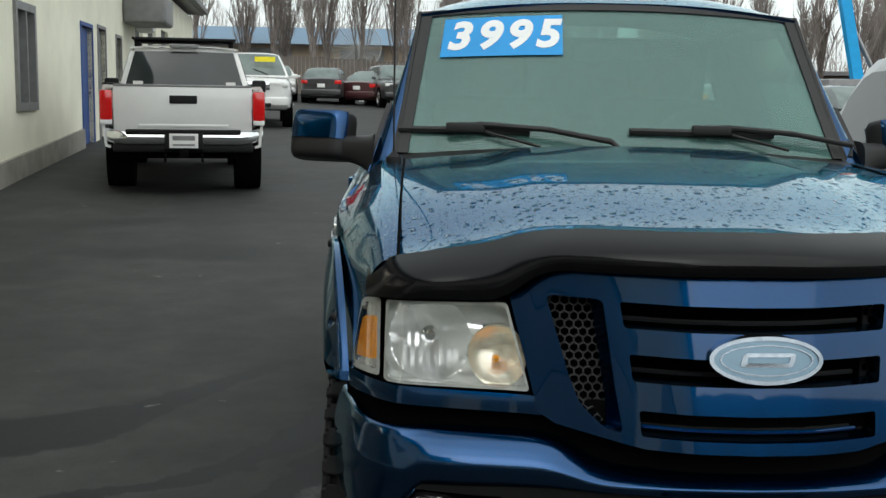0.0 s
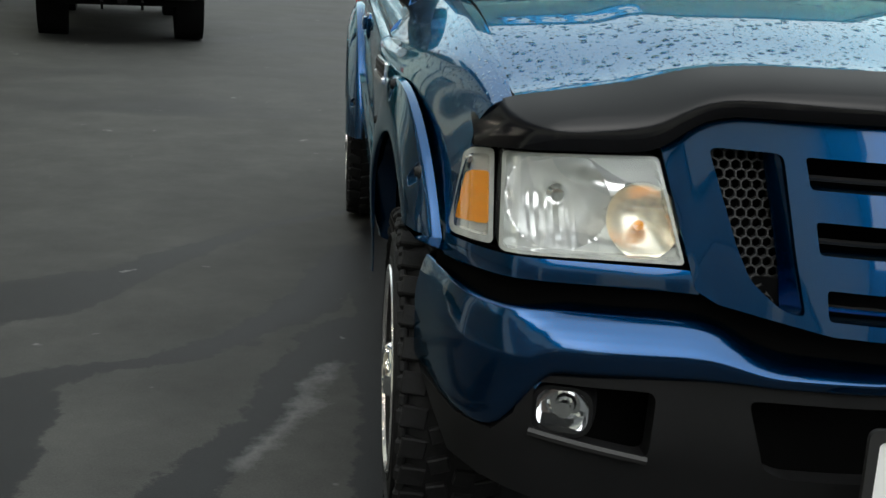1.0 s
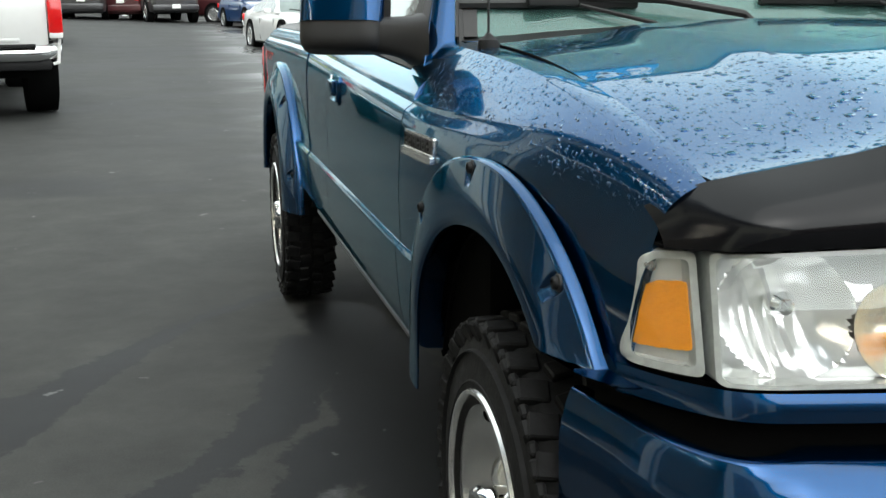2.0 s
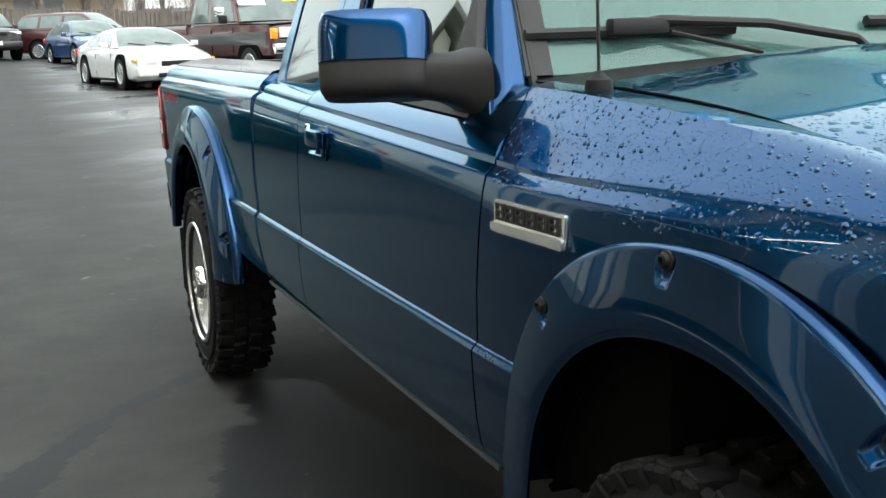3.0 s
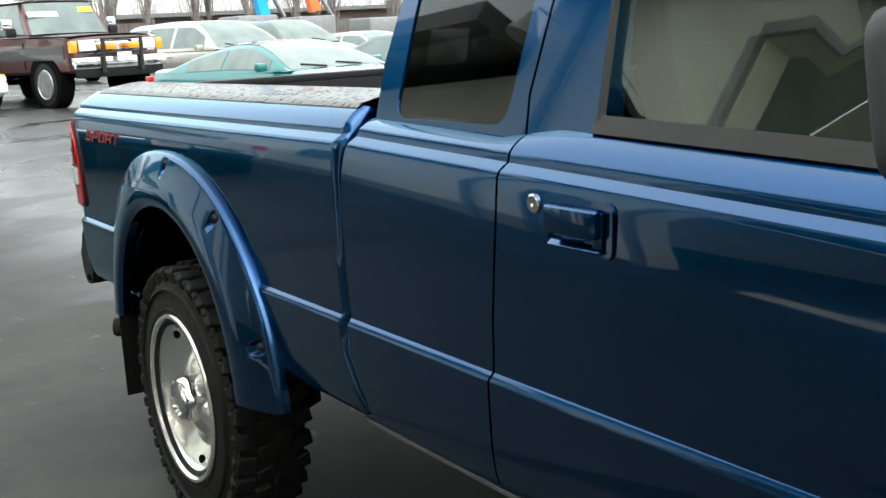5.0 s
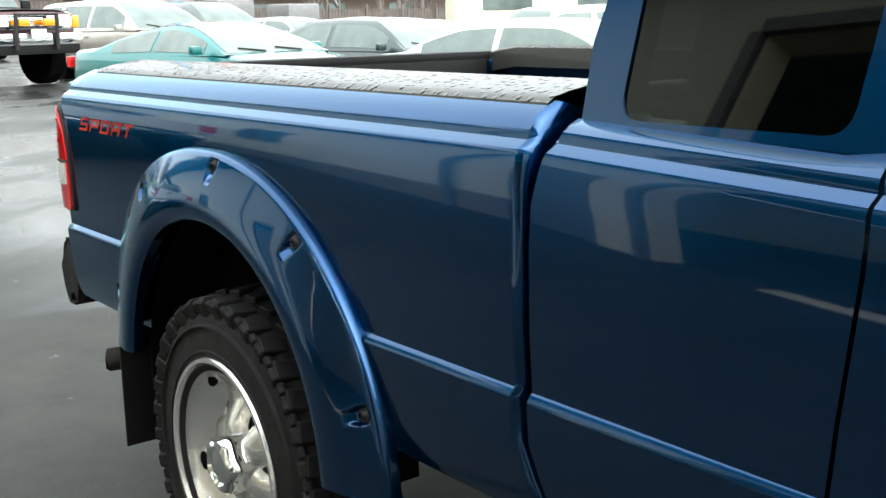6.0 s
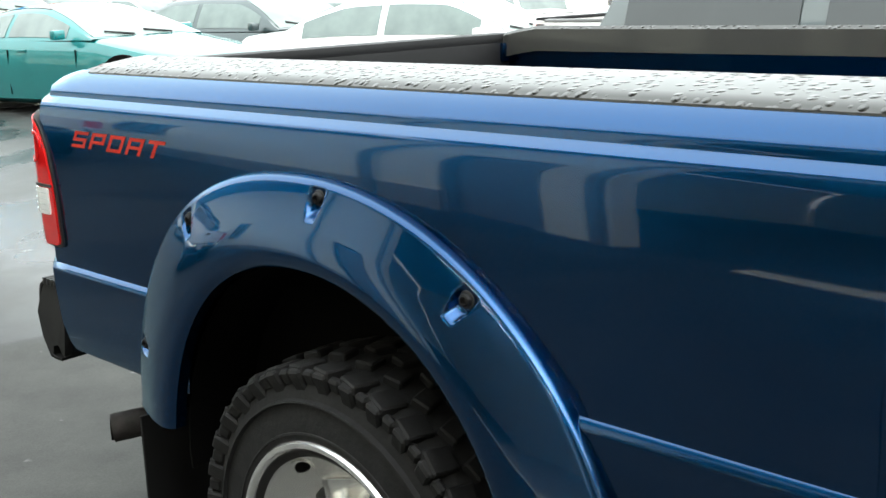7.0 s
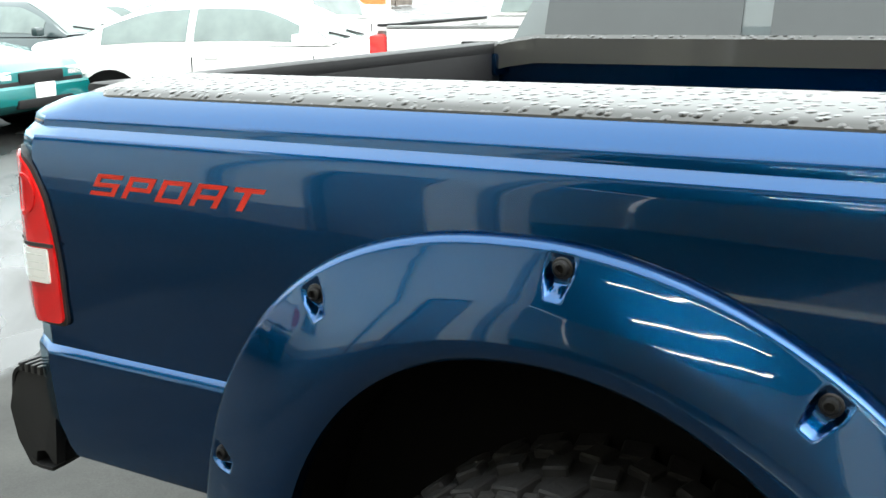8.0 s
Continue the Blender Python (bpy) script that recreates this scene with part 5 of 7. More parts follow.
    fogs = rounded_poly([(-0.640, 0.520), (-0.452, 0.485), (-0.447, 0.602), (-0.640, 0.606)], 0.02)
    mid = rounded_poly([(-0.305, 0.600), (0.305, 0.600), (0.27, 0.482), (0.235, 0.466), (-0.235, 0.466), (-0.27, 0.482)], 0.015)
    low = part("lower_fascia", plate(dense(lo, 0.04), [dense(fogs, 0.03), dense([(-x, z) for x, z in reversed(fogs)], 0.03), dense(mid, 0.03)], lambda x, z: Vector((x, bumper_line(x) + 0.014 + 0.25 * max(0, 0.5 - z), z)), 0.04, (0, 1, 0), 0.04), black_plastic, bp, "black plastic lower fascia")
    # near-black sheet as the shade behind the fascia's openings
    part("fascia_back_shade", plate(dense(lo, 0.04), [], lambda x, z: Vector((x * 0.98, bumper_line(x) + 0.13, z)), 0.01, (0, 1, 0)), dark_void, low)
    for s in (-1, 1):
        fx, fz = s * 0.590, 0.551
        fy = bumper_line(fx) + 0.03
        fm = Matrix.Translation((fx, fy, fz)) @ Matrix.Rotation(radians(20) * s, 4, "Z")
        fl = part("fog_lamp", plate(rounded(-0.05, -0.042, 0.05, 0.044, 0.03, 6), [rounded(-0.043, -0.035, 0.043, 0.037, 0.025, 6)], lambda x, z: Vector((x, 0, z)), 0.05, (0, 1, 0)), black_plastic, bp, "round-cornered fog lamp", at=fm)
        part("fog_reflector", lathe([(0.047, 0.0), (0.040, 0.018), (0.025, 0.034), (0.0, 0.040)], 24, "Y", open_ends=True), chrome, fl)
        part("fog_bulb", lathe([(0.0, 0.005), (0.014, 0.006), (0.016, 0.03), (0.0, 0.032)], 14, "Y"), chrome, fl)
        part("fog_lens", sheet_plate(rounded(-0.044, -0.036, 0.044, 0.038, 0.026, 6), lambda x, z: Vector((x, -0.002 - 0.006 * (1 - (x / 0.044) ** 2), z)), 0.015), lens_clear, fl).visible_shadow = False
        part("fog_step", tube([Vector((s * (0.645 - 0.19 * k / 6), bumper_line(0.645 - 0.19 * k / 6) + 0.010, 0.519 - 0.034 * k / 6)) for k in range(7)], 0.007, 6), grey_plastic, low)
    # dealer plate: its lettering is left as plain red bars
    pl = part("front_plate", plate(rounded(-0.155, 0.452, 0.155, 0.598, 0.01), [], lambda x, z: Vector((x, -0.060, z)), 0.004, (0, 1, 0)), plate_white, t, "white dealer plate with red bars")
    part("plate_frame", plate(rounded(-0.165, 0.442, 0.165, 0.608, 0.014), [rounded(-0.148, 0.460, 0.148, 0.588, 0.008)], lambda x, z: Vector((x, -0.064, z)), 0.008, (0, 1, 0)), soft_black, pl)
    part("plate_bar", plate(rounded_poly([(-0.115, 0.512), (0.105, 0.524), (0.112, 0.566), (-0.100, 0.556)], 0.012), [rounded_poly([(-0.090 + 0.05 * k, 0.527 + 0.003 * k), (-0.062 + 0.05 * k, 0.5285 + 0.003 * k), (-0.058 + 0.05 * k, 0.548 + 0.002 * k), (-0.086 + 0.05 * k, 0.546 + 0.002 * k)], 0.006) for k in range(4)], lambda x, z: Vector((x, -0.0625, z)), 0.002, (0, 1, 0)), decal_red, pl)
    for k in range(2):
        part("plate_wave", tube([Vector((-0.11 + 0.02 * q, -0.0635, 0.488 - 0.014 * k + 0.004 * math.sin(q * 0.9 + k))) for q in range(12)], 0.0022, 5), price_blue, pl)
    for x in (-0.11, 0.11):
        part("plate_screw", lathe([(0.0, -0.069), (0.007, -0.069), (0.008, -0.063), (0.0, -0.063)], 10, "Y", (x, 0, 0.582)), steel, pl)
    # cargo bed
    bm = boxed((0, 3.97, 0.72), (1.36, 1.86, 0.03))
    for k in range(9):
        box(bm, (-0.56 + 0.14 * k, 3.97, 0.742), (0.07, 1.8, 0.018), 0.005)
    part("bed_floor", bm, black_plastic, t, "ribbed black bed floor", smooth=False)
    for s in (-1, 1):
        bm = boxed((s * 0.675, 3.97, 0.93), (0.03, 1.86, 0.44))
        part("bed_inner_wall", bm, paint_blue, t)
        part("wheel_box", boxed((s * 0.58, 3.98, 0.80), (0.16, 0.84, 0.20), 0.05), paint_blue, t)
    part("bed_front_wall", boxed((0, 3.055, 0.94), (1.36, 0.03, 0.44), 0.004), paint_blue, t)
    for s in (-1, 1):
        def cap(u, v, s=s):
            y = 3.035 + 1.875 * u
            prof = [(0.803, -0.012), (0.801, -0.003), (0.79, 0.005), (0.76, 0.012), (0.70, 0.021), (0.665, 0.023), (0.652, 0.014), (0.648, -0.05)]
            k = v * 7
            i = min(int(k), 6)
            f = k - i
            x, z = prof[i][0] + (prof[i + 1][0] - prof[i][0]) * f, prof[i][1] + (prof[i + 1][1] - prof[i][1]) * f
            e = smooth01(0.93, 1.0, u)
            return Vector((s * (x - 0.025 * e), y, belt(3.6) + z - 0.030 * e))
        rc = part("bed_rail_cap", sheet(cap, 24, 14, 0.0), rail_wet, t, "wet black bed rail cap covered in water beads")
        # near-black plates on the cap, painted shade for the pocket holes
        for yy in (3.33, 4.40):
            part("stake_pocket_shade", boxed((s * 0.715, yy, belt(3.6) + 0.008), (0.045, 0.07, 0.008), 0.002), dark_void, rc)
    # bulkhead rail and tailgate
    part("bulkhead_rail", boxed((0, 3.06, 1.166), (1.34, 0.060, 0.034), 0.012, seg=3), shield_black, t)
    tg = part("tailgate", boxed((0, 4.920, 0.91), (1.50, 0.045, 0.47), 0.014), paint_blue, t)
    part("tailgate_cap", boxed((0, 4.908, 1.155), (1.36, 0.075, 0.034), 0.010), black_plastic, tg)
    part("tailgate_liner", boxed((0, 4.885, 0.94), (1.34, 0.03, 0.42), 0.01), black_plastic, tg)
    for k in range(6):
        part("embossed_bar", boxed((-0.20 + 0.07 * k, 4.869, 1.085), (0.045, 0.008, 0.028), 0.003), black_plastic, tg)
    for s in (-1, 1):
        part("gate_striker", boxed((s * 0.645, 4.872, 1.115), (0.05, 0.03, 0.06), 0.01), paint_blue, t)
        part("bed_rear_post", boxed((s * 0.78, 4.905, 0.86), (0.09, 0.04, 0.40), 0.014), paint_blue, t)
    part("gate_handle", boxed((0, 4.948, 1.02), (0.24, 0.02, 0.07), 0.008), soft_black, tg)
    # rear bumper
    def rbump(u, v):
        x = (2 * u - 1) * 0.86
        n = smooth01(0.66, 0.86, abs(x))
        prof = [(0.02, 0.672), (0.14, 0.680), (0.172, 0.664), (0.176, 0.60), (0.15, 0.54), (0.09, 0.50), (0.0, 0.505)]
        d, z = (soft(v, [q / 6 for q in range(7)], [p[c] for p in prof], 0.05) for c in (0, 1))
        return Vector((x * (1 - 0.03 * (1 - v) * n), 4.955 + d * (1 - 0.35 * n) - 0.05 * n, z + 0.012 * n))
    rb = part("rear_bumper", sheet(rbump, 64, 30, 0.006), black_plastic, t, "black rear step bumper")
    for s in (-1, 1):
        bm = bmesh.new()
        for k in range(5):
            box(bm, (s * 0.725, 4.926 + 0.0165 * k, 0.689), (0.236, 0.009, 0.016), 0.002)
        part("step_pad", bm, grey_plastic, rb, "ribbed rubber step pad")
        # closed end with a notch cut in at its foot
        end = [(0.005, 0.676), (0.13, 0.684), (0.165, 0.668), (0.170, 0.60), (0.150, 0.545), (0.105, 0.502), (0.085, 0.502), (0.078, 0.532), (0.040, 0.538), (0.018, 0.520), (0.0, 0.514)]
        part("bumper_end", plate(rounded_poly(end, 0.006), [], lambda d, z, s=s: Vector((s * (0.853 - 0.02 * smooth01(0.6, 0.69, z)), 4.907 + 0.65 * d, z + 0.010)), 0.02, (-s, 0, 0)), black_plastic, rb)
    part("exhaust_pipe", tube([(-0.45, 4.55, 0.44), (-0.66, 4.65, 0.42), (-0.74, 4.695, 0.40), (-0.835, 4.7535, 0.388)], 0.032, 18), rust, t, "rusty exhaust tail pipe")
    # near-black disc on the pipe's end as the shade inside it
    part("exhaust_mouth_shade", lathe([(0.0, 0), (0.027, 0), (0.027, 0.004), (0.0, 0.004)], 18, "X", (0, 0, 0)), dark_void, t, at=Matrix.Translation((-0.8352, 4.7537, 0.3878)) @ Matrix.Rotation(radians(-31.6), 4, "Z") @ Matrix.Rotation(radians(180), 4, "Z"))
    # cab inside
    part("cab_floor", boxed((0, 2.25, 1.0), (1.44, 1.4, 0.02)), dash_plastic, t)
    part("dashboard", boxed((0, 1.60, 1.10), (1.36, 0.34, 0.18), 0.05, seg=3), dash_plastic, t)
    for s in (-1, 1):
        st = part("seat", boxed((s * 0.33, 2.42, 1.14), (0.48, 0.14, 0.46), 0.06, Matrix.Translation((0, 2.42, 1.1)) @ Matrix.Rotation(radians(-12), 4, "X") @ Matrix.Translation((0, -2.42, -1.1)), 3), seat_cloth, t, "grey cloth seat")
        part("headrest", boxed((s * 0.33, 2.50, 1.45), (0.26, 0.09, 0.17), 0.04, seg=3), seat_cloth, st)
    part("steering_wheel", lathe([(0.17, -0.012), (0.182, 0.0), (0.17, 0.012), (0.158, 0.0), (0.17, -0.012)], 32, "Y"), soft_black, t, at=pose(0.34, 1.86, 1.18, -28, 0, 0))
    part("rear_mirror", boxed((0, 1.79, 1.52), (0.24, 0.03, 0.06), 0.015, seg=3), soft_black, t)
    bm = plate(rounded(-0.60, 1.16, 0.60, 1.62, 0.05), [rounded(-0.54, 1.20, 0.54, 1.57, 0.05)], lambda x, z: Vector((x, 2.965 - 0.26 * (z - 1.16), z)), 0.03, (0, -1, 0))
    part("cab_back", bm, paint_blue, t)
    part("back_window", plate(rounded(-0.545, 1.195, 0.545, 1.575, 0.05), [], lambda x, z: Vector((x, 2.955 - 0.26 * (z - 1.16), z)), 0.004, (0, -1, 0)), glass_dark, t).visible_shadow = False
    part("headliner", sheet(lambda u, v: roof(0.03 + 0.94 * u, 0.03 + 0.94 * v) - Vector((0, 0, 0.04)), 8, 6, 0.006), seat_cloth, t)
    return t


emblem_silver = surface("dulled_emblem_silver", (0.36, 0.41, 0.46), 0.22, 1.0, vary=0.1, scale=60, bumps=0.0)
emblem_blue = car_paint("emblem_silver_blue_enamel", (0.14, 0.25, 0.34), 0.5, 0.2)


def rounded_poly(pts, r, n=4):
    """The polygon with its corners rounded by about r."""
    out = []
    m = len(pts)
    for i in range(m):
        p, a, b = Vector(pts[i]), Vector(pts[i - 1]), Vector(pts[(i + 1) % m])
        da, db = (a - p), (b - p)
        k = min(r, 0.45 * da.length, 0.45 * db.length)
        pa, pb = p + da.normalized() * k, p + db.normalized() * k
        for j in range(n + 1):
            f = j / n
            q = pa * (1 - f) ** 2 + p * 2 * f * (1 - f) + pb * f * f
            out.append((q.x, q.y))
    return out


def mk_mirror(t, s):
    """Towing-style door mirror: a black shell on a stout arm, with a blue cap let into its front."""
    m = Matrix.Translation((s * 0.93, 1.655, 1.234)) @ Matrix.Rotation(radians(26) * s, 4, "Z") @ Matrix.Rotation(radians(-13), 4, "X")
    def shell(z0, z1, w, d, back=0.62, cut=0.0):
        bm = bmesh.new()
        g = []
        n = 12
        for i in range(n + 1):
            f = i / n
            z = z0 + (z1 - z0) * f
            e = 0.80 + 0.20 * (1 - abs(2 * f - 1) ** 4) ** 0.5
            row = []
            for k in range(36):
                a = 2 * math.pi * k / 36
                cx = math.copysign(abs(math.cos(a)) ** 0.42, math.cos(a)) * w / 2 * (0.5 + 0.5 * e)
                cy = math.copysign(abs(math.sin(a)) ** 0.6, math.sin(a)) * d / 2 * e
                if cy > 0:
                    cy *= back
                row.append(bm.verts.new(m @ Vector((cx, cy, z))))
            g.append(row)
        for a, b in zip(g, g[1:]):
            for k in range(36):
                bm.faces.new((a[k], a[(k + 1) % 36], b[(k + 1) % 36], b[k]))
        bm.faces.new(g[0])
        bm.faces.new(g[-1])
        return bm
    head = part("door_mirror", shell(-0.078, 0.074, 0.205, 0.138), grey_plastic, t, "door mirror with blue cap and black shell", angle=60)
    def cap(u, v):
        a = math.pi * (1.10 + 0.80 * u)
        z = -0.018 + 0.090 * v
        e = 0.80 + 0.20 * (1 - abs(2 * (z + 0.078) / 0.152 - 1) ** 4) ** 0.5
        w = 0.5 + 0.5 * e
        return m @ Vector((math.copysign(abs(math.cos(a)) ** 0.42, math.cos(a)) * 0.1025 * w, -abs(math.sin(a)) ** 0.6 * 0.0715 * e - 0.002, z))
    part("mirror_cap", sheet(cap, 28, 10, 0.003), paint_blue, head, angle=60)
    part("mirror_glass", boxed((0, 0.044, 0.0), (0.165, 0.004, 0.12), 0.001, m), chrome, head)
    bm = bmesh.new()
    g = []
    for k in range(9):
        f = k / 8
        c = Vector((s * (0.885 - 0.115 * f), 1.62 - 0.055 * f + 0.02 * f * f, 1.198 - 0.006 * f - 0.016 * f ** 3))
        hz, hy = 0.040 + 0.008 * f + 0.022 * f ** 4, 0.050 + 0.04 * f ** 3
        g.append([bm.verts.new(c + Vector((0, hy * math.copysign(abs(math.cos(q)) ** 0.6, math.cos(q)), hz * math.copysign(abs(math.sin(q)) ** 0.6, math.sin(q))))) for q in (2 * math.pi * j / 20 for j in range(20))])
    for a, b in zip(g, g[1:]):
        for j in range(20):
            bm.faces.new((a[j], a[(j + 1) % 20], b[(j + 1) % 20], b[j]))
    bm.faces.new(g[0])
    bm.faces.new(g[-1])
    part("mirror_arm", bm, grey_plastic, head, angle=60)
    bm = plate(dense(rounded_poly([(1.525, 1.145), (1.668, 1.145), (1.668, 1.20), (1.660, 1.338), (1.642, 1.343)], 0.015), 0.03), [], lambda y, z: Vector((s * (0.806 - 0.34 * (z - belt(y))), y, z)), 0.03, (-s, 0, 0))
    part("mirror_sail", bm, grey_plastic, head)


make_blue_pickup()


# ---- other vehicles ----
def loft(stations, n_half):
    """A closed body through cross-sections [(half width, z), ...] from bottom centre up to top centre, at given y."""
    bm = bmesh.new()
    rings = []
    for y, sec in stations:
        ring = [bm.verts.new((x, y, z)) for x, z in sec] + [bm.verts.new((-x, y, z)) for x, z in reversed(sec) if x > 1e-6]
        rings.append(ring)
    n = len(rings[0])
    for a, b in zip(rings, rings[1:]):
        for k in range(n):
            bm.faces.new((a[k], a[(k + 1) % n], b[(k + 1) % n], b[k]))
    bm.faces.new(rings[0])
    bm.faces.new(rings[-1])
    return bm


def far_wheel(parent, x, y, r, w, s, rim_mat):
    hub = part("wheel", lathe([(r * 0.62, -w), (r * 0.9, -w), (r, -w * 0.85), (r, -w * 0.15), (r * 0.93, -0.005), (r * 0.66, 0.0), (r * 0.62, -0.02)], 28), rubber, parent, at=pose(x, y, r, 0, 0, 0 if s > 0 else 180))
    part("rim", lathe([(r * 0.66, -0.004), (r * 0.63, 0.004), (r * 0.58, -0.02), (r * 0.3, -0.03), (r * 0.16, -0.006), (0.0, -0.004)], 28), rim_mat, hub)
    for k in range(5):
        a = 2 * math.pi * k / 5
        # near-black block as the shade between spokes
        part("spoke_gap_shade", boxed((0, 0, 0), (0.012, r * 0.16, r * 0.2), 0.004, Matrix.Rotation(a, 4, "X") @ Matrix.Translation((-0.024, 0, r * 0.43))), dark_void, hub)
    return hub


def make_car(name, m, label, paint, L=4.6, W=1.78, H=1.42, belt_z=0.92, nose_z=0.72, tail_z=0.95, hood=1.15, screen=0.75, roof=1.3, back=0.7, deck=0.5, clear=0.2,
             r=0.32, kind="car", group="cars parked in the lot", roof_mat=None, rim_mat=None, wheelbase=None, glass=None, boot=True, side_panes=2):
    """A parked car, nose towards -y. hood, screen, roof, back and deck are lengths along y, front to rear; they are scaled to L."""
    t = thing(name, m, label, kind, group)
    k = L / (hood + screen + roof + back + deck)
    hood, screen, roof, back, deck = (v * k for v in (hood, screen, roof, back, deck))
    y0 = -L / 2
    yb, ys, yr, yk = y0 + hood, y0 + hood + screen, y0 + hood + screen + roof, y0 + hood + screen + roof + back
    w = W / 2
    wb = wheelbase or 0.58 * L
    yf, yrw = y0 + (L - wb) * 0.46, y0 + (L - wb) * 0.46 + wb
    def top(y):
        a = np.interp(y, [y0, y0 + 0.12, yb, yk, y0 + L - 0.1, y0 + L], [nose_z - 0.1, nose_z + 0.02, belt_z, max(tail_z, belt_z) if deck > 0.05 else belt_z, tail_z, tail_z - 0.08])
        return float(a)
    sts = []
    ysamp = sorted({y0, y0 + 0.02, y0 + 0.05, y0 + 0.1, y0 + 0.16, y0 + 0.24, y0 + L - 0.24, y0 + L - 0.16, y0 + L - 0.1, y0 + L - 0.05, y0 + L - 0.02, y0 + L, *[y0 + 0.3 + (L - 0.6) * k / 16 for k in range(17)]})
    for y in ysamp:
        d = min(y - y0, y0 + L - y)
        f = 1 - 0.20 * math.exp(-d / 0.14) - 0.05 * math.exp(-d / 0.5)
        zt, ww = sum(top(min(max(y + 0.03 * q, y0), y0 + L)) for q in range(-3, 4)) / 7, w * f
        low = clear + 0.10 * math.exp(-d / 0.1)
        mid = 0.5 * (zt + clear)
        sts.append((y, [(0, low), (ww * 0.86, low), (ww * 0.97, low + 0.06), (ww, mid - 0.1), (ww * 0.995, mid), (ww * 1.0, mid + 0.02), (ww * 0.97, zt - 0.12), (ww * 0.93, zt - 0.03), (ww * 0.86, zt), (ww * 0.5, zt + 0.02), (0, zt + 0.03)]))
    part("body", loft(sts, 0), paint, t, angle=40)
    # greenhouse: one rounded shell whose roof line runs from the windscreen's foot over to the rear deck
    bz = belt_z - 0.01
    wl, wt = w * 0.93, w * 0.66

    def rise(y):
        return soft(y, (yb, yb + 0.55 * (ys - yb), ys, 0.5 * (ys + yr), yr, yr + 0.5 * (yk - yr), yk), (0.0, 0.60, 0.95, 1.0, 0.94, 0.58, 0.0), 0.10)

    def side_at(y, f, out=0.0):
        """f = 0 at the belt line, 1 where the side turns into the roof."""
        q = f * rise(y)
        return Vector((wl + (wt - wl) * q ** 1.25 + out, y, bz + (H - 0.05 - bz) * q))

    def top_at(y, u, out=0.0):
        """u from -1 to 1 across the roof, the windscreen and the rear window."""
        e = side_at(y, 1.0)
        slope = (rise(y + 0.02) - rise(y - 0.02)) / 0.04 * (H - bz)
        n = Vector((0, -slope, 1)).normalized()
        return Vector((u * e.x, y - 0.10 * (1 - u * u) * math.copysign(min(1.0, abs(slope)), slope) * 0.6, e.z + 0.05 * (1 - u ** 4) * rise(y))) + n * out

    bm = bmesh.new()
    g = []
    for k in range(33):
        y = yb + 0.01 + (yk - yb - 0.02) * k / 32
        row = [side_at(y, f / 4) for f in range(5)]
        row += [top_at(y, u / 5) for u in range(4, -5, -1)]
        row += [Vector((-v.x, v.y, v.z)) for v in reversed(row[:5])]
        g.append([bm.verts.new(v) for v in row])
    skin(bm, g, 0.0)
    part("cabin", bm, paint, t, angle=60)
    if roof_mat:
        part("roof", sheet(lambda u, v: top_at(ys - 0.02 + (yr - ys + 0.04) * v, 0.96 * (2 * u - 1), 0.006), 10, 8, 0.008), roof_mat, t)
    gm = glass or glass_far
    part("windscreen", sheet(lambda u, v: top_at(yb + 0.05 + (ys - yb - 0.06) * v, 0.93 * (2 * u - 1), 0.006), 12, 8, 0.004), gm, t, angle=60)
    part("rear_window", sheet(lambda u, v: top_at(yk - 0.06 - (yk - yr - 0.08) * v, 0.88 * (2 * u - 1), 0.006), 12, 8, 0.004), gm, t, angle=60)
    for sd in (1, -1):
        part("wiper", tube([top_at(yb + 0.05, 0.1 + 0.35 * sd, 0.02), top_at(yb + 0.16, 0.1 + 0.35 * sd - 0.42, 0.014)], 0.012, 5), soft_black, t)
    for s in (1, -1):
        ya, yz = yb + 0.42 * (ys - yb), yk - 0.42 * (yk - yr)
        cuts = [0.0, 0.54, 1.0] if side_panes == 2 else [0.0, 0.38, 0.70, 1.0]
        for c0, c1 in zip(cuts, cuts[1:]):
            def pane(u, v, c0=c0, c1=c1, s=s):
                q = side_at(ya + (yz - ya) * (c0 + 0.018 + (c1 - c0 - 0.036) * u), 0.13 + 0.74 * v, 0.006)
                return Vector((s * q.x, q.y, q.z))
            part("side_window", sheet(pane, 8, 4, 0.004), gm, t, angle=60)
        for y in (yf, yrw):
            # near-black drum just proud of the body: the arch's shade as colour
            bm = lathe([(0.0, -0.24), (r * 1.2, -0.24), (r * 1.2, 0.004), (0.0, 0.004)], 28)
            part("wheel_arch_shade", bm, dark_void, t, at=pose(s * (w * 0.999), y, r * 1.04, 0, 0, 0 if s > 0 else 180))
            far_wheel(t, s * (w + 0.008), y, r, 0.2, s, rim_mat or alloy)
        part("door_mirror", boxed((s * (w + 0.07), yb + 0.42 * screen, bz + 0.07), (0.16, 0.09, 0.11), 0.03), paint, t)
        part("headlamp", boxed((s * w * 0.66, y0 + 0.05, nose_z - 0.10), (w * 0.46, 0.10, 0.11), 0.03), white_lamp, t)
        part("tail_lamp", boxed((s * w * 0.76, y0 + L - 0.04, tail_z - 0.16), (w * 0.3, 0.09, 0.15), 0.02), red_lamp, t)
        part("door_handle", boxed((s * (w * 0.975), 0.15, belt_z - 0.12), (0.03, 0.16, 0.03), 0.008), paint, t)
        for yy in (yb + 0.25 * screen, (ys + yr) / 2 + 0.1):
            # near-black strip in place of the shade in the door seam
            part("door_gap_shade", boxed((s * (w * 0.985), yy, 0.5 * (belt_z + clear)), (0.014, 0.008, belt_z - clear - 0.22)), dark_void, t)
    part("grille", boxed((0, y0 + 0.01, nose_z - 0.12), (w * 0.72, 0.06, 0.12), 0.02), black_plastic, t)
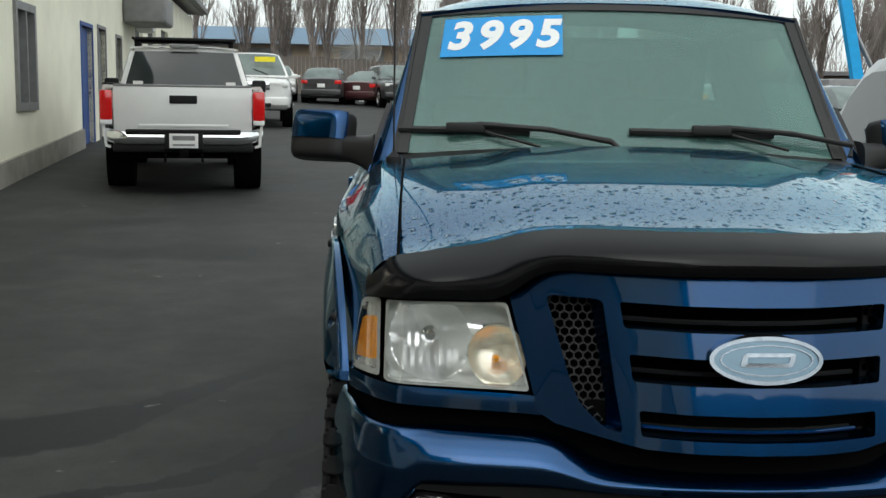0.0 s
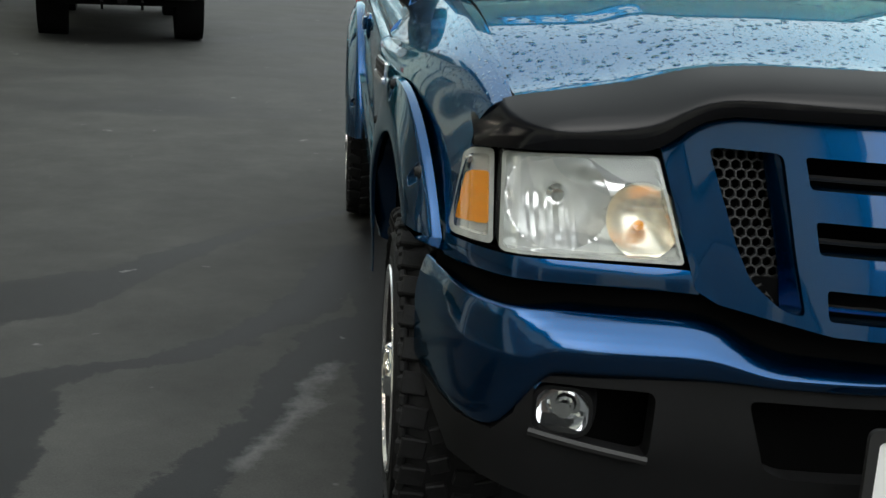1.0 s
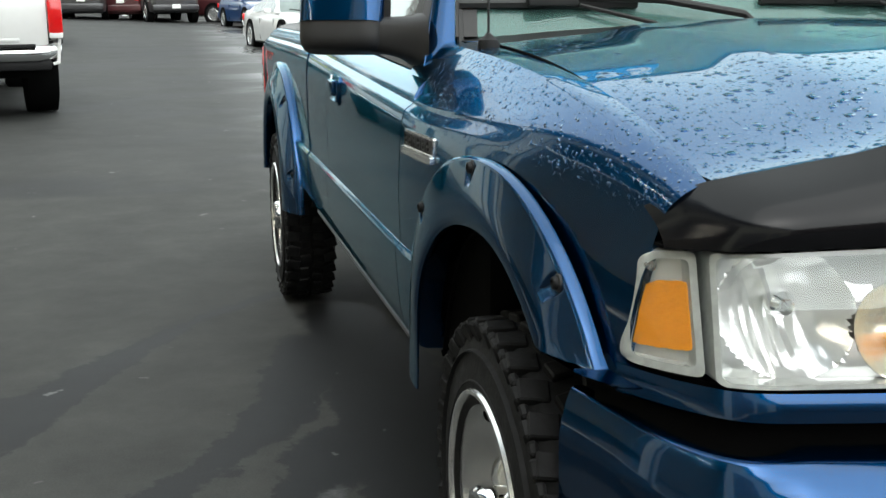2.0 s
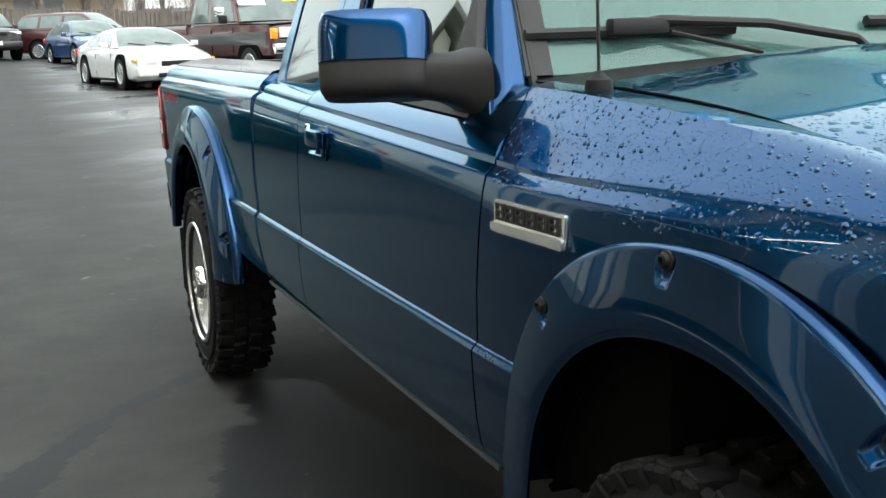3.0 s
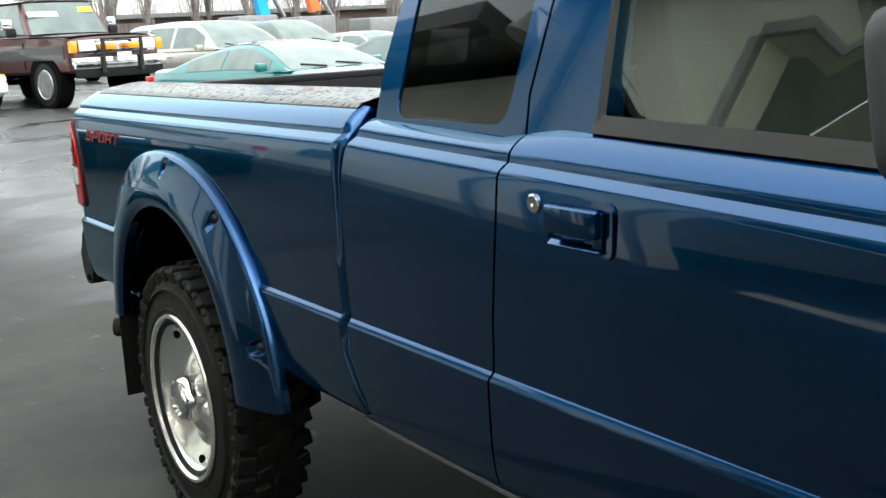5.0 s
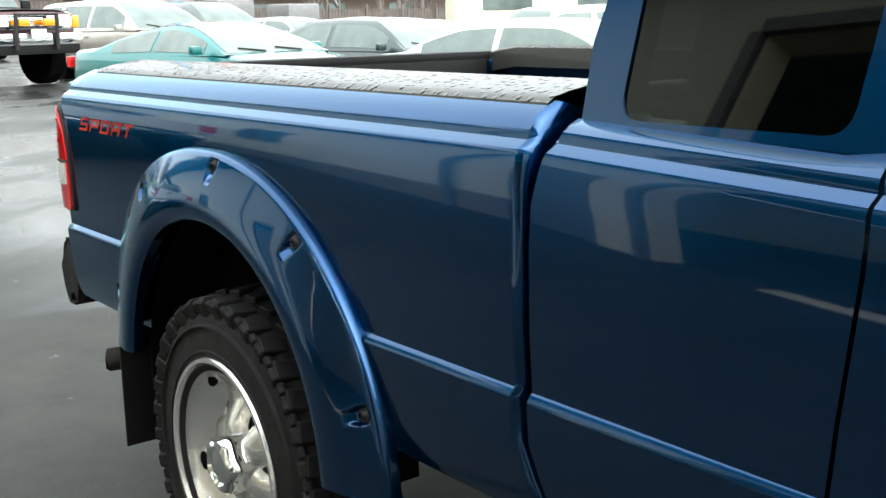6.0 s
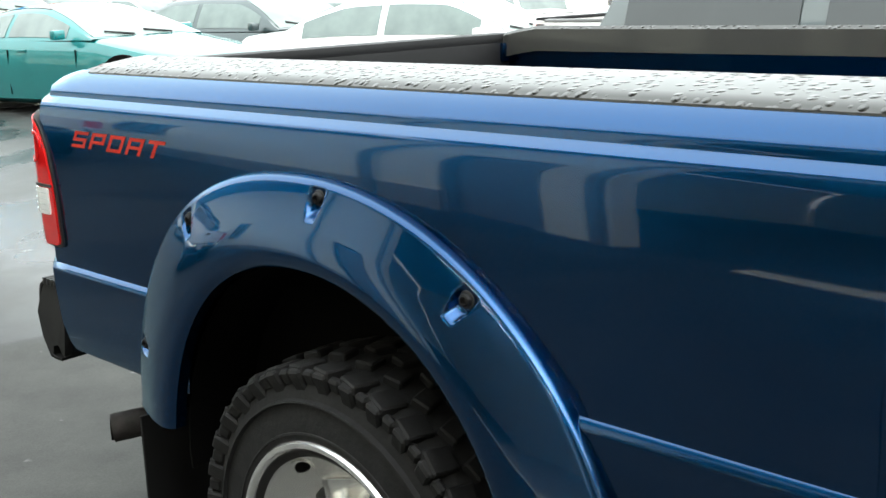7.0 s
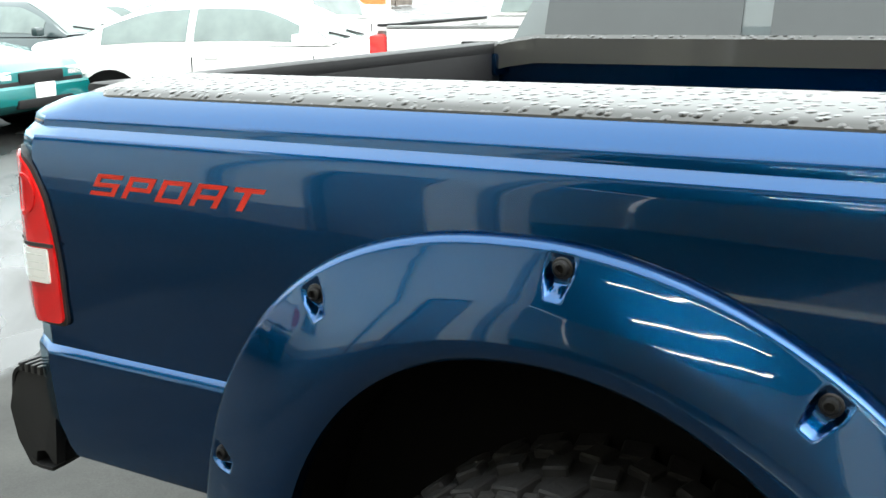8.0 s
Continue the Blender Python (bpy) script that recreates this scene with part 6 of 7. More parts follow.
    part("front_bumper", boxed((0, y0 + 0.05, clear + 0.20), (W * 0.9, 0.18, 0.22), 0.07, seg=3), paint, t)
    part("rear_bumper", boxed((0, y0 + L - 0.05, clear + 0.24), (W * 0.9, 0.18, 0.24), 0.07, seg=3), paint, t)
    part("lower_intake", boxed((0, y0 - 0.03, clear + 0.12), (w * 0.9, 0.06, 0.09), 0.02), black_plastic, t)
    part("front_plate", boxed((0, y0 - 0.045, clear + 0.24), (0.30, 0.012, 0.15), 0.004), plate_white, t)
    part("rear_plate", boxed((0, y0 + L + 0.04, clear + 0.5), (0.30, 0.012, 0.15), 0.004), plate_white, t)
    part("underbody", boxed((0, 0, clear + 0.05), (W * 0.8, L * 0.9, 0.12)), dark_void, t)
    return t


def make_truck(name, m, label, paint, L=5.4, W=1.9, H=1.8, belt_z=1.15, hood=1.35, cab=2.0, clear=0.38, r=0.38, nose_z=1.08, low_paint=None, top_paint=None, rim_mat=None, rail_z=None, boxy=0.0, glass=None, rear=(0.09, 0.12, 0.12), group="trucks parked in the lot"):
    """A pickup with its nose towards -y."""
    t = thing(name, m, label, "pickup truck", group)
    w, y0 = W / 2, -L / 2
    yc, ye = y0 + hood, y0 + hood + cab
    rail = rail_z or belt_z + 0.02
    sts = []
    for y, zt, f in ((y0, nose_z - 0.16, 0.93), (y0 + 0.05, nose_z - 0.04, 0.97), (y0 + 0.2, nose_z, 1.0), (yc - 0.1, belt_z - 0.02, 1.0), (yc, belt_z, 1.0), (ye, belt_z, 1.0)):
        sts.append((y, [(0, clear), (w * 0.9 * f, clear), (w * 0.97 * f, clear + 0.05), (w * f, clear + 0.28), (w * f, zt - 0.26), (w * 0.985 * f, zt - 0.12), (w * (0.95 + 0.03 * boxy) * f, zt - 0.02), (w * 0.88 * f, zt), (w * 0.5, zt + 0.025), (0, zt + 0.03)]))
    part("body", loft(sts, 0), paint, t, angle=35)
    for s in (1, -1):
        bm = bmesh.new()
        g = []
        for y in (ye + 0.03, ye + 0.5, y0 + L - 0.15, y0 + L):
            f = 0.985 if y > y0 + L - 0.01 else 1.0
            g.append([bm.verts.new((s * x * f, y, z)) for x, z in ((w - 0.13, rail), (w - 0.03, rail + 0.005), (w - 0.008, rail - 0.03), (w, rail - 0.2), (w, clear + 0.3), (w * 0.97, clear + 0.06), (w * 0.9, clear + 0.04))])
        skin(bm, g, 0.03)
        part("bed_side", bm, paint, t, angle=35)
        part("bed_rail", boxed((s * (w - 0.08), (ye + y0 + L) / 2, rail + 0.012), (0.12, L - hood - cab - 0.1, 0.025), 0.008), black_plastic, t)
        for y in (y0 + 0.95, y0 + L - 1.15):
            # near-black drum stands in for the shaded wheel opening
            bm = lathe([(0.0, -0.3), (r * 1.25, -0.3), (r * 1.25, 0.004), (0.0, 0.004)], 28)
            part("wheel_arch_shade", bm, dark_void, t, at=pose(s * w * 1.0, y, r * 1.12, 0, 0, 0 if s > 0 else 180))
            far_wheel(t, s * (w + 0.012), y, r, 0.25, s, rim_mat or alloy)
        if low_paint:
            bm = boxed((s * (w + 0.002), (y0 + L * 0.5), clear + 0.30 * (belt_z - clear) + 0.18), (0.014, L * 0.93, 0.26), 0.004)
            part("two_tone_band", bm, low_paint, t)
        part("tail_lamp", boxed((s * (w - 0.06), y0 + L + 0.006, rail - 0.22), (0.14, 0.07, 0.34), 0.03), red_lamp, t)
        part("tail_lamp_foot", boxed((s * (w - 0.06), y0 + L + 0.008, rail - 0.40), (0.13, 0.06, 0.06), 0.015), white_lamp, t)
        part("door_mirror", boxed((s * (w + 0.14), yc + 0.25, belt_z + 0.1), (0.2, 0.09, 0.18), 0.04), black_plastic, t)
        for yy in (yc + 0.12, yc + 1.1):
            # near-black strip drawn on as the door seam's shade
            part("door_gap_shade", boxed((s * (w * 1.0), yy, 0.5 * (belt_z + clear)), (0.012, 0.012, belt_z - clear - 0.2)), dark_void, t)
    bz = belt_z + 0.004
    wl_, wt = w * 0.93, w * (0.74 + 0.06 * boxy)
    lowc = [Vector((-wl_, yc, bz)), Vector((wl_, yc, bz)), Vector((wl_, ye, bz)), Vector((-wl_, ye, bz))]
    rk = 0.62 - 0.2 * boxy
    topc = [Vector((-wt, yc + rk, H - 0.05)), Vector((wt, yc + rk, H - 0.05)), Vector((wt, ye - 0.16, H - 0.05)), Vector((-wt, ye - 0.16, H - 0.05))]
    bm = bmesh.new()
    lo, up = [bm.verts.new(v) for v in lowc], [bm.verts.new(v) for v in topc]
    for i in range(4):
        bm.faces.new((lo[i], lo[(i + 1) % 4], up[(i + 1) % 4], up[i]))
    bm.faces.new(lo)
    bm.faces.new(up)
    bmesh.ops.bevel(bm, geom=bm.edges[:], offset=0.05, segments=3, affect="EDGES")
    part("cab", bm, paint, t, angle=50)
    def crown(u, v):
        return Vector(((2 * u - 1) * (wt + 0.015), yc + rk - 0.04 + (ye - 0.12 - yc - rk) * v, H - 0.05 + 0.05 * (1 - (2 * u - 1) ** 4) * (1 - 0.4 * (2 * v - 1) ** 4)))
    part("roof", sheet(crown, 10, 8, 0.02), top_paint or paint, t)
    if top_paint:
        part("hood_top", sheet(lambda u, v: Vector(((2 * u - 1) * w * 0.93, y0 + 0.08 + (hood - 0.1) * v, nose_z + 0.012 + (belt_z - nose_z) * v + 0.03 * (1 - (2 * u - 1) ** 2))), 8, 6, 0.012), top_paint, t)
    def pane(nm, a, b, c, d, ins):
        def P(u, v):
            u2, v2 = ins[0] + (1 - 2 * ins[0]) * u, ins[1] + (1 - ins[1] - ins[2]) * v
            return a.lerp(b, u2).lerp(d.lerp(c, u2), v2)
        n = (b - a).cross(d - a).normalized()
        if n.dot((a + b + c + d) / 4 - Vector((0, 0.5 * (yc + ye), 0.5 * (bz + H)))) < 0:
            n = -n
        bulge = 0.06 if nm != "side_window" else 0.018
        bm = sheet(lambda u, v: P(u, v) + n * (0.006 + bulge * math.sin(math.pi * u) ** 0.7 * (0.4 + 0.6 * math.sin(math.pi * v))), 8, 4, 0.0)
        res = bmesh.ops.extrude_face_region(bm, geom=bm.faces[:])
        bmesh.ops.translate(bm, verts=[g for g in res["geom"] if isinstance(g, bmesh.types.BMVert)], vec=-n * 0.01)
        return part(nm, bm, glass or glass_far, t, angle=40)
    pane("windscreen", lowc[0], lowc[1], topc[1], topc[0], (0.05, 0.06, 0.05))
    pane("back_window", lowc[3], lowc[2], topc[2], topc[3], rear)
    for s, i0, i1 in ((1, 1, 2), (-1, 0, 3)):
        for c0, c1 in ((0.03, 0.55), (0.58, 0.97)):
            pane("side_window", lowc[i0].lerp(lowc[i1], c0), lowc[i0].lerp(lowc[i1], c1), topc[i0].lerp(topc[i1], c1), topc[i0].lerp(topc[i1], c0), (0.05, 0.08, 0.08))
    part("bed_floor", boxed((0, (ye + y0 + L) / 2, clear + 0.25), (W * 0.9, L - hood - cab - 0.06, 0.06)), black_plastic, t)
    part("bulkhead", boxed((0, ye + 0.05, 0.5 * (rail + clear)), (W * 0.88, 0.04, rail - clear - 0.05)), paint, t)
    g = part("tailgate", boxed((0, y0 + L - 0.02, 0.5 * (rail + clear + 0.2)), (W - 0.27, 0.06, rail - clear - 0.22), 0.015), paint, t)
    part("gate_handle", boxed((0, y0 + L + 0.014, rail - 0.15), (0.30, 0.02, 0.09), 0.012), black_plastic, g)
    part("gate_crease", boxed((0, y0 + L + 0.008, rail - 0.44), (W * 0.55, 0.022, 0.035), 0.01), paint, g)
    part("gate_top", boxed((0, y0 + L - 0.02, rail), (W - 0.28, 0.07, 0.025), 0.008), trim_grey, g)
    def bar(u, v):
        x = (2 * u - 1) * w * 0.985
        n = smooth01(0.70 * w, w, abs(x))
        a = radians(-70 + 150 * v)
        return Vector((x, y0 + L + 0.07 + 0.055 * math.cos(a) - 0.16 * n ** 1.5, clear + 0.16 + 0.075 * math.sin(a) + 0.03 * n))
    rb = part("rear_bumper", sheet(bar, 32, 10, 0.006), chrome, t, "wrapped chrome rear bumper")
    part("bumper_step", boxed((0, y0 + L + 0.075, clear + 0.235), (W * 0.70, 0.15, 0.035), 0.012), black_plastic, rb)
    part("plate_recess", boxed((0, y0 + L + 0.105, clear + 0.13), (0.42, 0.06, 0.20), 0.02), black_plastic, rb)
    part("bumper_valance", boxed((0, y0 + L + 0.03, clear + 0.05), (W * 0.86, 0.08, 0.10), 0.03), black_plastic, rb)
    rp = part("rear_plate", boxed((0, y0 + L + 0.14, clear + 0.13), (0.31, 0.01, 0.16), 0.004), plate_white, rb)
    for k, h in ((0.03, 0.05), (-0.045, 0.02)):
        part("plate_bar", boxed((0, y0 + L + 0.146, clear + 0.13 + k), (0.24, 0.004, h)), trim_grey, rp)
    part("tow_ball_mount", boxed((0, y0 + L + 0.10, clear - 0.01), (0.10, 0.16, 0.08), 0.01), dark_void, rb)
    part("underbody", boxed((0, 0, clear), (W * 0.72, L * 0.94, 0.16)), dark_void, t)
    part("rear_axle", tube([(-w * 0.8, y0 + L - 1.15, r), (w * 0.8, y0 + L - 1.15, r)], 0.06, 10), dark_void, t)
    return t


def at_ground(x, y, turn):
    return pose(x, y, ground_z(x, y) - 0.012, 0, 0, turn)


white = car_paint("white_car_paint", (0.74, 0.74, 0.725), 0.0, 0.35, dirt=0.08)
silver = car_paint("silver_car_paint", (0.42, 0.42, 0.40), 0.5, 0.35)
gold = car_paint("champagne_car_paint", (0.52, 0.49, 0.43), 0.5, 0.35)
maroon = car_paint("maroon_car_paint", (0.065, 0.013, 0.015), 0.2, 0.4)
charcoal = car_paint("charcoal_car_paint", (0.035, 0.033, 0.035), 0.2, 0.4)
teal = car_paint("teal_car_paint", (0.0, 0.16, 0.16), 0.35, 0.35)
dark_green = car_paint("dark_grey_green_car_paint", (0.04, 0.06, 0.062), 0.4, 0.35)
bright_blue = car_paint("mid_blue_car_paint", (0.012, 0.06, 0.19), 0.3, 0.35)
grey_green = car_paint("grey_car_paint", (0.085, 0.10, 0.10), 0.4, 0.35)

# white four-door pickup by the building, seen from behind
tac = make_truck("pickup_truck", at_ground(-3.74, 13.2, 191), "white four-door pickup with roof rack beside the cream building", white, L=5.35, W=1.77, H=1.70, belt_z=1.09, cab=2.15, clear=0.44, r=0.38, rail_z=1.17, glass=glass_tint, rear=(0.045, 0.03, 0.09))
rack = part("roof_rack", boxed((0, -0.15, 1.77), (1.30, 1.5, 0.03), 0.01), black_plastic, tac, "dark flat roof rack")
part("rack_deflector", boxed((0, -0.95, 1.79), (1.35, 0.06, 0.05), 0.015), alloy, rack)
for s in (-1, 1):
    part("rack_foot", boxed((s * 0.6, 0.0, 1.72), (0.05, 0.9, 0.10), 0.01), black_plastic, rack)
    part("window_sticker", boxed((s * 0.57, 1.19 - 0.35 * 0.0, 1.18), (0.12, 0.012, 0.10)), plate_white, tac, at=Matrix.Translation((0, -0.31, 0.0)))
part("brake_light", boxed((0, 1.06 - 0.31, 1.675), (0.36, 0.05, 0.05), 0.015), trim_grey, tac)
for s in (-1, 1):
    part("tow_hook", tube([(s * 0.2, 2.72, 0.42), (s * 0.2, 2.82, 0.40), (s * 0.2, 2.80, 0.34), (s * 0.2, 2.72, 0.34)], 0.015, 6), dark_void, tac)

suv = make_car("suv", at_ground(-4.85, 27.0, 8), "white sport utility vehicle with yellow windscreen sticker", white, L=4.9, W=1.9, H=1.78, belt_z=1.12, nose_z=1.05, tail_z=1.12, hood=1.2, screen=0.5, roof=2.5, back=0.25, deck=0.05, clear=0.36, r=0.37, side_panes=3, kind="suv")
part("window_sticker", boxed((0.3, -1.02, 1.58), (0.5, 0.02, 0.12), 0.0), yellow_vinyl, suv)
part("grille_frame", boxed((0, -2.46, 0.93), (0.8, 0.05, 0.2), 0.03), chrome, suv)
make_car("sedan", at_ground(-6.7, 46.0, 8), "white sedan parked far off beside the fence", white, L=4.7, W=1.8, H=1.45)
make_car("hatchback", at_ground(-4.4, 45.0, 178), "black hatchback far off with its back turned", charcoal, L=4.2, W=1.76, H=1.45, tail_z=1.0, back=0.5, deck=0.1)
make_car("sedan", at_ground(-2.3, 45.5, 160), "dark red sedan far off beside the fence", maroon, L=4.6, W=1.78, H=1.42)

# row of cars for sale
ROW = 12.5
coupe = make_car("sports_coupe", at_ground(1.62, 25.2, ROW - 2), "low white sports coupe with five-spoke wheels", white, L=4.55, W=1.84, H=1.27, belt_z=0.84, nose_z=0.62, tail_z=0.92, hood=1.25, screen=0.85, roof=0.75, back=1.1, deck=0.5, clear=0.16, r=0.32, group="row of cars for sale")
part("rear_spoiler", boxed((0, 2.05, 1.08), (1.5, 0.22, 0.04), 0.015), white, coupe)
for s in (-1, 1):
    part("amber_lamp", boxed((s * 0.78, -2.06, 0.58), (0.16, 0.14, 0.06), 0.02), amber, coupe)
    part("fog_vent", boxed((s * 0.62, -2.24, 0.34), (0.26, 0.06, 0.06), 0.02), black_plastic, coupe)

old = make_truck("pickup_truck", at_ground(4.02, 25.4, ROW + 4), "old lifted two-tone maroon and black pickup with bull bar", maroon, L=5.6, W=2.0, H=2.08, belt_z=1.34, hood=1.5, cab=2.3, clear=0.62, r=0.43, nose_z=1.30, low_paint=charcoal, top_paint=charcoal, boxy=1.0, rail_z=1.36, group="row of cars for sale")
part("grille", boxed((0, -2.82, 1.10), (1.66, 0.08, 0.26), 0.02), chrome, old)
for s in (-1, 1):
    part("headlamp", boxed((s * 0.66, -2.87, 1.11), (0.36, 0.05, 0.17), 0.02), white_lamp, old)
    part("amber_lamp", boxed((s * 0.94, -2.82, 1.11), (0.14, 0.10, 0.22), 0.02), amber, old)
    part("bull_bar_post", tube([(s * 0.42, -3.0, 0.62), (s * 0.42, -3.02, 1.26)], 0.04, 8), soft_black, old)
    part("driving_lamp", boxed((s * 0.26, -3.0, 1.10), (0.22, 0.08, 0.13), 0.02), amber, old)
    part("bull_bar_rail", tube([(s * 0.42, -3.0, 0.98 if s > 0 else 1.24), (-s * 0.42, -3.0, 0.98 if s > 0 else 1.24)], 0.025, 8), soft_black, old)
part("front_bumper", boxed((0, -2.90, 0.80), (2.0, 0.14, 0.22), 0.03), chrome, old)
part("bumper_valance", boxed((0, -2.88, 0.62), (1.9, 0.1, 0.18), 0.02), black_plastic, old)
part("front_plate", boxed((0, -3.06, 0.90), (0.31, 0.012, 0.16)), plate_white, old)
part("windscreen_price", boxed((-0.45, -1.115, 1.72), (0.66, 0.02, 0.12), 0, Matrix.Translation((0, -1.02, 1.72)) @ Matrix.Rotation(radians(-37), 4, "X") @ Matrix.Translation((0, 1.02, -1.72))), white_paint, old, "white price mark")
part("window_sticker", boxed((0.5, -1.045, 1.80), (0.4, 0.02, 0.12), 0, Matrix.Translation((0, -0.95, 1.80)) @ Matrix.Rotation(radians(-37), 4, "X") @ Matrix.Translation((0, 0.95, -1.80))), yellow_vinyl, old)
for s in (-1, 1):
    part("tow_mirror", boxed((s * 1.16, -0.95, 1.60), (0.2, 0.1, 0.2), 0.03), chrome, old)

make_car("minivan", at_ground(7.45, 24.6, ROW), "champagne minivan with rain on its windscreen", gold, L=4.9, W=1.9, H=1.68, belt_z=1.05, nose_z=0.92, tail_z=1.05, hood=0.85, screen=0.95, roof=2.4, back=0.35, deck=0.05, clear=0.26, r=0.33, side_panes=3, kind="minivan", group="row of cars for sale")
make_car("van", at_ground(10.4, 27.5, ROW), "dark grey van parked behind the row of cars", grey_green, L=4.8, W=1.85, H=1.72, belt_z=1.1, nose_z=0.95, tail_z=1.08, hood=0.9, screen=0.9, roof=2.4, back=0.35, deck=0.05, clear=0.28, r=0.33, side_panes=3, kind="van", group="row of cars for sale")
cam_car = make_car("sports_coupe", at_ground(4.95, 15.3, ROW), "teal sports coupe with black roof panels", teal, L=4.9, W=1.86, H=1.30, belt_z=0.90, nose_z=0.66, tail_z=0.95, hood=1.35, screen=0.9, roof=0.65, back=1.2, deck=0.5, clear=0.17, r=0.33, roof_mat=shield_black, group="row of cars for sale")
part("nose_opening", boxed((0, -2.43, 0.47), (1.3, 0.06, 0.09), 0.02), black_plastic, cam_car)
make_car("sedan", at_ground(8.1, 16.2, ROW), "dark grey-green four-door sedan with chrome window trim", dark_green, L=4.7, W=1.8, H=1.42, belt_z=0.93, group="row of cars for sale")
make_car("sedan", at_ground(7.6, 11.9, ROW + 8), "white four-door sedan bleached by the bright sky", white, L=4.8, W=1.84, H=1.44, belt_z=0.95, tail_z=1.0, roof=1.2, back=0.9, group="row of cars for sale")
make_car("suv", at_ground(13.4, 16.2, ROW + 70), "white sport utility vehicle with dark side windows", white, L=4.8, W=1.85, H=1.75, belt_z=1.12, nose_z=1.0, tail_z=1.12, hood=1.1, screen=0.5, roof=2.5, back=0.3, deck=0.05, clear=0.32, r=0.36, side_panes=3, kind="suv")
make_truck("pickup_truck", at_ground(7.9, 7.9, 96), "white pickup truck with its tailgate towards the blue truck", white, L=5.3, W=1.85, H=1.72, belt_z=1.08, clear=0.42, r=0.36, rail_z=1.10)
make_car("suv", at_ground(2.98, 3.35, 0), "grey sport utility vehicle with tinted windows beside the blue truck", grey_green, L=4.7, W=1.84, H=1.74, belt_z=1.02, nose_z=0.98, tail_z=1.05, hood=1.15, screen=0.55, roof=2.45, back=0.22, deck=0.05, clear=0.3, r=0.36, side_panes=3, kind="suv", group="row of cars for sale", glass=glass_tint)
make_car("sedan", at_ground(1.6, 38.5, ROW), "blue sedan behind the white coupe", bright_blue, L=4.5, W=1.76, H=1.42, group="row of cars for sale")
make_car("suv", at_ground(1.9, 43.5, ROW + 40), "dark red sport utility vehicle in the back row", maroon, L=4.8, W=1.86, H=1.72, belt_z=1.1, nose_z=0.98, tail_z=1.1, roof=2.3, back=0.3, deck=0.05, clear=0.3, r=0.36, side_panes=3, kind="suv")
make_car("suv", at_ground(-1.6, 44.0, ROW), "dark sport utility vehicle in the back row", charcoal, L=4.8, W=1.86, H=1.72, belt_z=1.1, nose_z=0.98, tail_z=1.1, roof=2.3, back=0.3, deck=0.05, clear=0.3, r=0.36, side_panes=3, kind="suv")
for x, y, mt, lb in ((11.5, 36.0, white, "white sedan far back in the lot"), (14.5, 30.0, silver, "silver sedan far back in the lot"), (15.5, 22.5, white, "white hatchback far back in the lot"), (7.0, 37.0, charcoal, "black sedan far back in the lot"), (18.5, 18.5, silver, "silver sedan in the far row"), (12.4, 21.0, dark_green, "dark sedan behind the white sedan")):
    make_car("sedan", at_ground(x, y, ROW), lb, mt, L=4.5, W=1.78, H=1.42)


# ---- the cream building ----
WALL = Matrix.Translation((-3.87, 0, 0)) @ Matrix.Rotation(math.atan(0.135), 4, "Z")


def wall_pt(a, z, o=0.0):
    """A point on the building's front: a metres along it, o metres out towards the lot."""
    return WALL @ Vector((o, a, z))


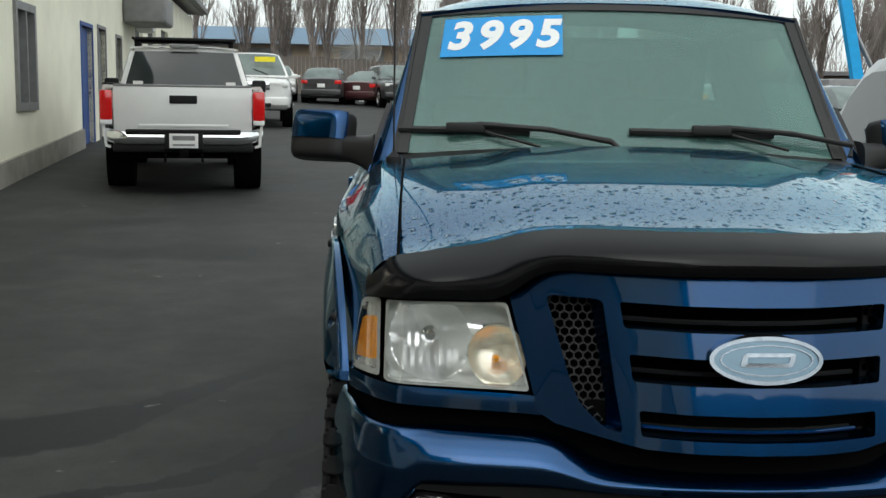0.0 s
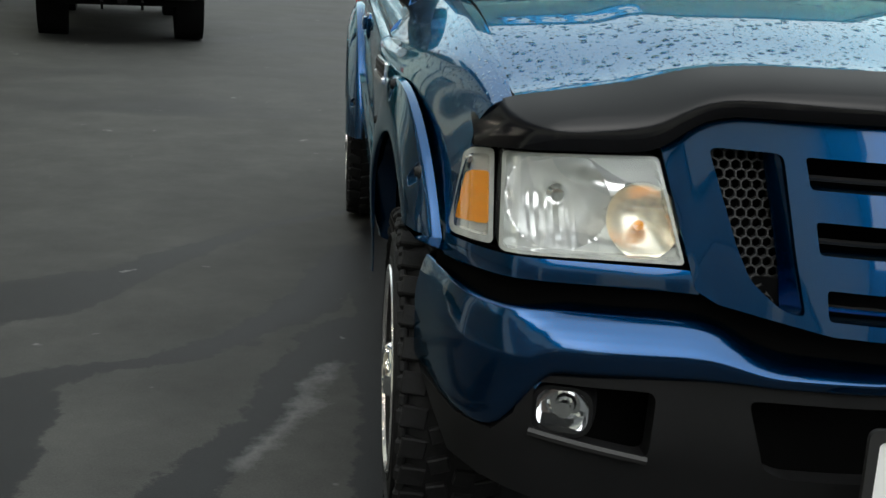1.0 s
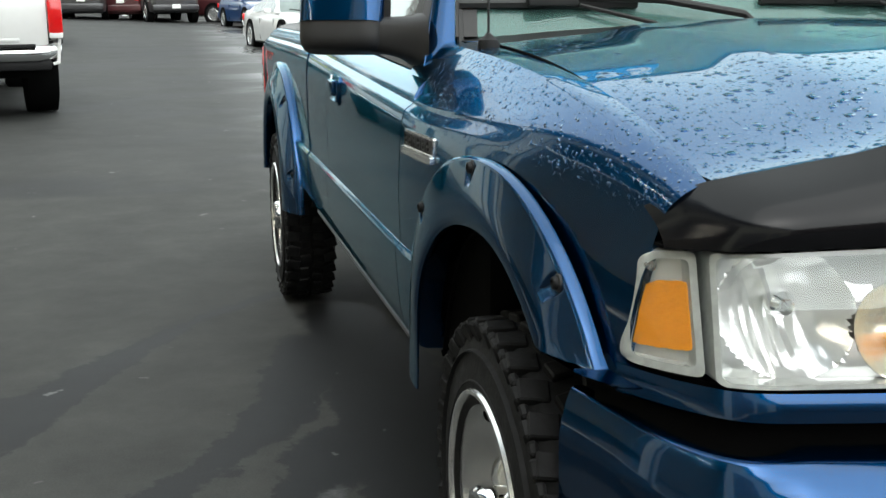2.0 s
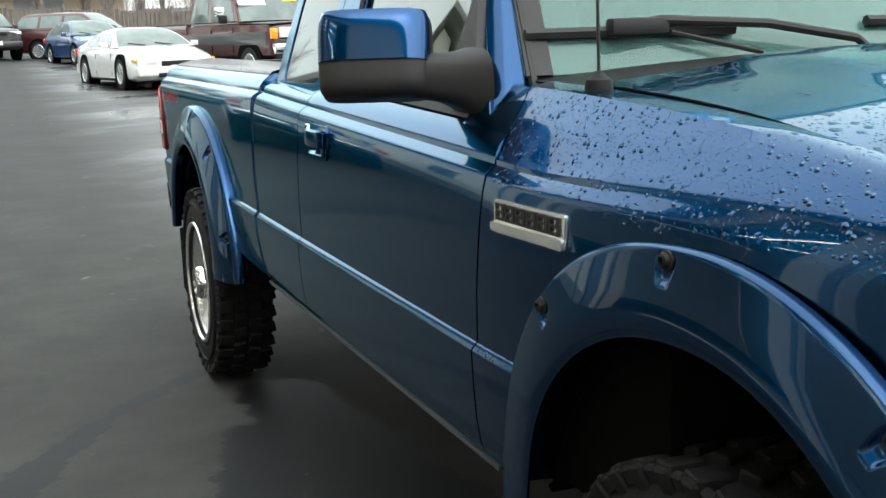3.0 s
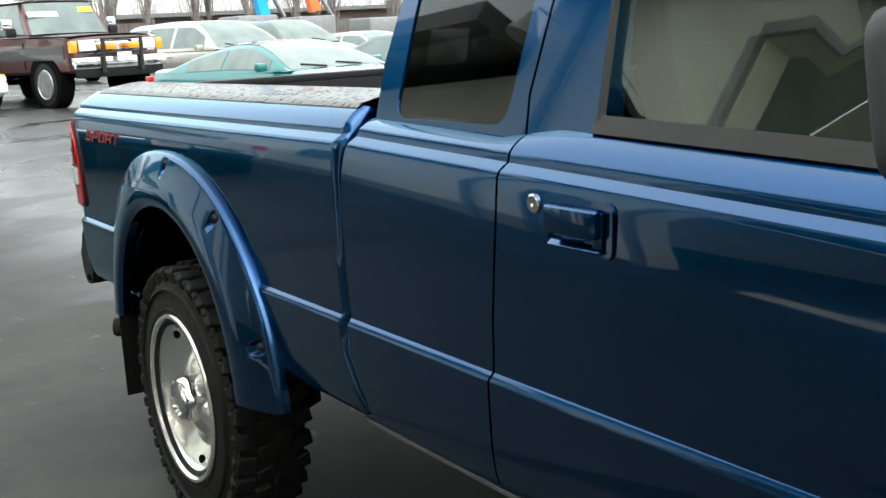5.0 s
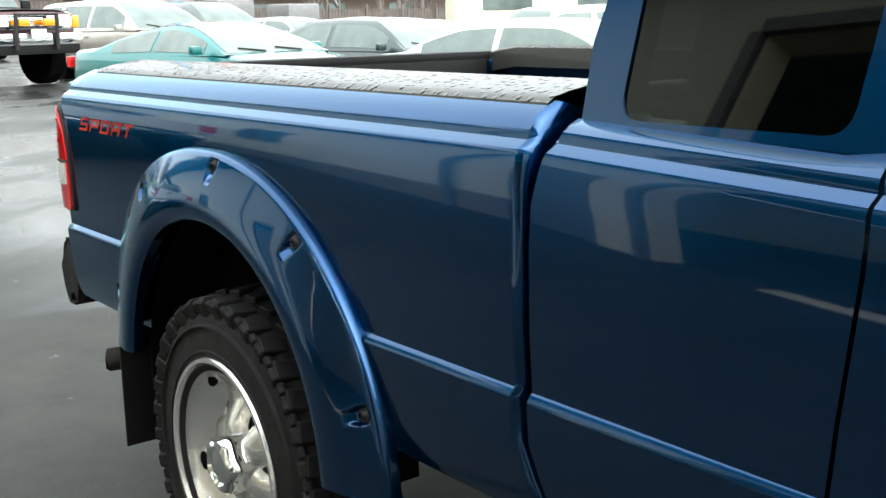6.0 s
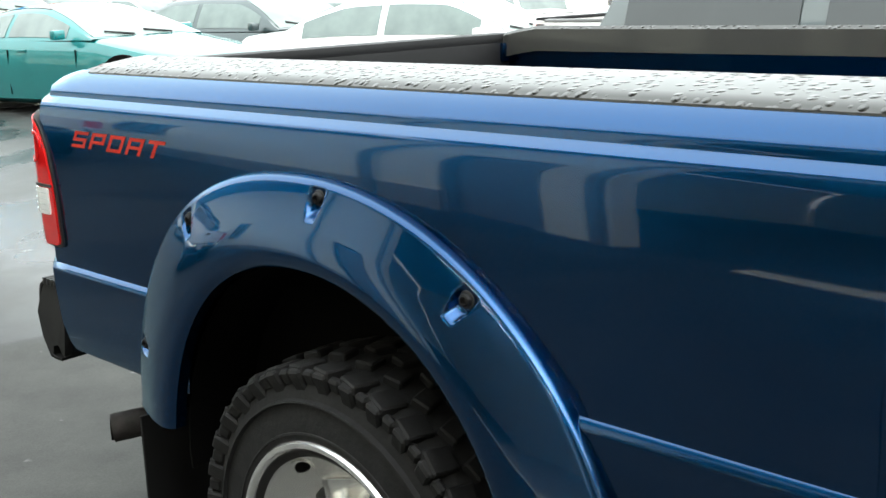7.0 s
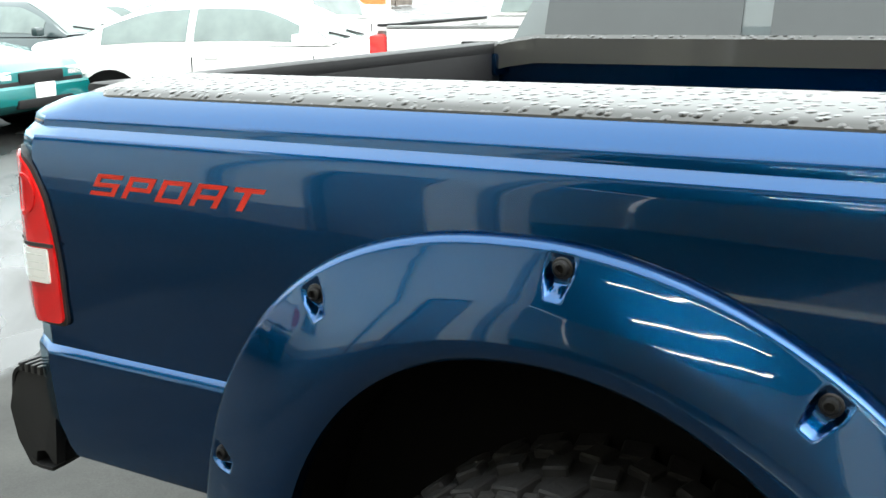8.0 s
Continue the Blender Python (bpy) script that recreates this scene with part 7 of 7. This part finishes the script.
def make_building():
    """Long workshop: cream block wall with doors and windows, and open bays with strip lights."""
    H, low = 3.9, 4.85
    b = thing("building", pose(0, 0, 0), "long cream workshop with a blue door, windows and open bays", "building")
    shut = [(-9.6, -6.2), (-5.6, -2.2)]
    bays = [(-1.6, 1.9), (2.5, 6.15)]
    win = [(11.80, 12.85, 1.16, 2.34)]
    doors = [(6.75, 7.55, 2.45), (16.72, 17.9, 2.40), (18.6, 19.55, 2.45), (21.1, 21.9, 2.4)]
    hi = [(24.6, 26.2), (27.4, 29.6), (31.2, 33.6), (35.6, 38.0), (39.4, 41.6)]
    holes = [[(a0, 0.02), (a1, 0.02), (a1, 4.1), (a0, 4.1)] for a0, a1 in bays]
    holes += [[(a0, 0.02), (a1, 0.02), (a1, 2.9), (a0, 2.9)] for a0, a1 in shut]
    holes += [[(a0, z0), (a1, z0), (a1, z1), (a0, z1)] for a0, a1, z0, z1 in win]
    holes += [[(a0, 0.05), (a1, 0.05), (a1, z1), (a0, z1)] for a0, a1, z1 in doors]
    holes += [[(a0, 0.6), (a1, 0.6), (a1, 3.1), (a0, 3.1)] for a0, a1 in hi]
    out = [(-14.0, -0.3), (46.0, -0.3), (46.0, 4.3), (9.2, H + 0.15), (9.2, low), (-14.0, low)]
    part("wall", plate(out, holes, lambda a, z: wall_pt(a, z), 0.22, WALL.to_3x3() @ Vector((-1, 0, 0))), cream_wall, b, smooth=False)
    part("wall_base", plate([(7.6, -0.2), (16.62, -0.2), (16.62, 0.725), (7.6, 0.43)], [], lambda a, z: wall_pt(a, z, 0.05), 0.07, WALL.to_3x3() @ Vector((-1, 0, 0))), concrete, b, smooth=False)
    part("roof", boxed((-3.2, 27.9, 4.28), (7.6, 37.2, 0.2), 0.0, WALL @ Matrix.Rotation(radians(0.4), 4, "X")), trim_grey, b, smooth=False)
    part("roof", boxed((-3.2, -2.5, low + 0.10), (7.5, 23.4, 0.16), 0.01, WALL), roof_blue, b, smooth=False)
    part("eave_board", boxed((0.56, -2.5, low + 0.06), (0.03, 23.4, 0.24), 0.006, WALL), roof_blue, b, smooth=False)
    part("gutter", boxed((0.35, 27.9, 4.2), (0.14, 37.2, 0.14), 0.02, WALL @ Matrix.Rotation(radians(0.4), 4, "X")), trim_grey, b)
    part("inner_wall", boxed((-6.6, 27.6, 2.0), (0.2, 36.6, 4.4), 0, WALL), bay_dark, b, smooth=False)
    part("inner_wall", boxed((-6.6, -2.4, 2.3), (0.2, 23.0, 5.0), 0, WALL), bay_dark, b, smooth=False)
    for a, z in ((-13.9, low), (45.9, 4.2), (9.32, low)):
        part("end_wall", boxed((-3.4, a, z / 2 - 0.1), (6.3, 0.2, z + 0.1), 0, WALL), cream_wall, b, smooth=False)
    part("bay_floor", boxed((-3.4, -2.4, -0.02), (6.3, 22.6, 0.05), 0, WALL), concrete, b, smooth=False)
    for a0, a1, z0, z1 in win:
        w = part("window", boxed((-0.08, (a0 + a1) / 2, (z0 + z1) / 2), (0.03, a1 - a0, z1 - z0), 0, WALL), glass_far, b, smooth=False)
        part("window_frame", plate([(a0 - 0.07, z0 - 0.07), (a1 + 0.07, z0 - 0.07), (a1 + 0.07, z1 + 0.07), (a0 - 0.07, z1 + 0.07)], [[(a0 + 0.03, z0 + 0.03), ((a0 + a1) / 2 - 0.03, z0 + 0.03), ((a0 + a1) / 2 - 0.03, z1 - 0.03), (a0 + 0.03, z1 - 0.03)], [((a0 + a1) / 2 + 0.03, z0 + 0.03), (a1 - 0.03, z0 + 0.03), (a1 - 0.03, z1 - 0.03), ((a0 + a1) / 2 + 0.03, z1 - 0.03)]], lambda a, z: wall_pt(a, z, 0.04), 0.1, WALL.to_3x3() @ Vector((-1, 0, 0))), trim_grey, w, smooth=False)
    for (a0, a1, z1), mt in zip(doors, (trim_grey, door_blue, trim_grey, glass_far)):
        d = part("door", boxed((-0.10, (a0 + a1) / 2, z1 / 2), (0.05, a1 - a0 - 0.02, z1 - 0.02), 0.0, WALL), mt, b, smooth=False)
        part("door_frame", plate([(a0 - 0.06, 0.0), (a0, 0.0), (a0, z1), (a1, z1), (a1, 0.0), (a1 + 0.06, 0.0), (a1 + 0.06, z1 + 0.06), (a0 - 0.06, z1 + 0.06)], [], lambda a, z: wall_pt(a, z, 0.02), 0.12, WALL.to_3x3() @ Vector((-1, 0, 0))), door_blue if mt is door_blue else trim_grey, d, smooth=False)
        part("door_knob", lathe([(0.0, 0.0), (0.03, 0.005), (0.03, 0.04), (0.0, 0.06)], 12, "X"), steel, d, at=WALL @ pose(-0.07, a1 - 0.1, 1.3))
    for a0, a1 in hi:
        part("bay_window", boxed((-0.10, (a0 + a1) / 2, 1.85), (0.03, a1 - a0, 2.5), 0, WALL), glass_far, b, smooth=False)
        for k in range(1, 3):
            part("mullion", boxed((-0.06, a0 + (a1 - a0) * k / 3, 1.85), (0.06, 0.06, 2.5), 0, WALL), trim_grey, b, smooth=False)
    for a0, a1 in shut:
        for k in range(6):
            part("roller_panel", boxed((-0.10, (a0 + a1) / 2, 0.26 + 0.48 * k), (0.04, a1 - a0, 0.465), 0.008, WALL), trim_grey, b)
    # strip lights in the open bays
    for a0, a1 in bays:
        for x in (-1.6, -3.2, -4.8):
            lf = part("light_fitting", boxed((x, (a0 + a1) / 2, 4.55), (0.16, a1 - a0 - 0.6, 0.06), 0.01, WALL), trim_grey, b)
            part("light_tube", tube([WALL @ Vector((x, a0 + 0.4, 4.50)), WALL @ Vector((x, a1 - 0.4, 4.50))], 0.02, 8), strip_light, lf)
        part("bay_header", boxed((0.03, (a0 + a1) / 2, 4.15), (0.05, a1 - a0 + 0.1, 0.1), 0, WALL), trim_grey, b, smooth=False)
        part("bay_post", boxed((0.03, a1 + 0.08, 2.05), (0.06, 0.10, 4.1), 0, WALL), trim_grey, b, smooth=False)
    part("downspout", tube([wall_pt(8.35, 4.8, 0.09), wall_pt(8.35, 0.1, 0.09)], 0.05, 8), trim_grey, b)
    for a in (2.2, 8.9):
        lm = part("eave_lamp", lathe([(0.16, 4.22), (0.15, 4.26), (0.07, 4.38), (0.05, 4.46), (0.0, 4.47)], 20, "Z", wall_pt(a, 0.0, 0.30)), plate_white, b, "white hooded lamp under the eave")
        part("lamp_stem", tube([wall_pt(a, 4.46, 0.30), wall_pt(a, 4.54, 0.28), wall_pt(a, 4.54, 0.0)], 0.015, 6), plate_white, lm)
    part("awning", boxed((0.45, 23.2, 3.05), (0.9, 1.9, 0.6), 0.1, WALL, 3), trim_grey, b)
    part("wall_lamp", boxed((0.25, 24.4, 2.80), (0.4, 0.5, 0.3), 0.12, WALL, 3), plate_white, b)
    return b


def emitter(name, col, power):
    m, nt, p = node_mat(name)
    p.inputs["Base Color"].default_value = (*col, 1)
    p.inputs["Emission Color"].default_value = (*col, 1)
    p.inputs["Emission Strength"].default_value = power
    return m


def make_unseen_south_wall():
    """Added plain wall, out of view behind the start of the walk; it holds back light from there."""
    bm = plate([(-12.0, -0.2), (60.0, -0.2), (60.0, 5.2), (-12.0, 5.2)], [], lambda x, z: Vector((x, -15.0, z)), 0.3, (0, -1, 0))
    tagged(part("unseen_south_wall", bm, brown_siding, smooth=False), "plain dark wall added out of view, holding back light from behind the start", "wall", kind="structure")


make_unseen_south_wall()
strip_light = emitter("fluorescent_tube", (1.0, 0.93, 0.75), 22.0)
make_building()


# ---- the far edge of the lot ----
def make_tree(x, y, h, seed, name="tree"):
    """A bare winter tree: trunk, limbs, and sheaves of thin twigs."""
    rnd = random.Random(seed)
    t = thing(name, pose(x, y, ground_z(x, min(y, 60)) - 0.1), "bare upright winter tree beyond the lot", "tree", "row of bare trees")
    bm = bmesh.new()
    lean = (rnd.uniform(-0.3, 0.3), rnd.uniform(-0.3, 0.3))
    trunk = [Vector((lean[0] * k / 5, lean[1] * k / 5, h * 0.11 * k)) for k in range(6)]
    tube(trunk, 0.10 + 0.009 * h, 8, bm, 0.06)
    part("trunk", bm, bark, t)
    limbs, twigs = bmesh.new(), bmesh.new()
    for i in range(20):
        f = rnd.uniform(0.2, 1.0)
        k = f * 5
        base = trunk[min(int(k), 4)].lerp(trunk[min(int(k) + 1, 5)], k - int(k))
        a, sp = rnd.uniform(0, 6.283), rnd.uniform(0.13, 0.30)
        L = h * rnd.uniform(0.38, 0.58)
        d = Vector((math.cos(a) * sp, math.sin(a) * sp, 1)).normalized()
        pts = [base]
        for j in range(4):
            d = (d + Vector((rnd.uniform(-0.08, 0.08), rnd.uniform(-0.08, 0.08), 0.06))).normalized()
            pts.append(pts[-1] + d * L / 4)
        tube(pts, 0.045, 5, limbs, 0.012)
        for j in range(22):
            q = pts[rnd.randint(1, 3)].lerp(pts[4], rnd.random())
            a2 = rnd.uniform(0, 6.283)
            d2 = (d + Vector((math.cos(a2) * 0.5, math.sin(a2) * 0.5, rnd.uniform(0, 0.4)))).normalized()
            e = q + d2 * h * rnd.uniform(0.07, 0.18)
            tube([q, q.lerp(e, 0.5) + Vector((0, 0, 0.06)), e], 0.018, 3, twigs, 0.006)
    part("branch_mass", limbs, bark, t)
    part("twig_mass", twigs, twig, t, smooth=False)
    return t


def make_far():
    rnd = random.Random(4)
    # fence with slats and posts
    f = thing("fence", pose(0, 0, 0), "weathered wooden slat fence along the lot's far edge", "fence")
    for k in range(40):
        x = -22 + 2.4 * k
        zz = ground_z(x, 54)
        part("fence_post", boxed((x, 54, zz + 1.0), (0.12, 0.12, 2.2), 0.01), wood_fence, f)
        bm = bmesh.new()
        for j in range(12):
            box(bm, (x + 0.1 + 0.2 * j, 54.08, zz + 0.95), (0.17, 0.03, 1.8 + rnd.uniform(-0.03, 0.03)))
        part("fence_panel", bm, wood_fence, f, smooth=False)["kind"] = "stuff"
    # warehouse with a blue roof
    w = thing("warehouse", pose(0, 0, 0), "low tan warehouse with a pale blue sheet roof", "warehouse")
    zz = ground_z(-6, 60)
    part("wall", boxed((-6, 70, zz + 1.5), (24, 8, 3.0)), tan_siding, w, smooth=False)
    bm = bmesh.new()
    vs = [bm.verts.new(p) for p in ((-18.6, 65.2, zz + 2.85), (6.6, 65.2, zz + 2.85), (6.6, 70.5, zz + 4.1), (-18.6, 70.5, zz + 4.1), (-18.6, 75, zz + 2.85), (6.6, 75, zz + 2.85))]
    for q in ((0, 1, 2, 3), (3, 2, 5, 4), (0, 3, 4), (1, 5, 2), (0, 4, 5, 1)):
        bm.faces.new([vs[i] for i in q])
    part("roof", bm, roof_blue, w, smooth=False)
    for k in range(4):
        part("loading_door", boxed((-15 + 5.5 * k, 65.97, zz + 1.3), (2.6, 0.1, 2.6)), trim_grey, w, smooth=False)
    w2 = thing("warehouse", pose(0, 0, 0), "long brown warehouse behind the bare trees", "warehouse")
    part("wall", boxed((36, 74, ground_z(30, 60) + 1.2), (56, 8, 3.4)), brown_siding, w2, smooth=False)
    part("roof", boxed((36, 74, ground_z(30, 60) + 3.0), (57, 9, 0.25)), trim_grey, w2, smooth=False)
    for k in range(9):
        part("window", boxed((11 + 6 * k, 69.95, ground_z(30, 60) + 1.9), (2.2, 0.08, 0.8)), glass_far, w2, smooth=False)
    # round white dish
    d = thing("satellite_dish", pose(-3.9, 58, ground_z(-3.9, 58) - 0.5), "large round white mesh satellite dish on a post", "satellite dish")
    bm = bmesh.new()
    def bowl(r, a):
        return (r * math.cos(a), 0.4 * (1 - (r / 1.3) ** 2), r * math.sin(a))
    for k in range(13):
        r = 0.1 + 0.1 * k
        tube([bowl(r, 2 * math.pi * q / 32) for q in range(33)], 0.030 if k == 12 else 0.010, 4, bm)
    for k in range(32):
        tube([bowl(0.1 + 0.3 * q, 2 * math.pi * k / 32) for q in range(5)], 0.020 if k % 4 == 0 else 0.010, 4, bm)
    part("dish", bm, dish_white, d, at=pose(0, 0, 3.1, -12, 0, 8))
    part("post", tube([(0, 0.7, 0), (0, 0.7, 2.4), (0, 0.5, 3.0)], 0.1, 10), trim_grey, d)
    part("feed_arm", tube([(0, 0.3, 1.6), (0, -1.2, 3.0)], 0.03, 6), trim_grey, d)
    # lifts with raised booms
    for nm, x, y, mt, a, b, lb in (("boom_lift", 15.2, 40.0, boom_blue, (-1.0, 0, 9.0), (0.6, 0, 1.9), "sky blue boom lift with its arm raised"), ("boom_lift", 18.6, 42.0, boom_orange, (-1.4, 0, 8.0), (0.3, 0, 2.2), "orange boom lift with its arm raised"), ("boom_lift", 24.0, 46.0, boom_blue, (-2.6, 0, 8.5), (1.4, 0, 3.2), "sky blue boom lift with its arm raised")):
        t = thing(nm, pose(x, y, ground_z(x, y)), lb, "boom lift", "boom lifts")
        part("chassis", boxed((0, 0, 0.9), (2.2, 3.4, 0.8), 0.1), trim_grey, t)
        part("turret", boxed((0, 0.2, 1.6), (1.6, 2.0, 0.8), 0.12), trim_grey, t)
        A, B = Vector(a), Vector(b)
        part("boom", tube([B, B.lerp(A, 0.5)], 0.27, 4), mt, t, smooth=False)
        part("boom_tip", tube([B.lerp(A, 0.45), A], 0.19, 4), mt, t, smooth=False)
        part("ram", tube([(B.x + 0.8, 0, 1.9), B.lerp(A, 0.35)], 0.09, 8), steel, t)
        for sx in (-1, 1):
            for sy in (-1, 1):
                part("wheel", lathe([(0.0, -0.16), (0.45, -0.16), (0.5, -0.1), (0.5, 0.1), (0.45, 0.16), (0.0, 0.16)], 20, "X", (sx * 1.1, sy * 1.1, 0.5)), rubber, t)
        part("basket", boxed((A.x, 0, A.z + 0.4), (1.6, 0.8, 1.0), 0.04), steel, t)
    # travel trailers
    for k, (x, y, lb) in enumerate(((20.5, 24.0, "cream travel trailer with orange stripes"), (27.0, 31.0, "white travel trailer with orange stripes"))):
        t = thing("travel_trailer", pose(x, y, ground_z(x, y) , 0, 0, -32), lb, "travel trailer", "travel trailers")
        part("body", boxed((0, 0, 1.75), (8.0, 2.4, 2.4), 0.18, seg=3), trailer_cream, t)
        part("stripe", boxed((0, -1.205, 1.35), (7.6, 0.012, 0.16)), boom_orange, t, smooth=False)
        part("stripe", boxed((0, -1.205, 1.12), (7.6, 0.012, 0.07)), brown_siding, t, smooth=False)
        for j in range(3):
            part("window", boxed((-2.6 + 2.5 * j, -1.21, 2.1), (1.3, 0.03, 0.6), 0.02), glass_far, t)
        for j in (-0.5, 0.5):
            part("wheel", lathe([(0.0, -0.1), (0.3, -0.1), (0.33, -0.05), (0.33, 0.05), (0.3, 0.1), (0.0, 0.1)], 20, "Y", (j * 1.6, -1.05, 0.33)), rubber, t)
        part("hitch", tube([(-4.0, 0, 0.6), (-5.2, 0, 0.5)], 0.06, 6), steel, t)
        part("jack", tube([(-4.9, 0, 0.5), (-4.9, 0, -0.0)], 0.05, 6), steel, t)
    for k in range(64):
        x = -24 + 1.37 * k + rnd.uniform(-0.8, 0.8)
        make_tree(x, 57 + rnd.uniform(-1.5, 8), rnd.uniform(5.6, 8.8), 100 + k)
    # thin far stems behind the row of trees
    bm = bmesh.new()
    for k in range(2600):
        x, y, h = rnd.uniform(-45, 95), rnd.uniform(72, 120), rnd.uniform(4, 9)
        z = ground_z(x, 60) - 0.3
        a, q = rnd.uniform(-0.06, 0.06) * h, rnd.uniform(0, 6.28)
        r = rnd.uniform(0.03, 0.07)
        low = [bm.verts.new((x + r * math.cos(q + c), y + r * math.sin(q + c), z)) for c in (0, 2.1, 4.2)]
        tip = bm.verts.new((x + a, y, z + h))
        for c in range(3):
            bm.faces.new((low[c], low[(c + 1) % 3], tip))
        for c in range(5):
            f = rnd.uniform(0.3, 0.85)
            e = Vector((x + a * f, y, z + h * f))
            d = Vector((rnd.uniform(-0.9, 0.9), 0, rnd.uniform(0.9, 2.4)))
            bm.faces.new((bm.verts.new(e + Vector((0.025, 0, 0))), bm.verts.new(e - Vector((0.025, 0, 0))), bm.verts.new(e + d)))
    tagged(part("far_stems", bm, far_twig, smooth=False), "thicket of bare stems far beyond the lot, haze put into its colour", "bare trees", kind="stuff")
    # bollards
    for k, x in enumerate((-6.9, -3.2, -2.6)):
        tb = thing("bollard", pose(x, 49.5, ground_z(x, 49.5) - 0.02), "pale concrete-filled bollard at the lot's edge", "bollard", "bollards")
        part("post", lathe([(0.0, 0), (0.11, 0), (0.11, 1.1), (0.06, 1.18), (0.0, 1.2)], 14, "Z"), plate_white, tb)
    # dark wooded rise in the distance
    bm = bmesh.new()
    n = 160
    ring = []
    for i in range(n + 1):
        a = radians(-70 + 140 * i / n)
        R = 170
        h = 6.5 + 2.2 * noise.noise(Vector((i * 0.11, 0, 0))) + 1.4 * noise.noise(Vector((i * 0.9, 3, 0)))
        x, y = R * math.sin(a), R * math.cos(a)
        ring.append([bm.verts.new((x, y, -4)), bm.verts.new((x, y, 0.6 + h * 0.35)), bm.verts.new((x * 1.02, y * 1.02, 0.6 + h * 0.6))])
    skin(bm, ring, 0)
    tagged(part("backdrop", bm, far_wood), "hazy grey-brown bare woods in the distance", "woods", kind="structure")


# paler than the near twigs: distance haze is painted into this colour
far_twig = surface("bare_stems_haze_in_colour", (0.40, 0.37, 0.35), 1.0, vary=0.2, scale=0.1, bumps=0)
dish_white = surface("white_mesh_dish", (0.42, 0.42, 0.40), 0.6, vary=0.2, scale=2)
trailer_cream = surface("cream_trailer_skin", (0.72, 0.66, 0.5), 0.4, vary=0.06)
far_wood = surface("distant_bare_woods", (0.16, 0.135, 0.12), 1.0, vary=0.35, scale=0.25, bumps=0)
make_far()
